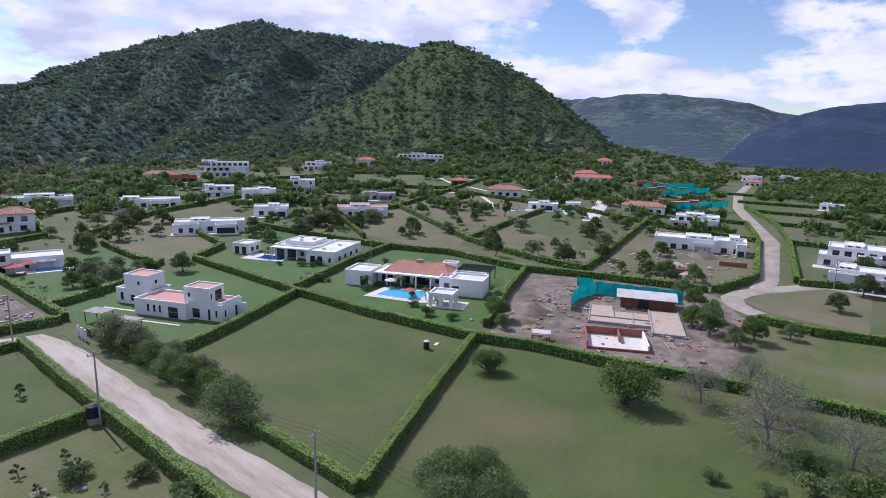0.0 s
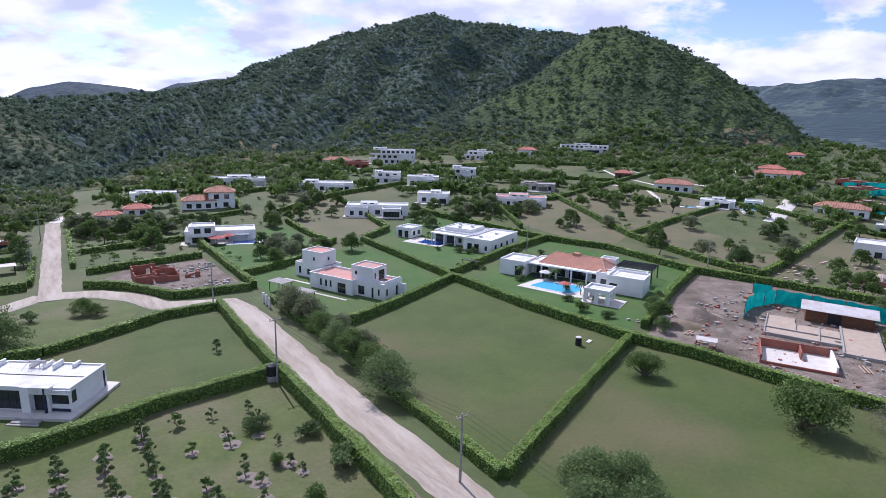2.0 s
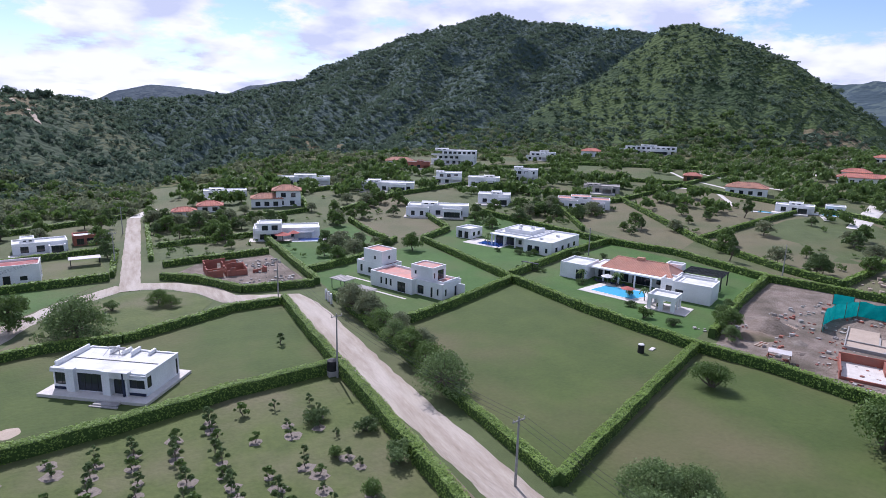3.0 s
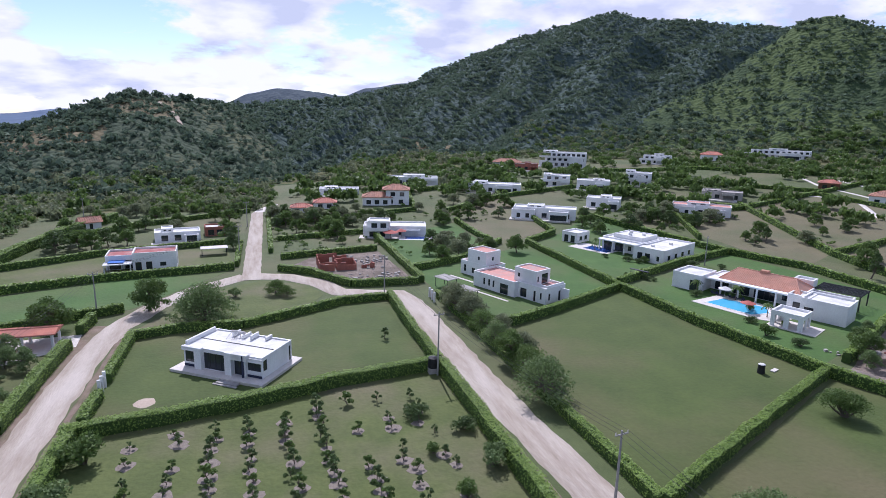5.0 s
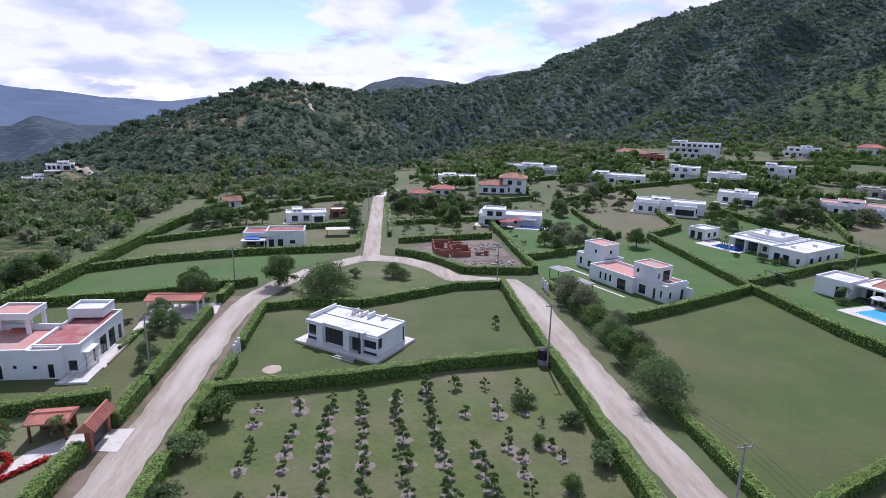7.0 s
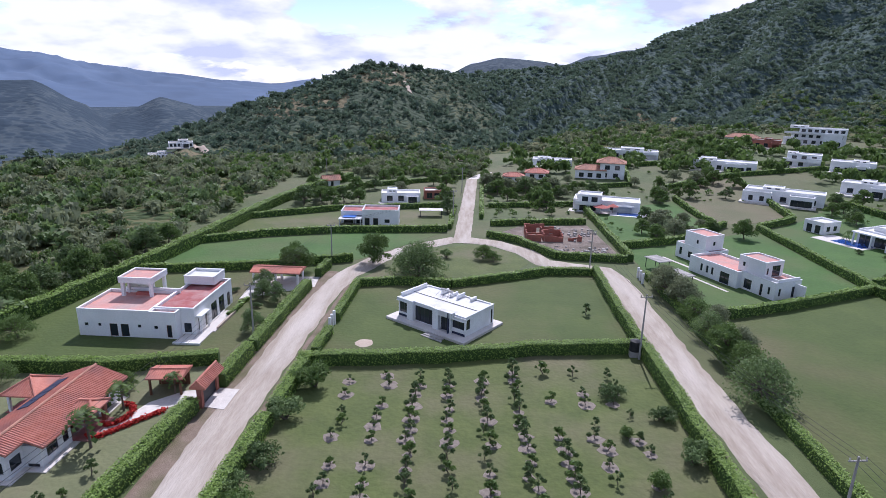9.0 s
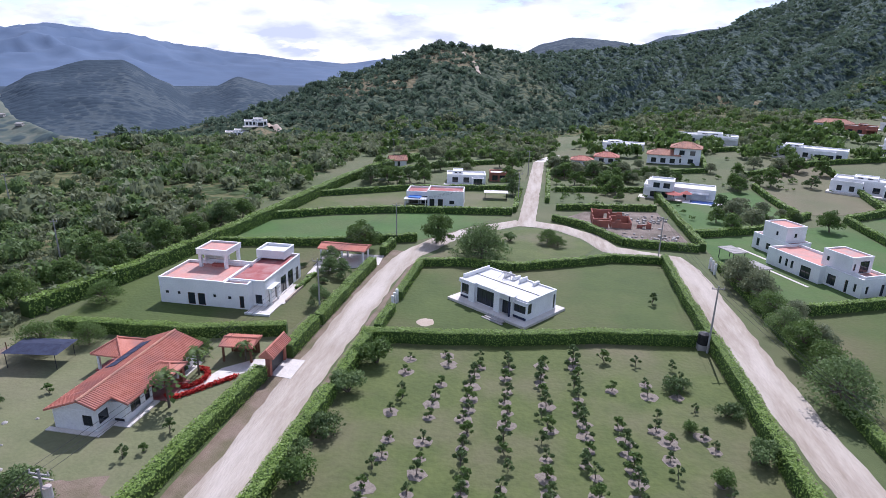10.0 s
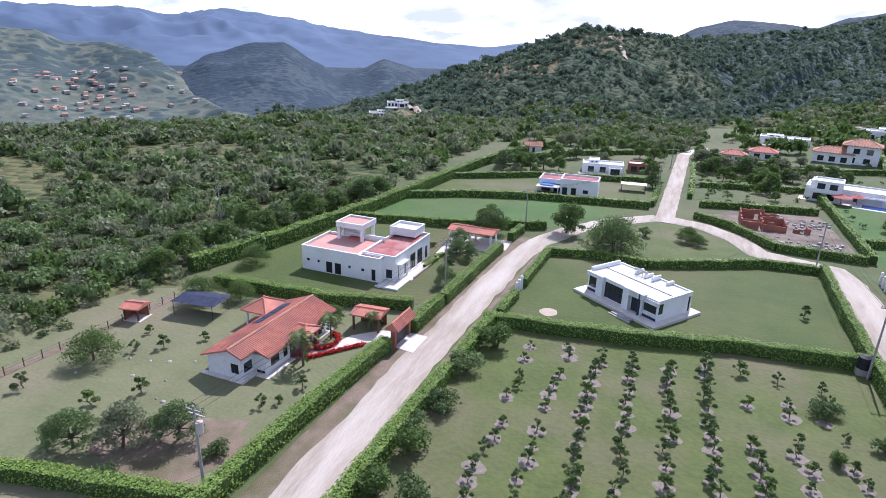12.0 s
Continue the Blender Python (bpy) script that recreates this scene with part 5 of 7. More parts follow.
def carport():
    o = root("carport", -43.2, 107.5)
    for x in (0, 4.4, 8.8):
        for y in (0, 3.6):
            child("post", Solid().box(x, y, 0, x + .35, y + .35, 2.6).make("post", WHITE), o)
    child("beam", Solid().box(-.2, -.1, 2.6, 9.4, .4, 2.9).box(-.2, 3.55, 2.6, 9.4, 4.05, 2.9).make("beam", WHITE), o)
    tiled_roof(o, 0, 0, 9.2, 4, 2.9, .5, over=.4)
    tagged(o, "open white carport with a shallow tiled roof", "carport")
    sheet("driveway", [(-43, 100), (-31, 108), (-31.5, 114), (-44, 113)], PAVING, z=.05, label="pale paved driveway in front of the carport", cat="driveway")
    g = root("gate_posts", -22.8, 87)
    for y in (0, 1.4, 3.0):
        child("gate_post", Solid().box(-.2, y, 0, .2, y + .4, 2.5).make("gate_post", WHITE), g)
    child("gate_panel", Solid().box(-.05, .4, .2, .05, 3.0, 1.7).make("gate_panel", ZINC), g)
    tagged(g, "white gate posts at the hedge gap", "gate")


def villa(x, y, w, d, h, rot, roof=SLAB, storeys=1, tile=None, walls=WHITE, label="white flat-roofed country house with dark windows", n=None, wing=0.0, east=0):
    """A plain country house; wing: share of the width that stands one storey higher or reaches forward."""
    o = root("house", x, y, land(x, y) - .15, rot)
    h *= .88
    fl = h / storeys
    ops = []
    n = n or max(2, int(w / 4))
    for k in range(storeys):
        ops.append(row(n, w, min(1.9, w / n * .62), .3 + (.5 if k else 0), min(fl - .6, 2.4)))
    for k in range(storeys):
        last = k == storeys - 1
        inset = .0 if k == 0 else .12 * w * k
        sub = row(n, w - inset, min(1.9, (w - inset) / n * .62), .5, min(fl - .6, 2.3))
        block(o, -w / 2 + inset, -d / 2, w / 2, d / 2, fl, z0=k * fl, roof=roof, walls=walls, south=sub, east=row(2, d, 1.3, .8, min(fl - .6, 2.1)), west=row(2, d, 1.3, .8, min(fl - .6, 2.1)), parapet=.15 if not last or tile else .35)
        if k and not tile:
            child("balcony", Solid().box(-w / 2, -d / 2 - 1.4, k * fl - .15, w / 2 - .3, -d / 2 - .02, k * fl + .05).box(-w / 2, -d / 2 - 1.4, k * fl + .05, w / 2 - .3, -d / 2 - 1.3, k * fl + .9).make("balcony", WHITE), o)
    if wing:
        ww = w * wing
        block(o, -w / 2 - .4, -d / 2 - 2.6, -w / 2 + ww, -d / 2 - .05, h * .86, roof=roof, walls=walls, south=row(max(1, int(ww / 3)), ww + .4, 1.4, .6, 2.3))
    if not tile and w > 9:
        rv = random.Random(int(x * 7 + y * 3))
        a, uw = rv.uniform(-w / 2 + .5, 0), rv.uniform(.25, .42) * w
        block(o, a, -d / 2 + rv.uniform(.8, 2), a + uw, d / 2 - .6, rv.uniform(.7, 1.5), z0=h - .3, roof=roof, walls=walls, parapet=.2, south=row(2, uw, uw * .22, .5, .9))
        b_ = rv.uniform(0, w / 2 - w * .3)
        block(o, b_, -d / 2 - rv.uniform(1.5, 4), b_ + w * .3, -d / 2 - .03, h * rv.uniform(.7, .92), roof=roof, walls=walls, parapet=.25, south=[(.5, w * .3 - .5, .1, 2.3, "o" if rv.random() < .5 else "w")], west=[(.4, 1.2, .8, 2.0)])
        child("terrace", Solid().box(-w / 2 - 1, -d / 2 - 5, -.3, w / 2 - 2, -d / 2 - .02, .22).make("terrace", PAVING), o)
    if tile:
        tiled_roof(o, -w / 2, -d / 2, w / 2, d / 2, h + .02, d * .22, mat=tile, hip=.9, over=.5, pitch=.9)
    tagged(o, label, "house")
    return o


white_house_pink_roofs()
low_white_house()
towered_house()
pool_villa()
hedge_villa()
tiled_house()
carport()
for a in (
        (73, 292, 30, 9, 4.4, -14), (56, 245, 11, 9, 7.2, -14, PINK, 2, TILE_OLD, WHITE, "two-storey white house with a tan tiled roof"), (109, 263, 25, 9, 4.6, -25), (148, 339, 17, 9, 3.8, -25, SLAB, 1, TILE_OLD, WHITE, "white house with a pale tiled roof"),
        (155, 326, 14, 9, 4.6, -26, CONCRETE, 1, None, BRICK, "unfinished brown house with a flat roof"), (185, 336, 29, 11, 10, -30, SLAB, 3, None, WHITE, "white three-storey house with balconies"), (146, 272, 15, 9, 6.4, -30, SLAB, 2, None, WHITE, "white two-storey house with dark windows"),
        (160, 258, 16, 9, 5.2, -32), (141, 218, 14, 9, 4.8, -36), (107, 206, 24, 8, 4.8, -30, SLAB, 1, None, WHITE, "white L-shaped flat-roofed house", 5, .35), (189, 263, 14, 9, 7.4, -38, SLAB, 2, None, WHITE, "white two-storey house with dark windows"),
        (252, 333, 20, 9, 6, -38, SLAB, 2), (171, 194, 22, 9, 4.6, -42, PINK, 1, None, WHITE, "white house with pink flat roofs", 5, .4), (204, 219, 17, 10, 4, -44, CONCRETE, 1, None, CONCRETE, "unfinished grey house with a flat concrete roof"),
        (299, 335, 14, 9, 4.6, -42, SLAB, 1, TILE, WHITE, "white house with a red tiled roof"), (350, 330, 42, 10, 6.6, -46, SLAB, 2, None, WHITE, "long white two-storey house on the rise"), (273, 223, 9, 7, 3.6, -50, SLAB, 1, TILE, WOOD, "small brown hut with a tiled roof"),
        (262, 182, 18, 10, 4.2, -58, SLAB, 1, TILE_OLD, WHITE, "white house with a terracotta roof"), (243, 146, 14, 8, 3.6, -60), (254, 136, 7, 7, 3.7, -60), (459, 220, 12, 9, 4, -62, SLAB, 1, TILE, WHITE, "distant house with a red roof"),
        (345, 172, 26, 9, 4, -62, SLAB, 1, TILE, WHITE, "row house with red tiled roofs"), (362, 186, 14, 9, 4, -62, SLAB, 1, TILE, WHITE, "house with red tiled roof"), (269, 84, 20, 10, 6.4, -72, SLAB, 2, None, WHITE, "white two-storey house with dark windows"), (280, 112, 20, 9, 4, -70, SLAB, 1, TILE_OLD, WHITE, "low house with a tiled roof"),
        (217, 70, 21, 10, 5.2, -72, SLAB, 1, None, WHITE, "white modern house with dark glazing"), (222, 56, 10, 9, 5.6, -74, SLAB, 1, None, WHITE, "white cubic house with dark windows"), (229, 20, 20, 12, 7.6, -84, SLAB, 2, None, WHITE, "white two-storey house with a terrace"), (197, 14, 16, 9, 6.0, -86, SLAB, 2, None, WHITE, "white stepped modern house", 3, .5),
        (626, 147, 18, 9, 5, -76), (649, 117, 24, 9, 5, -78), (560, 130, 14, 9, 4, -78, SLAB, 1, TILE, WHITE, "distant house with a red roof"), (36, 277, 18, 8, 3.6, -8), (26, 246, 9, 7, 3.0, -8, SLAB, 1, TILE, WHITE, "small house with a red tiled roof"), (16, 240, 8, 6, 2.6, -6, SLAB, 1, TILE, WHITE, "small outbuilding with a red tiled roof"),
        (48, 246, 12, 8, 4, -12, SLAB, 1, TILE_OLD, WHITE, "white house with a tan tiled roof"), (407, 51, 12, 8, 4, -82)):
    villa(*a)

# house with red awnings and a pool
villa(44, 194, 21, 9, 3.9, -14, SLAB, 1, None, WHITE, "white flat-roofed house with red awnings", 4)
villa(37.5, 191, 8, 7, 6.4, -14, SLAB, 2, None, WHITE, "white two-storey block beside the pool terrace", 2)
for x, y, r in ((40.5, 185, 2.6), (44.5, 186.5, 1.8)):
    u = root("parasol", x, y)
    child("pole", Solid().beam((0, 0, 0), (0, 0, 2.6), .06).make("pole", WOOD), u)
    child("canopy", Solid().beam((0, 0, 2.2), (0, 0, 3.0), r, 12, .1).make("canopy", RED_CLOTH), u)
    tagged(u, "large red round parasol on a terrace", "parasol")
for x, y, w, d, rot, mat in ((49, 184.5, 7, 4, -14, WATER_DEEP), (249, 133, 9, 3.5, -60, WATER), (232, 150, 8, 3, -60, WATER)):
    q = root("swimming_pool", x, y, rot=rot)
    child("deck", Solid().box(-w * .8, -d * .8, 0, w * .8, d * .8, .12).make("deck", SLAB), q)
    child("water", Solid().box(-w / 2, -d / 2, .1, w / 2, d / 2, .16).make("water", mat), q)
    tagged(q, "blue garden swimming pool in a white terrace", "pool")
# white house with a blue tarpaulin, and its neighbour
o = root("house", -37.4, 158.5, rot=4)
block(o, 0, 2.5, 8, 10, 3.6, roof=CRIMSON, south=[(.8, 3.4, .1, 2.4, "o"), (4.4, 7.2, .1, 2.4)])
block(o, 6.4, -.3, 16.5, 6.8, 4.6, roof=CRIMSON, south=[(.6, 2.0, .1, 2.3, "d"), (3.0, 4.4, .1, 2.3, "d"), (6.2, 7.6, 1.0, 2.0)], east=row(2, 7, 1.3, .8, 2.2))
child("porch", Solid().box(-.2, -1.2, 2.0, 6.2, 2.4, 2.2).box(0, -1, 0, .25, -.75, 2.0).box(5.8, -1, 0, 6.05, -.75, 2.0).make("porch", SLAB), o)
tagged(o, "white house with crimson roofs and a covered yard", "house")
c = root("tarpaulin_shade", -36.6, 158.4)
child("sheet", Solid().box(0, 0, 2.45, 3.6, 2.8, 2.52).make("sheet", BLUE_CLOTH), c)
for x in (.1, 3.4):
    for y in (.1, 2.6):
        child("pole", Solid().beam((x, y, 0), (x, y, 2.45), .05).make("pole", DARK), c)
tagged(c, "bright blue tarpaulin stretched over poles", "shade")
villa(-25, 197, 13, 7, 3.6, 8, SLAB, 1, None, WHITE, "low white house with a white roof", 3)
villa(-14.5, 203, 6, 6, 3.6, 8, SLAB, 1, None, BRICK, "half-finished brick outbuilding beside the house", 2)
k = root("open_shed", -16, 172, rot=6)
for x in (0, 6.5):
    for y in (0, 3):
        child("post", Solid().box(x, y, 0, x + .15, y + .15, 2.0).make("post", DARK), k)
child("roof_sheet", Solid().box(-.3, -.3, 2.0, 6.9, 3.4, 2.1).make("roof_sheet", ZINC), k)
tagged(k, "open shed with a flat grey sheet roof", "shed")
k = root("tiled_hut", -55, 221, rot=25)
block(k, -3, -2.4, 3, 2.4, 2.4, roof=CONCRETE, south=row(1, 6, 1, .1, 2, "d"), parapet=.1)
tiled_roof(k, -3, -2.4, 3, 2.4, 2.4, 1.5, mat=TILE_OLD, pitch=.7)
tagged(k, "small hut under a weathered tiled roof", "hut")

# ---- unfinished brick house ----
o = root("brick_ruin", 14, 148.5)
for i, (x0, y0, x1, y1, h) in enumerate(((0, 0, 9.5, .25, 2.3), (0, .25, .25, 9.5, 2.6), (9.3, .25, 9.55, 6.5, 2.0), (4.4, .25, 4.65, 9, 2.4), (0.25, 9.3, 8.2, 9.55, 2.8), (.25, 4.6, 4.4, 4.85, 1.6), (4.65, 5.4, 9.3, 5.65, 2.9), (11, 1.2, 14.5, 1.45, 1.4), (14.3, 1.45, 14.55, 6, 1.2))):
    ln, n = max(x1 - x0, y1 - y0), max(3, int(max(x1 - x0, y1 - y0) / 1.2))
    cuts = [(ln * j / n, ln * (j + 1) / n, h * rng.uniform(.55, .97), h * 1.05 + .01) for j in range(n)]
    cuts.append((ln * .4, ln * .4 + .9, 0, h * .5))
    m = pose(x0, y0, 0) if x1 - x0 > y1 - y0 else pose(x1, y0, 0, 0, 0, 90)
    child("wall", wall_mesh(ln, h * 1.05, cuts, .25, BRICK), o).matrix_local = m
tagged(o, "unfinished red brick walls of uneven height", "ruin")

# ---- building site ----
o = root("building_site_shed", 129.5, 55, rot=-65)
v = [(-1, -1, 2.8), (12.6, -1, 2.7), (12.6, 6.6, 2.6), (-1, 6.6, 2.7), (-1, 2.8, 3.9), (12.6, 2.8, 3.8)]
child("roof", mesh_of("roof", v + [(a, b, c - .08) for a, b, c in v], [(0, 1, 5, 4), (2, 3, 4, 5), (6, 10, 11, 7), (8, 11, 10, 9), (0, 6, 7, 1), (2, 8, 9, 3)], [ZINC]), o)
child("wall", Solid().box(0, 0, 0, 12, .15, 2.6).box(0, .15, 0, .15, 6, 2.6).box(11.85, .15, 0, 12, 6, 2.6).box(0, 5.9, 0, 12, 6.05, 2.6).make("wall", WOOD), o)
# no opening: a black panel on the wall paints the doorway's dark inside
child("doorway", Solid().box(4, -.06, 0, 6.4, -.01, 2.2).make("doorway", BLACK), o)
tagged(o, "brown site shed under a pale pitched sheet roof", "shed")
o = root("safety_netting", 118.5, 62)
line = [(0, 0), (5, 2.4), (10, 3.4), (17.6, 2.6), (20, -4), (22, -10), (24, -17)]
v, f = [], []
for (ax, ay), (bx, by) in zip(line, line[1:]):
    n = max(2, int(math.hypot(bx - ax, by - ay) / 1.0))
    for i in range(n + 1):
        x, y = ax + (bx - ax) * i / n, ay + (by - ay) * i / n
        sag = .12 * math.sin(i * 2.1)
        k = len(v)
        v += [(x + sag, y, 0), (x - sag, y + sag, 1.8), (x + sag * .5, y, 3.3 + .18 * math.sin(i * 1.6))]
        if i:
            f += [(k - 3, k, k + 1, k - 2), (k - 2, k + 1, k + 2, k - 1)]
child("netting", mesh_of("netting", v, f, [TEAL]), o)
for x, y in line + [(13.5, 3.0)]:
    child("post", Solid().beam((x, y, 0), (x, y, 3.5), .06).make("post", WOOD), o)
tagged(o, "teal safety netting strung on wooden posts", "netting")
o = root("safety_netting", 140, 72, rot=-65)
child("netting", mesh_of("netting", [(0, 0, 0), (4, .3, 0), (4, .2, 2.4), (0, 0, 2.5)], [(0, 1, 2, 3)], [TEAL]), o)
for x in (0, 4):
    child("post", Solid().beam((x, 0, 0), (x, 0, 2.6), .06).make("post", WOOD), o)
tagged(o, "piece of teal netting on two posts", "netting")
o = root("foundation", 110.5, 53, rot=-65)
for a in ((-.5, 8, 4.5, 17), (-.5, 3.6, 12.3, 7.6), (12.6, -.6, 18.6, 16.5), (4.8, 8, 12.2, 13)):
    child("slab", Solid().box(a[0], a[1], -.1, a[2], a[3], .35).make("slab", SAND), o)
for a in ((-.7, 3.4, 12.3, 3.6), (-.5, 7.6, 12.3, 7.8), (4.5, 7.8, 4.75, 13), (8.6, 3.61, 8.8, 7.59), (8.6, 7.81, 8.8, 13), (12.3, -.7, 12.6, 16.6), (18.6, -.7, 18.85, 16.6), (12.6, -.85, 18.6, -.6), (-.7, 3.6, -.5, 17)):
    child("footing", Solid().box(a[0], a[1], 0, a[2], a[3], .62).make("footing", CONCRETE), o)
tagged(o, "foundation of sand-filled rooms with concrete footings", "foundation")
o = root("unfinished_pool", 98.7, 47.8, rot=-60)
child("back_wall", Solid().box(0, 8.8, 0, 11.5, 9.05, 1.7).make("back_wall", BRICK), o)
child("side_wall", Solid().box(0, .25, 0, .25, 8.8, 1.5).make("side_wall", BRICK), o)
child("side_wall", Solid().box(11.2, .25, 0, 11.5, 8.8, 1.5).make("side_wall", WHITE), o)
child("front_wall", Solid().box(0, 0, 0, 11.5, .25, .5).make("front_wall", BRICK), o)
child("middle_wall", Solid().box(6.4, 4.8, 0, 6.65, 8.8, 1.5).make("middle_wall", BRICK), o)
child("floor_slab", Solid().box(.25, .25, 0, 11.2, 8.8, .15).make("floor_slab", PAVING), o)
tagged(o, "unfinished brick pool with a pale floor", "pool")
o = root("zinc_lean_to", 94.6, 57.5, rot=-60)
child("roof_sheet", Solid().box(0, 0, 1.7, 3.6, 2.4, 1.78).make("roof_sheet", ZINC), o)
for x in (.1, 3.4):
    for y in (.1, 2.2):
        child("post", Solid().box(x, y, 0, x + .1, y + .1, 1.7).make("post", WOOD), o)
tagged(o, "low shelter with a pale sheet roof", "shelter")
o = root("brick_wall", 134, 29.5, rot=-143)
child("bricks", Solid().box(0, 0, 0, 5.4, .3, 2.0).make("bricks", BRICK), o)
child("coping", Solid().box(-.05, -.05, 2.0, 5.45, .35, 2.1).make("coping", SAND), o)
tagged(o, "short free-standing orange brick wall", "wall")


def heap(x, y, r, h, mat, label):
    v, f = [(0, 0, h)], []
    for k in range(1, 5):
        for i in range(14):
            a = 2 * math.pi * i / 14
            q = r * k / 4 * (1 + .3 * noise.noise((math.cos(a) * 2 + x, math.sin(a) * 2, k * .4)))
            v.append((q * math.cos(a), q * math.sin(a), max(-.1, h * (1 - (k / 4) ** 1.3) * (1 + .4 * noise.noise((x + q, y + a, k))) - (.1 if k == 4 else 0))))
    for i in range(14):
        j = (i + 1) % 14
        f.append((0, 1 + i, 1 + j))
        f += [(1 + k * 14 + i, 15 + k * 14 + i, 15 + k * 14 + j, 1 + k * 14 + j) for k in range(3)]
    ob = new("mound", mesh_of("mound", v, f, [mat], smooth=True))
    ob.matrix_world = pose(x, y, land(x, y))
    return tagged(ob, label, "mound")


def rubble(name, ring, n, sizes, mat, label):
    s = Solid()
    x0, x1, y0, y1 = ring
    for _ in range(n):
        x, y, a = rng.uniform(x0, x1), rng.uniform(y0, y1), rng.uniform(0, 6.28)
        if noise.noise((x * .16, y * .16, 2)) < -.02:
            continue
        q, w = rng.uniform(*sizes), rng.uniform(.3, 1.0)
        c, e = math.cos(a) * q, math.sin(a) * q
        s.prism([(x + c, y + e), (x - e * w, y + c * w), (x - c, y - e), (x + e * w, y - c * w)], 0, q * rng.uniform(.3, .9) + .05)
    tagged(new(name, s.make(name, mat)), label, "rubble", kind="stuff")


rubble("brick_rubble", (95, 140, 26, 72), 520, (.12, .5), BRICK, "scattered broken bricks and debris on bare soil")
rubble("pale_rubble", (94, 142, 27, 74), 620, (.12, .6), CONCRETE, "scattered pale stones, boards and cement debris")
rubble("sand_rubble", (160, 240, 48, 80), 420, (.2, .9), SAND, "scattered building debris on a plot")
rubble("dark_rubble", (20, 34, 139, 164), 200, (.15, .6), CONCRETE, "scattered stones and debris round brick walls")
for x, y, r_ in ((112, 36, 40), (101, 62, 10), (122, 29, -30), (116, 66, 70), (98, 41, -60), (125, 58, 15)):
    o = root("timber_stack", x, y, rot=r_)
    for i in range(5):
        child("plank", Solid().box(-1.6 + .1 * (i % 2), i * .3, .02 + .05 * (i % 3), 1.6, i * .3 + .24, .1 + .05 * (i % 3)).make("plank", WOOD if i % 2 else SAND), o)
    tagged(o, "loose stack of planks on the building site", "timber")
heap(111, 68, 4.6, 2.2, RUBBLE, "mound of dug grey-brown soil")
heap(104, 66, 3.6, .9, EARTH, "heap of dug earth")
heap(92, 64, 3, 1.0, MULCH, "heap of dry cut branches")
heap(206, 60, 6, 2.0, RUBBLE, "mound of soil on a plot")
for x, y, r in ((100, 60, 1.4), (103, 57, 1.1), (108, 60, 1.6), (118, 31, 1.8), (106, 33, 1.5), (98, 35, 1.3), (121, 45, 1.4), (168, 62, 3), (176, 55, 2.4), (186, 62, 3)):
    heap(x, y, r, r * .4, rng.choice([MULCH, SAND, RUBBLE]), "heap of building rubble")
for x0, y0, ln, rot in ((172, 66, 14, -70), (176, 58, 9, 20), (196, 52, 8, -70), (214, 62, 7, 20)):
    o = root("low_brick_wall", x0, y0, rot=rot)
    child("bricks", Solid().box(0, 0, 0, ln, .25, 1.4).make("bricks", BRICK), o)
    child("beam", Solid().box(0, -.02, 1.4, ln, .27, 1.6).make("beam", CONCRETE), o)
    tagged(o, "low unfinished brick wall with a concrete beam", "wall")
for x0, y0, ln, rot in ((369, 149, 42, -27), (343, 134, 60, -15.5), (293, 110, 57, -19)):
    o = root("safety_netting", x0, y0, land(x0, y0), rot)
    child("netting", mesh_of("netting", [(i * ln / 12, .3 * math.sin(i), z + .3 * math.sin(i * 1.7) * (z > 0)) for i in range(13) for z in (0, 3.2)], [(2 * i, 2 * i + 2, 2 * i + 3, 2 * i + 1) for i in range(12)], [TEAL]), o)
    for i in range(5):
        child("post", Solid().box(i * ln / 4 - .1, -.1, 0, i * ln / 4 + .1, .1, 3.4).make("post", WOOD), o)
    tagged(o, "long teal safety netting at a building site", "netting")
    for u in (.3, .7):
        villa(x0 + ln * u * math.cos(radians(rot)) + 3, y0 + ln * u * math.sin(radians(rot)) + 8, 14, 9, 4.6, -72, CONCRETE, 1, None, BRICK, "unfinished brick house behind netting", 4)

# ---- poles, lines, tanks ----
def utility_pole(x, y, h=10.0, arm=1.8, rot=0.0, lean=0.0, box=False):
    o = root("utility_pole", x, y, rot=rot)
    child("post", Solid().beam((0, 0, -.2), (lean, 0, h), .17, 8, .1).make("post", POST), o)
    child("crossarm", Solid().box(-arm / 2 + lean, -.06, h - .5, arm / 2 + lean, .06, h - .38).make("crossarm", POST), o)
    for k in (-.45, 0, .45):
        child("insulator", Solid().beam((lean + k * arm, 0, h - .38), (lean + k * arm, 0, h - .1), .06, 6).make("insulator", ZINC), o)
    if box:
        child("transformer", Solid().beam((.45, 0, h - 2.6), (.45, 0, h - 1.5), .34, 10).make("transformer", ZINC), o)
        child("second_arm", Solid().box(-.9, .2, h - 1.1, .9, .3, h - 1.0).make("second_arm", ZINC), o)
    tagged(o, "grey concrete utility pole with a crossarm", "utility pole", "utility poles")


def power_line(a, b, sag=.7, r=.018):
    c = bpy.data.curves.new("power_line", "CURVE")
    c.dimensions, c.bevel_depth, c.bevel_resolution = "3D", r, 1
    sp = c.splines.new("POLY")
    sp.points.add(12)
    for i, p in enumerate(sp.points):
        u = i / 12
        p.co = (a[0] + (b[0] - a[0]) * u, a[1] + (b[1] - a[1]) * u, a[2] + (b[2] - a[2]) * u - sag * 4 * u * (1 - u), 1)
    c.materials.append(WIRE)
    tagged(new("power_line", c), "thin dark overhead power line between poles", "cable", "power lines")


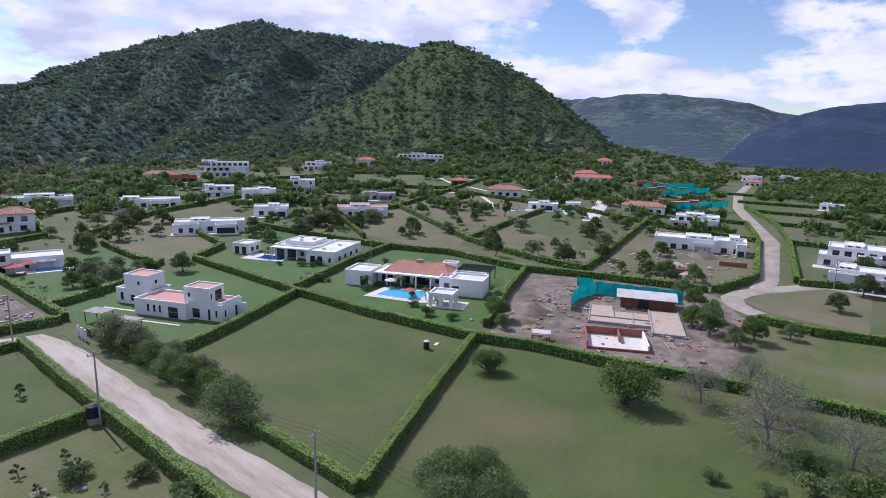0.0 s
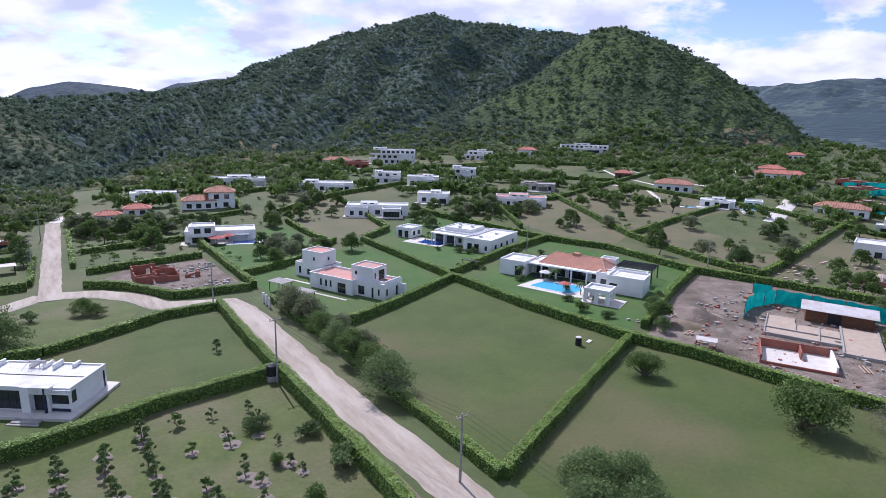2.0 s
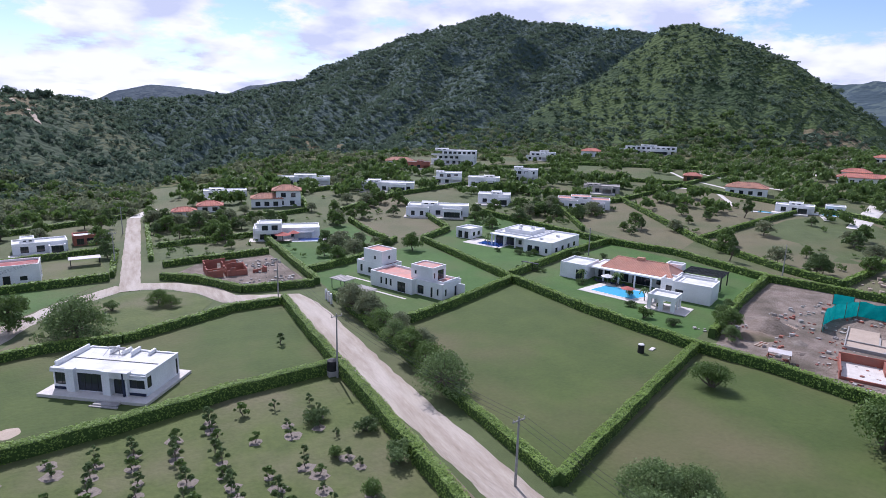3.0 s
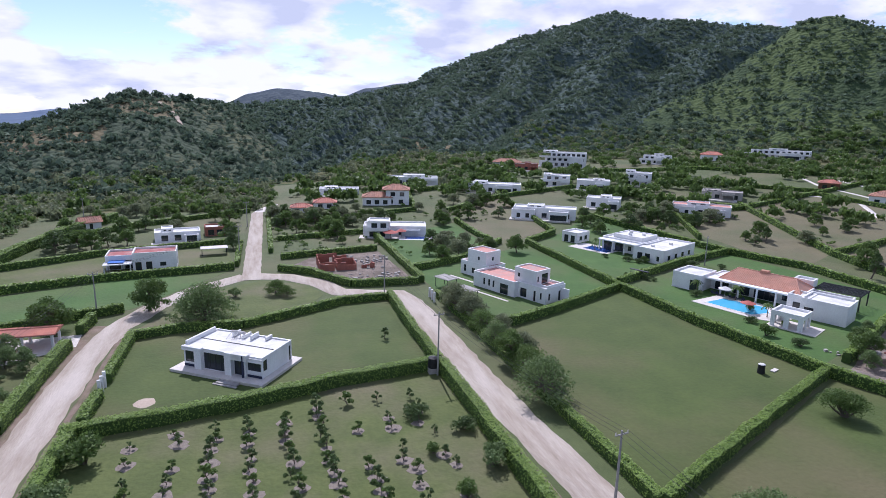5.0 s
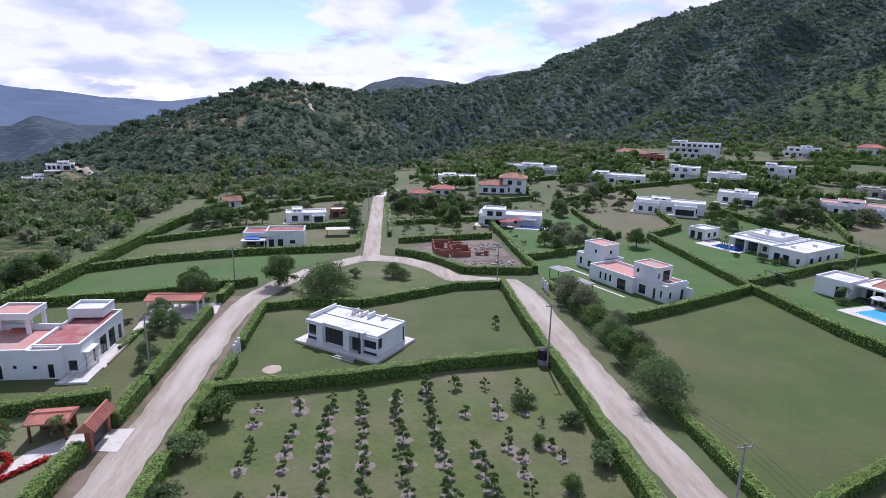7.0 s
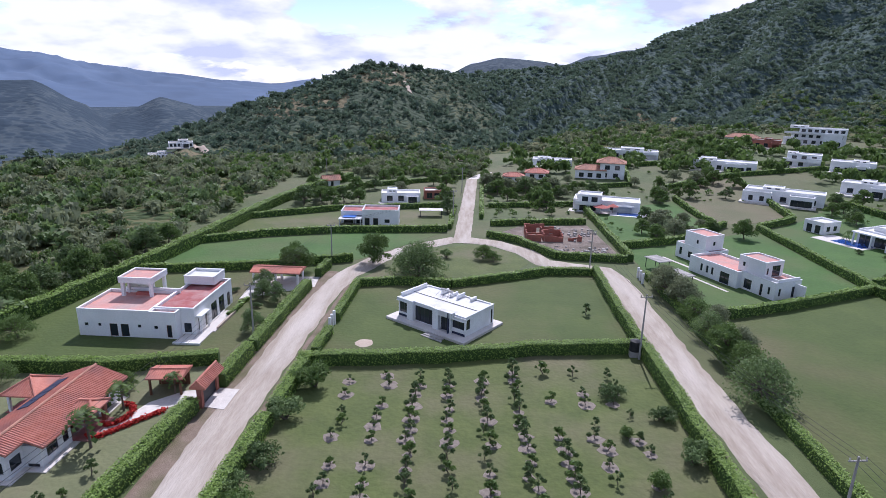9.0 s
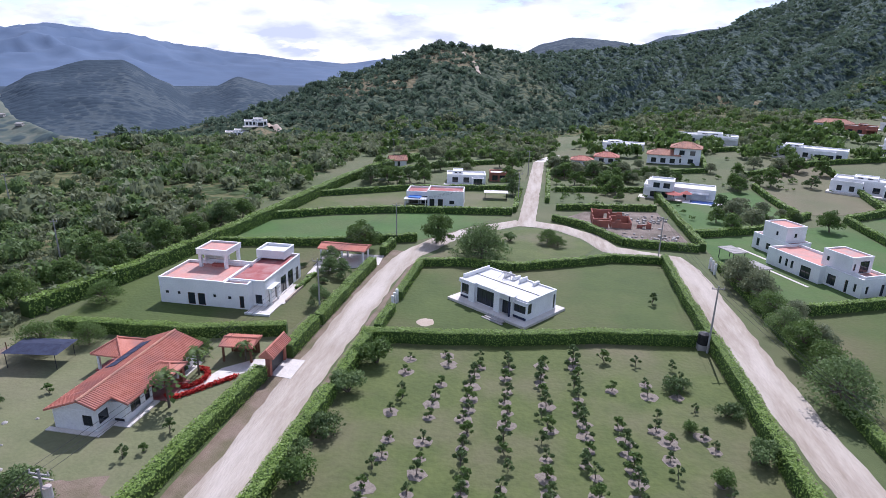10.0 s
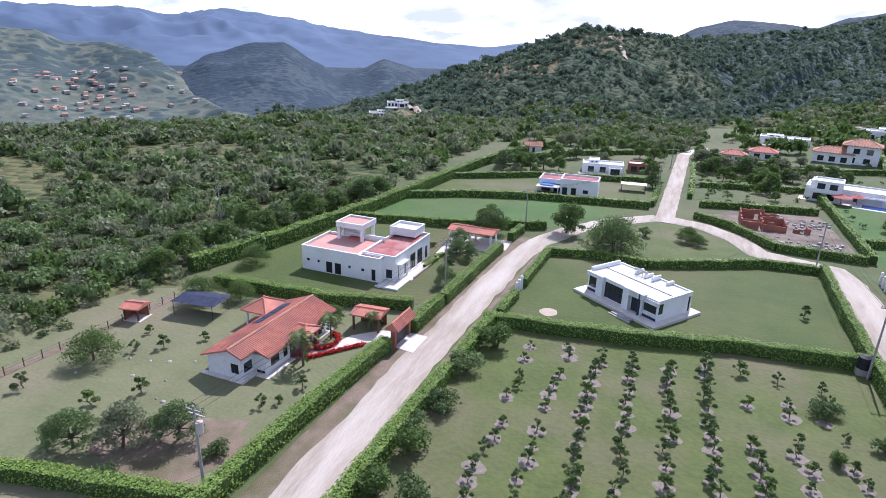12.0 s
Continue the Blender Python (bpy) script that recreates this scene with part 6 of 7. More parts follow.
poles = {"w": [(-36.4, 31.6, 9.5), (-33.9, 83, 9.5), (-31.3, 124, 9), (-6, 170, 9), (-4.5, 215, 9)], "e": [(34.9, 47, 8.5), (25.6, 81.9, 10.5), (26.3, 126.4, 9)]}
for key, ps in poles.items():
    for x, y, h in ps:
        utility_pole(x, y, h, rot=0 if key == "w" else 8, box=(y < 32 and key == "w"))
    for (ax, ay, ah), (bx, by, bh) in zip(ps, ps[1:]):
        for k in (-.8, 0, .8):
            power_line((ax + k, ay, ah - .1), (bx + k, by, bh - .1))
for k in (-.8, 0, .8):
    power_line((-36.4 + k, 31.6, 9.4), (-38.5 + k, -30, 9.4))
    power_line((34.9 + k, 47, 8.4), (38 + k, 0, 9.4))
for x, y in ((-93, 96), (-140, 132), (154, 93), (188, 20), (120, 132), (-60, 235)):
    utility_pole(x, y, 8.5, 1.2, 30)
o = root("water_tank", 25.2, 83.2)
child("stand", Solid().box(-.8, -.8, 0, .8, .8, .9).make("stand", CONCRETE), o)
child("tank", Solid().beam((0, 0, .9), (0, 0, 2.5), .85, 14, .8).make("tank", BLACK), o)
child("lid", Solid().beam((0, 0, 2.5), (0, 0, 2.75), .78, 14, .3).make("lid", BLACK), o)
tagged(o, "black plastic water tank on a concrete stand", "water tank")
o = root("water_barrel", 77.2, 69.5)
child("barrel", Solid().beam((0, 0, 0), (0, 0, 1.5), .6, 12, .55).make("barrel", BLACK), o)
child("lid", Solid().beam((0, 0, 1.5), (0, 0, 1.62), .57, 12, .45).make("lid", SLAB), o)
tagged(o, "black barrel with a pale lid on the lawn", "barrel")
o = root("pale_slab", 79.5, 69.0, rot=20)
child("top", Solid().box(0, 0, 0, 1.6, .7, .18).make("top", PAVING), o)
tagged(o, "pale flat slab lying on the lawn", "slab")
tagged(heap(-16.5, 83.5, 1.9, .12, SAND, "flat patch of pale sand on the lawn"), category="patch")
# flower beds by the tiled house
def flower_edge(line, label, height=.5):
    """A dense low border of red-leaved shrubs along a line."""
    t = []
    for (ax, ay), (bx, by) in zip(line, line[1:]):
        n = int(150 * math.hypot(bx - ax, by - ay))
        u = rng.uniform(0, 1, n)
        t.append(np.stack([ax + (bx - ax) * u + rng.normal(0, .16, n), ay + (by - ay) * u + rng.normal(0, .16, n), rng.uniform(.05, height, n)], 1))
    t = np.concatenate(t)
    tagged(new("flower_bed", leaves_mesh("flower_bed", leaf_tris(t, np.tile([0, 0, 1.0], (len(t), 1)), .22, rng), FLOWER)), label, "flower bed")


flower_edge([(-42.3 + 1.5 * math.cos(a), 60.4 + 2.3 * math.sin(a)) for a in [radians(-110 + 22 * i) for i in range(11)]], "curved border of red flowering shrubs round a lawn", .6)
flower_edge([(-43.2, 55.8), (-42.2, 55.6), (-41.2, 56.6), (-39.8, 58.6), (-38.2, 60.6), (-37.2, 61.9)], "low wall-like row of red flowering shrubs by the drive")
sheet("garden_path", [(-42.6, 56.6), (-41.4, 57.6), (-38.6, 61.4), (-36.6, 63.2), (-33.0, 63.4), (-33.0, 67.6), (-37, 66.8), (-40.2, 63.6), (-41.2, 60), (-42.6, 58)], PAVING, z=.055, label="pale paved path and drive inside the gate", cat="path")
sheet("driveway", [(-33.0, 63.2), (-30.2, 62.8), (-30.2, 67.8), (-33.0, 67.8)], PAVING, z=.09, label="pale paved apron outside the gate", cat="driveway")
strip("verge", [(-73.4, 34), (-72.9, 44), (-72.2, 52), (-71.9, 63)], 1.5, EARTH, z=.06, label="bare pale earth strip along a wire fence", cat="verge")
fn = root("wire_fence", -71.6, 49)
for k in range(13):
    child("post", Solid().box(-1.2 + .1 * k, -14.6 + 2.3 * k, 0, -1.1 + .1 * k, -14.5 + 2.3 * k, 1.3).make("post", WOOD), fn)
for z in (.4, .8, 1.2):
    child("wire", Solid().beam((-1.15, -14.6, z), (.05, 13, z), .012, 4).make("wire", WIRE), fn)
tagged(fn, "wire fence on thin wooden posts along the garden", "fence")
for y in (93, 95.6, 98.4):
    hedge([(-41.6, y - 1.2), (-41.2, y + 1.2)], .8, .7, 40, "low clipped border hedge by the house wall")

for i in range(9):
    rk = heap(-57.5 + 3.1 * math.cos(i * 2.2) * (1 + i * .25), 44 + 2.2 * math.sin(i * 1.7) * (1 + i * .2), rng.uniform(.18, .4), rng.uniform(.12, .3), CONCRETE, "small pale stone lying on the lawn")
    tagged(rk, category="stone")
# ---- hill-top house and far settlement ----
for d, b, w, h in ((374, -27.0, 13, 3.2), (368, -28.7, 13, 2.8)):
    x, y = d * math.sin(radians(b)), d * math.cos(radians(b))
    villa(x, y, w, 9, h, -b, CONCRETE, 1, None, WHITE, "long low house on the shoulder of the hill", 6)
rs = random.Random(3)
for i in range(70):
    b, d = rs.gauss(-52.8, 3.6), rs.gauss(770, 52)
    x, y = d * math.sin(radians(b)), d * math.cos(radians(b))
    o = root("town_house", x, y, land(x, y) - .3, rs.uniform(0, 90))
    w = rs.uniform(3.5, 6.5)
    child("wall", Solid().box(-w / 2, -3, 0, w / 2, 3, 2.8).make("wall", rs.choice([PAVING, SAND, CONCRETE, CONCRETE])), o)
    child("roof", mesh_of("roof", [(-w / 2 - .3, -3.3, 2.8), (w / 2 + .3, -3.3, 2.8), (w / 2 + .3, 3.3, 2.8), (-w / 2 - .3, 3.3, 2.8), (-w / 2, 0, 3.8), (w / 2, 0, 3.8)], [(0, 1, 5, 4), (2, 3, 4, 5), (1, 2, 5), (3, 0, 4)], [rs.choice([TILE_OLD, TILE_OLD, CONCRETE])]), o)
    tagged(o, "small far house on the opposite slope", "house", "houses of the far settlement")

# ---- trees and shrubs ----
OAK = [make_tree(7.5, 4.6, 5200, .28, 11 + i, LEAF_DARK if i == 2 else LEAF, lumps=22) for i in range(3)]
OLIVE = [make_tree(6.5, 4.2, 4200, .24, 31 + i, LEAF_GREY if i else LEAF_PALE, lumps=19) for i in range(2)]
FLATTOP = [make_tree(7.0, 6.2, 5200, .24, 41 + i, LEAF_PALE if i == 0 else LEAF, lumps=26, flat=.5, low=.3) for i in range(2)]
FAR_TREE = [make_tree(7.0, 4.4, 1300, .46, 51 + i, (LEAF_DARK, LEAF, LEAF_GREY, LEAF)[i], lumps=18, flat=.7, low=.3) for i in range(4)]
AIRY = [make_tree(6.6, 5.2, 4200, .21, 21 + i, LEAF_PALE if i == 0 else LEAF, lumps=32, flat=.62, low=.32, drop=.66) for i in range(2)]
NARROW = make_tree(9.0, 2.6, 1500, .4, 61, LEAF_DARK, lumps=9, flat=1.5, low=.25)
BARE_TREE = make_tree(9.5, 6.2, 2600, .17, 71, LEAF_GREY, BARE, lumps=13, low=.28, bare=True)
SHRUB = [make_bush(1.6, 2.2, 1500, .2, 81 + i, (LEAF, LEAF_DARK, LEAF_PALE)[i]) for i in range(3)]
BIG_SHRUB = make_bush(4.2, 6.6, 7500, .27, 99, LEAF, lumps=16)
SAPLING = [make_tree(2.2, 1.0, 420, .2, 91 + i, (LEAF_DARK, LEAF, LEAF_DARK)[i], lumps=6, low=.22) for i in range(3)]
PALM = make_palm(4.0, 5)
WILLOW = make_tree(7.2, 6.6, 9500, .23, 47, LEAF_PALE, lumps=36, flat=.58, low=.2, drop=.68)
PROTOS = AIRY + OAK + OLIVE + FLATTOP + FAR_TREE + [NARROW, BARE_TREE] + SHRUB + SAPLING + [PALM, BIG_SHRUB, WILLOW]


def trees(protos, spots, label, cat="tree", group="", tall=1.0):
    for i, (x, y, s) in enumerate(spots):
        tagged(plant(protos[i % len(protos)], x, y, s, tall=tall), label, cat, group)


# roadside trees along the eastern road and round the big lawn
trees([AIRY[0], AIRY[1], OAK[1]], [(38.6, 70.2, 1.15), (39.4, 79.5, .8), (38.6, 83, .85), (38.6, 90.5, .8), (39.2, 97.5, .8)], "leafy roadside tree beside the hedge and road")
trees([OLIVE[1]], [(39.6, 104, 1.0), (41.5, 94, .75), (38.6, 109, 1.05), (38.4, 114.5, .9), (42, 84.5, .8), (41.5, 74.5, .7)], "thin grey-green tree beside the road")
trees([WILLOW], [(46, 37.5, .8), (42.5, 34.5, .75), (50.5, 36, .65), (47, 31.5, .7)], "feathery pale green tree in the grass plot")
trees([BIG_SHRUB], [(77, 54.5, .62), (82, 33, 1.0)], "dense round dark shrub in the grass plot", "bush")
trees([BARE_TREE], [(82, 13, 1.15), (92, 14, .95), (90, 24, .8), (101, 20, .8), (84, 4, .9)], "nearly leafless grey tree over dry grass")
trees([OAK[1], OLIVE[0]], [(101, 70, .75), (97, 66, .55), (104, 74, .6), (112, 78, .5), (124, 33, .85), (120, 27, .7), (128, 38, .7), (134, 36, .8), (142, 42, .75), (150, 48, .8), (126, 25, .8), (133, 20, .6), (160, 56, 1.0), (167, 50, .9)], "tree at the edge of the building site")
trees([OAK[0], OAK[2]], [(73.5, 158, .85), (68, 164, .5)], "dark spreading tree on the lawn")
trees([OAK[2]], [(160, 88, 1.0), (205, 16, 1.1), (189, 7, 1.0), (184, 13, .9), (163, 15, .7)], "broad tree in a dry field")
trees([NARROW], [(155, 110, .8), (166, 118, .5), (214, 148, .9), (160, 150, .6)], "tall narrow dark tree")
trees([SHRUB[0], SHRUB[1]], [(92, 83, 1.0), (94, 77, .8), (101, 96, .7), (95, 90, .7), (100, 86, .6), (97, 108, .8), (113, 110, .7), (116, 132, .9), (105, 139, .8), (122, 128, .7)], "garden shrub beside the villa", "bush")
trees([PALM], [(99, 110.5, .7), (101, 91.5, .7), (103.5, 103, .8), (-41.5, 54, 1.1), (-42.2, 61.5, .9), (102, 160, .7), (99, 156, .6), (-38, 66, .7)], "small garden palm tree", "palm", "garden palms")
trees([SHRUB[2], SHRUB[0]], [(74, 6, 1.3), (77, 2, 1.4), (70, 10, .9), (79, 8, 1.1), (69, 16, .7), (68, 3, 1.2)], "loose shrub under the bare trees", "bush")
sheet("grass_patch", [(70, 8), (66, 17), (73, 24), (84, 26), (92, 18), (90, 4), (76, 0)], LAWN, z=.05, label="short grass patch under a bare tree", cat="patch", jag=1.6, cell=1.0)
o = root("garden_trellis", 92, 127, rot=-65)
for i in range(4):
    child("post", Solid().box(i * 1.6, 0, 0, i * 1.6 + .1, .1, 2.0).make("post", DARK), o)
child("top_rail", Solid().box(-.1, -.4, 2.0, 5.0, .5, 2.1).make("top_rail", DARK), o)
tagged(o, "dark garden trellis on thin posts on the lawn", "trellis")
trees([SHRUB[1]], [(92.5, 126, .55), (94, 123, .6), (91.5, 128, .4), (95, 121.5, .5), (101, 141, .8), (103, 139, .7), (110, 136, .5), (97, 147, .6)], "dark garden shrub on the lawn", "bush")
trees([OAK[0], OAK[1], OAK[2]], [(-80, 84, .9), (-78, 91, 1.0), (-79, 99, .9), (-77, 107, 1.0), (-76, 116, .85), (-75.5, 125, .95), (-74, 134, .8), (-84, 95, 1.0), (-82, 112, .9), (-83, 76, .9), (-81, 68, .8)], "dark leafy tree behind the estate's outer hedge")
# island and the western road
trees([WILLOW], [(-11, 116.6, 1.15)], "broad feathery pale green tree at the lawn's corner")
trees([OAK[1]], [(-22.3, 125, 1.05), (-36, 114.5, 1.05)], "dark round tree beside the road")
trees([FLATTOP[1]], [(2.5, 131, .55), (5, 129, .4)], "low spreading tree on the grass island")
trees([SHRUB[2]], [(-6, 131, .9), (4, 134, .7)], "low shrub on the grass island", "bush")
trees([SAPLING[0]], [(20.6, 99.1, 1.1)], "small thin tree on the lawn")
trees([SHRUB[0], SHRUB[2], SHRUB[1]], [(-20.5, 69.5, 1.55), (-22, 61.5, 1.25), (-22.5, 53, 1.2), (-21.5, 44.5, 1.3), (-23.2, 48, 1.0), (-18, 38, 1.4), (-22, 38, 1.3), (-14, 35, 1.2), (19.2, 70.2, .95), (18.8, 61, .65), (25, 57, 1.1), (24, 65.5, .9), (20, 52, .9)], "round shrub at the orchard's edge", "bush")
trees([OLIVE[0], SHRUB[1]], [(-35, 86, .65), (-38.2, 96, .55), (-39, 101, .6), (-36.5, 91, .55), (-40, 104.5, .7), (-45, 103.5, .5), (-36, 99.5, .6), (-41, 112.5, .4)], "garden tree beside the driveway")
trees([AIRY[1]], [(-66.4, 43.8, .8), (-70, 80, .72), (-67, 63.5, .75), (-62, 66, .6)], "flat-crowned garden tree with a round shadow")
trees([OLIVE[0], SHRUB[1], OLIVE[1]], [(-44.5, 36.5, .8), (-39.5, 36, .75), (-48.5, 33, .85), (-53, 31, .8), (-46, 29, .8)], "grey-green tree over a dusty patch")
sheet("bare_patch", [(-36.5, 37), (-41, 42), (-47, 39), (-53, 37), (-52, 31), (-41, 29)], EARTH, z=.045, label="bare reddish earth under trees", cat="patch", jag=1.4, cell=1.0)
trees([OAK[0]], [(-44.5, 66.2, .42), (-47.5, 65, .3)], "leafy garden tree beside the shed")
trees(SAPLING, [(-61, 50, 1.0), (-57.5, 54, .8), (-63.5, 47.5, .9), (-55, 41, 1.1), (-58, 37, 1.2), (-40.5, 44.5, .9), (-38.5, 49.5, .9), (-39.2, 46, .7), (-68, 36, 1.2), (-55, 34, .9), (-66, 52, .8)], "young garden tree in a round bed", "young tree")
trees([FAR_TREE[0], FAR_TREE[3], FAR_TREE[1]], [(-55, 184, 1.0), (-50, 188, .95), (-46, 184, 1.0), (-43, 190, .9), (-57, 190, .9), (-38, 190, .8), (-8, 180, .8), (-9, 195, .9), (-11, 203, .8), (-37, 215, .8), (-28, 222, .7), (-16, 228, .8)], "dark tree in the hedged plots")
# orchard rows
for k in range(9):
    for j in range(17):
        y = 35.0 + j * 2.55
        x = -2.1 + (k - 3) * 4.42 - .035 * (y - 60) + rng.normal(0, .25)
        if y > 75 + .13 * x or x > 23 or x < -18 or (k > 5 and rng.uniform() < .4) or (k < 2 and rng.uniform() < .22):
            continue
        yy = y + rng.normal(0, .3)
        s = rng.uniform(.75, 1.2) * (.75 if k < 2 or k > 6 else 1)
        tagged(plant(SAPLING[(k + j) % 3], x, yy, s), "young fruit tree standing in an orchard row", "fruit tree", "orchard trees")
        n, q = 12, rng.uniform(.55, 1.15)
        ring = [(x + q * (1 + .25 * rng.uniform(-1, 1)) * math.cos(2 * math.pi * i / n), yy + q * (1 + .25 * rng.uniform(-1, 1)) * math.sin(2 * math.pi * i / n)) for i in range(n)]
        if rng.uniform() < .85:
            sheet("mulch_ring", ring, MULCH, z=.05, label="round patch of bare grey soil under a tree", cat="soil patch")
# trees among the farther plots
rs = random.Random(8)
PLOTS = [(112, 172, 158, 205, 22), (140, 175, 168, 200, 26), (3, 172, 36, 243, 46), (38, 148, 68, 180, 12), (36, 200, 100, 240, 26), (40, 250, 130, 330, 55), (130, 205, 190, 330, 50), (150, 130, 200, 195, 8), (200, 150, 250, 205, 12), (165, 85, 245, 130, 16), (150, 60, 250, 95, 8), (195, 210, 320, 340, 60), (255, 60, 340, 200, 46), (300, 100, 520, 240, 110), (190, -20, 420, 45, 60), (420, -20, 760, 160, 260), (-70, 195, 0, 260, 26), (20, 250, 60, 300, 24), (300, 250, 480, 360, 60)]
HOUSES = [o for o in scene.collection.objects if o.parent is None and o.name.split('.')[0] in ('house', 'pool_house', 'swimming_pool')]
bpy.context.view_layer.update()
LANE = [(187, 35.5), (257, 50), (308, 69), (367, 91), (459, 115), (550, 131), (660, 150)]


def on_lane(x, y, w=9):
    """Whether a place is on or in front of the far lane."""
    for (ax, ay), (bx, by) in zip(LANE, LANE[1:]):
        if ax <= x < bx:
            mid = ay + (by - ay) * (x - ax) / (bx - ax)
            return abs(y - mid) < w
    return False


FAR = []
for x0, y0, x1, y1, n in PLOTS:
    for _ in range(n):
        x, y = rs.uniform(x0, x1), rs.uniform(y0, y1)
        if any(abs(x - o.matrix_world.translation.x) < 11 and abs(y - o.matrix_world.translation.y) < 11 for o in HOUSES) or (abs(x + 2) < 6 and y < 250) or on_lane(x, y, 14):
            continue
        if math.hypot(x, y) < 262:
            tagged(plant(rs.choice(FAR_TREE), x, y, rs.uniform(.45, 1.0)), "tree among the hedged plots and houses", "tree", "trees among the plots")
        else:
            for _ in range(4):
                q = rs.uniform(1.2, 3.6)
                FAR.append((x + rs.uniform(-6, 6), y + rs.uniform(-6, 6), land(x, y) + .2 * q, q, q * rs.uniform(1.0, 1.5)))


# ---- scrub: uncounted bushes ----
def scatter(name, spots, leaf, per, size, label, seed):
    """Many loose bushes as one body. spots: rows of x, y, z, radius, height."""
    rg = np.random.default_rng(seed)
    spots = np.array(spots)
    n = len(spots)
    tri = []
    for k in range(6):
        lumps = [(rg.normal(0, .38), rg.normal(0, .38), rg.uniform(.3, .75), rg.uniform(.4, .62), .8) for _ in range(5)]
        base = crown_tris(lumps, per, size, rg)
        sel = spots[k::6]
        a = rg.uniform(0, 6.283, len(sel))
        c, s = np.cos(a)[:, None, None], np.sin(a)[:, None, None]
        r, h = sel[:, 3][:, None, None], sel[:, 4][:, None, None]
        x = (base[None, :, :, 0] * c - base[None, :, :, 1] * s) * r + sel[:, 0][:, None, None]
        y = (base[None, :, :, 0] * s + base[None, :, :, 1] * c) * r + sel[:, 1][:, None, None]
        z = base[None, :, :, 2] * h + sel[:, 2][:, None, None]
        tri.append(np.stack([x, y, z], -1).reshape(-1, 3, 3))
    return tagged(new(name, leaves_mesh(name, np.concatenate(tri), leaf)), label, "scrub", kind="stuff")


GARDEN = []
for x0, y0, x1, y1, n in PLOTS:
    for _ in range(int(n * 1.2)):
        x, y = rs.uniform(x0, x1), rs.uniform(y0, y1)
        if math.hypot(x, y) < 300 and not on_lane(x, y) and not (abs(x + 2) < 5 and y < 250):
            q = rs.uniform(.6, 1.5)
            GARDEN.append((x, y, land(x, y) + .1, q, q * rs.uniform(.8, 1.3)))
scatter("garden_shrubs", GARDEN, LEAF, 60, .36, "low garden shrubs among the hedged plots", 78)
for _ in range(900):
    b, d = rs.uniform(60, 91), math.sqrt(rs.uniform(430 ** 2, 960 ** 2))
    x, y = d * math.sin(radians(b)), d * math.cos(radians(b))
    if on_lane(x, y, 14) or noise.noise((x / 60, y / 60, 5)) > .22 or lie(x, y)[1]:
        continue
    q = rs.uniform(1.8, 4.6)
    FAR.append((x, y, land(x, y) + .1 * q, q, q * rs.uniform(.9, 1.3)))
scatter("far_trees", FAR, LEAF, 85, .42, "trees among the far hedged plots", 77)
rs = random.Random(21)
wood = [[], [], [], []]
while sum(map(len, wood)) < 6000:
    x, y = rs.uniform(-380, -76), rs.uniform(-140, 330)
    d, b = math.hypot(x, y), math.degrees(math.atan2(x, y))
    edge = -75 + max(0, y - 90) * .06 if y < 190 else -68 + (y - 190) * .5
    if y < 84:
        edge = -76 - (84 - y) * .05
    if x > edge or d > 330 or b < -88 or lie(x, y)[1]:
        continue
    open_ = noise.noise((x / 46, y / 24, 0))
    if open_ > .12 and x < edge - 12 and rs.random() < .9:
        continue
    s = rs.uniform(.8, 2.4) * (1.7 if rs.random() < .16 else 1)
    wood[rs.choice((0, 1, 2, 2, 2, 2, 3, 3))].append((x, y, land(x, y) - .2, s, s * rs.uniform(.9, 1.4)))
# wooded feet of the hills
while sum(map(len, wood)) < 8800:
    b = rs.uniform(-28, 66)
    d = rs.uniform(250, 340) if b < 6 else rs.uniform(300, 430) if b < 24 else rs.uniform(400, 560)
    x, y = d * math.sin(radians(b)), d * math.cos(radians(b))
    if any(abs(x - o.matrix_world.translation.x) < 16 and abs(y - o.matrix_world.translation.y) < 12 for o in HOUSES) or noise.noise((x / 40, y / 40, 3)) > .25 or (-30.5 < b < -25 and d > 318):
        continue
    s = rs.uniform(1.2, 3.2)
    wood[rs.choice((1, 1, 2, 2))].append((x, y, land(x, y) - .3, s, s * rs.uniform(.9, 1.4)))
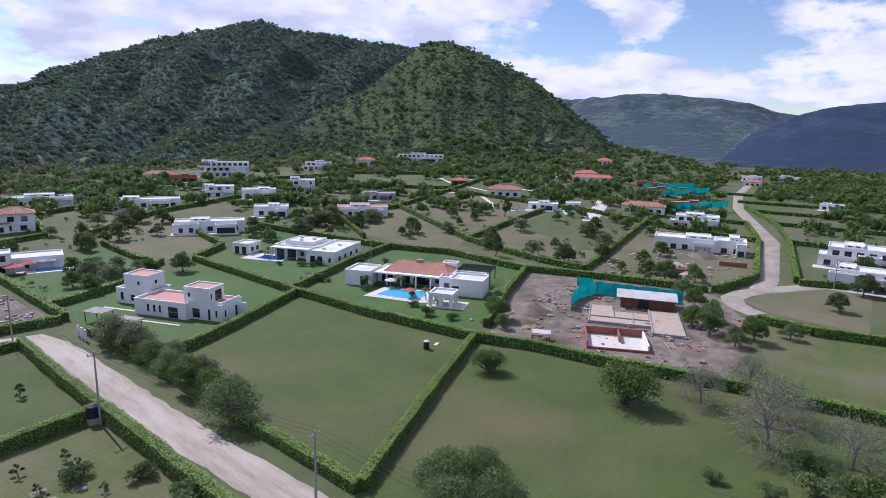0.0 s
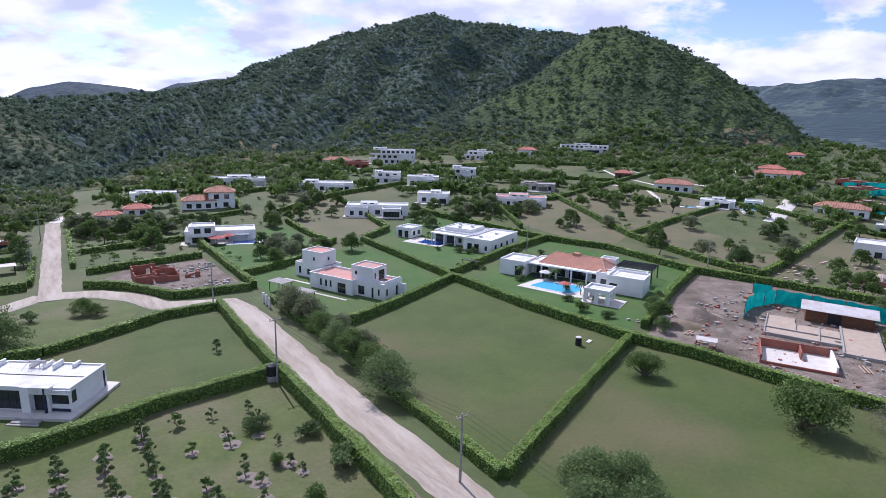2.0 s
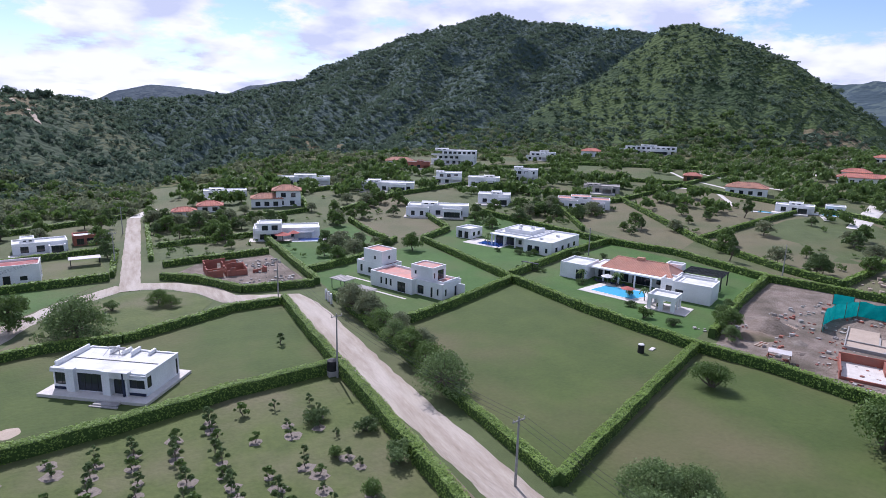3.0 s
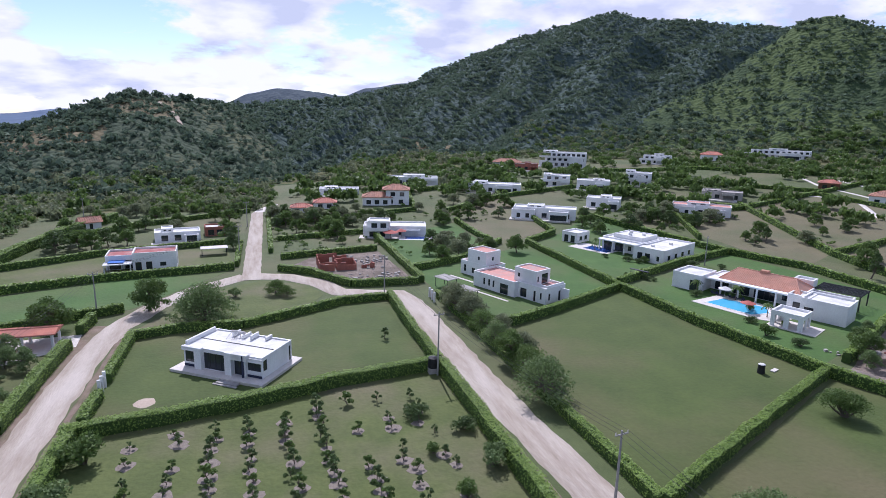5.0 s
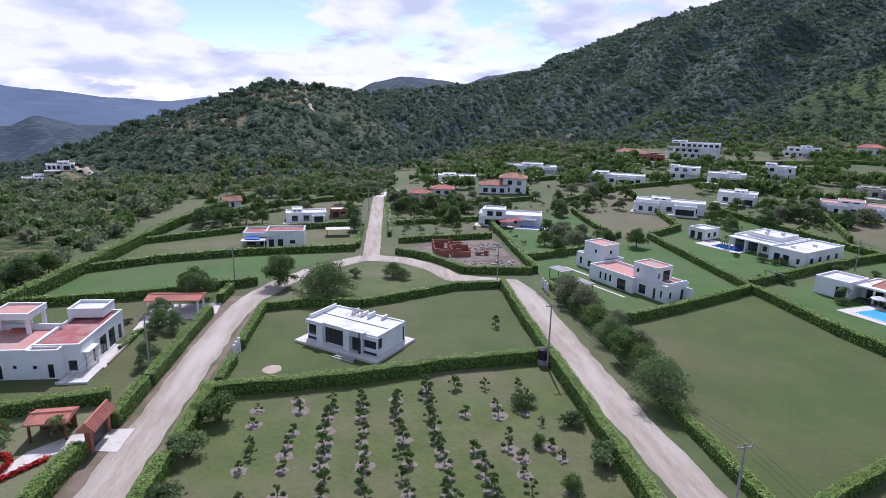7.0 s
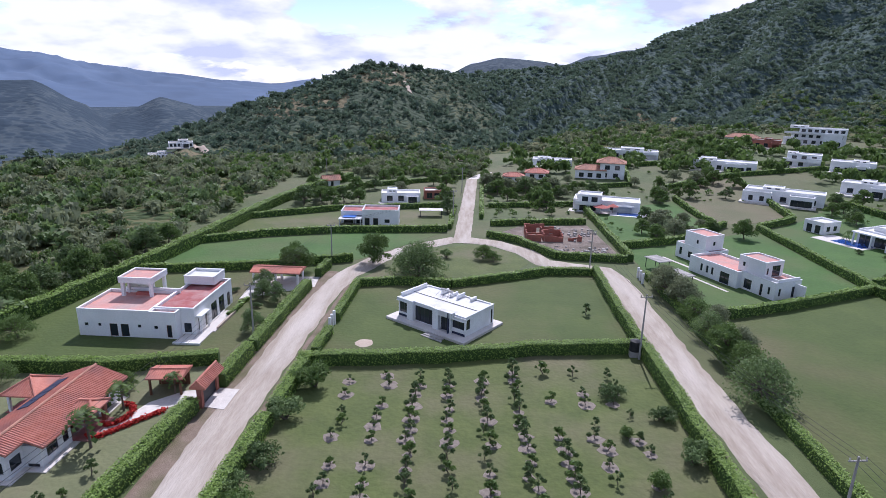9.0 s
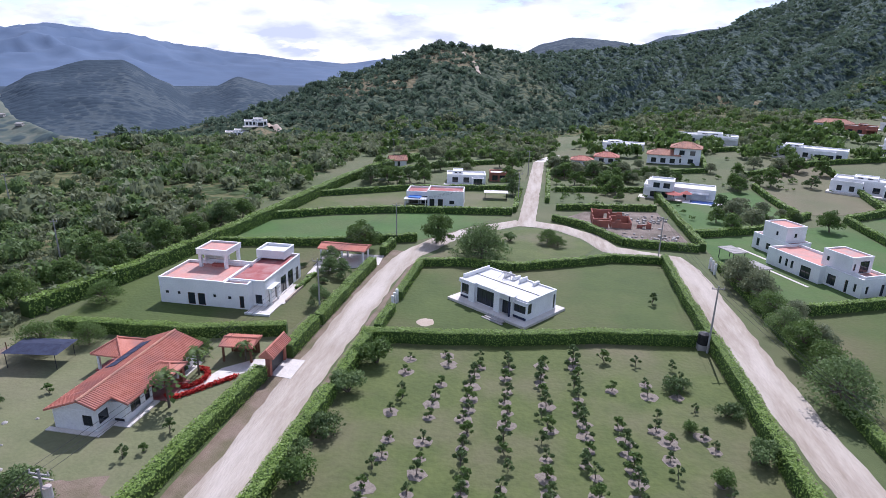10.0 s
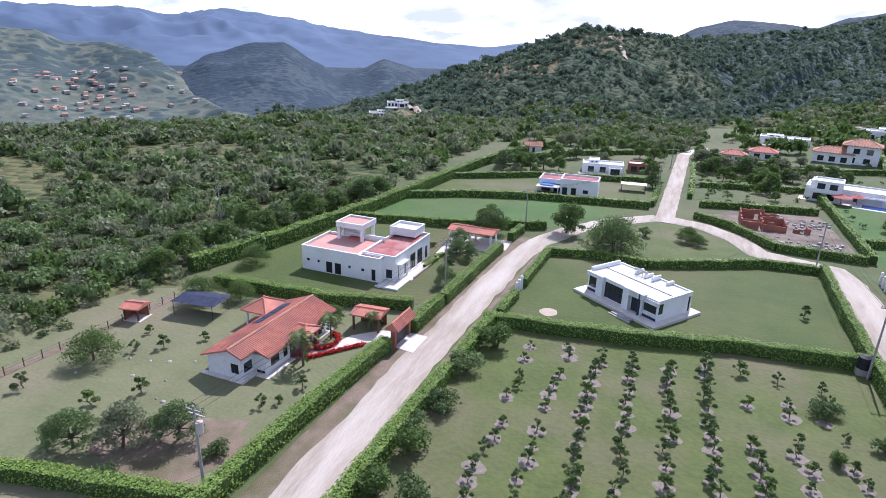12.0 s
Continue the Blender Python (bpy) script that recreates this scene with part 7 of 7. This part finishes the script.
for spots, leaf in zip(wood, (LEAF_DARK, LEAF, LEAF_GREY, LEAF_PALE)):
    close = [q for q in spots if math.hypot(q[0], q[1]) < 155]
    wide = [q for q in spots if math.hypot(q[0], q[1]) >= 155]
    scatter("scrub_wood", close, leaf, 190, .22, "dense dry scrub wood of low trees and thorny bushes", 5 + len(spots))
    scatter("scrub_wood", wide, leaf, 72, .38, "dense dry scrub wood of low trees and thorny bushes", 6 + len(spots))
hill = [[], []]
while sum(map(len, hill)) < 32000:
    b, d = rs.uniform(-40, 70), math.sqrt(rs.uniform(240 ** 2, 1000 ** 2))
    x, y = d * math.sin(radians(b)), d * math.cos(radians(b))
    z, k = surface(x, y)
    if k not in (1, 7, 8) or (-30.5 < b < -25 and 325 < d < 388) or (k == 7 and rs.random() < .5) or noise.noise((x / 70, y / 70, 6)) > .3 and rs.random() < .4:
        continue
    s = rs.uniform(.9, 3.1) if rs.random() < .9 else rs.uniform(3, 4.4)
    hill[0].append((x, y, z - .5, s, s * rs.uniform(.8, 1.1)))
for i in range(70):
    b = rs.uniform(-27, -4)
    d = interp(HILL, b, 2) - rs.uniform(-2, 14)
    x, y = d * math.sin(radians(b)), d * math.cos(radians(b))
    s = rs.uniform(1.6, 3.6)
    hill[1].append((x, y, land(x, y) - .4, s, s * rs.uniform(1.1, 1.6)))
for b0, d0, b1, d1 in ((59.2, 640, 57.0, 520), (60.6, 650, 58.6, 530), (62.2, 640, 60.4, 545), (63.6, 640, 62.2, 560), (56.2, 560, 53.2, 506), (53.0, 505, 58.0, 512), (58.0, 516, 64.5, 566), (57.5, 566, 62.5, 606), (52.5, 540, 55.4, 556)):
    for i in range(46):
        u = i / 45
        b, d = b0 + (b1 - b0) * u, d0 + (d1 - d0) * u
        x, y = d * math.sin(radians(b)), d * math.cos(radians(b))
        hill[1].append((x, y, land(x, y) - .2, 1.5, 1.9))
scatter("crest_trees", hill[1], LEAF_HILL, 110, .3, "dark trees along the hill crest and hedgerows on the terraces", 10)
scatter("mountain_bushes", hill[0], LEAF_HILL, 17, .66, "scattered dark bushes over the mountain slopes", 9)

for p in PROTOS:
    for o in (*p.children_recursive, p):
        bpy.data.objects.remove(o)
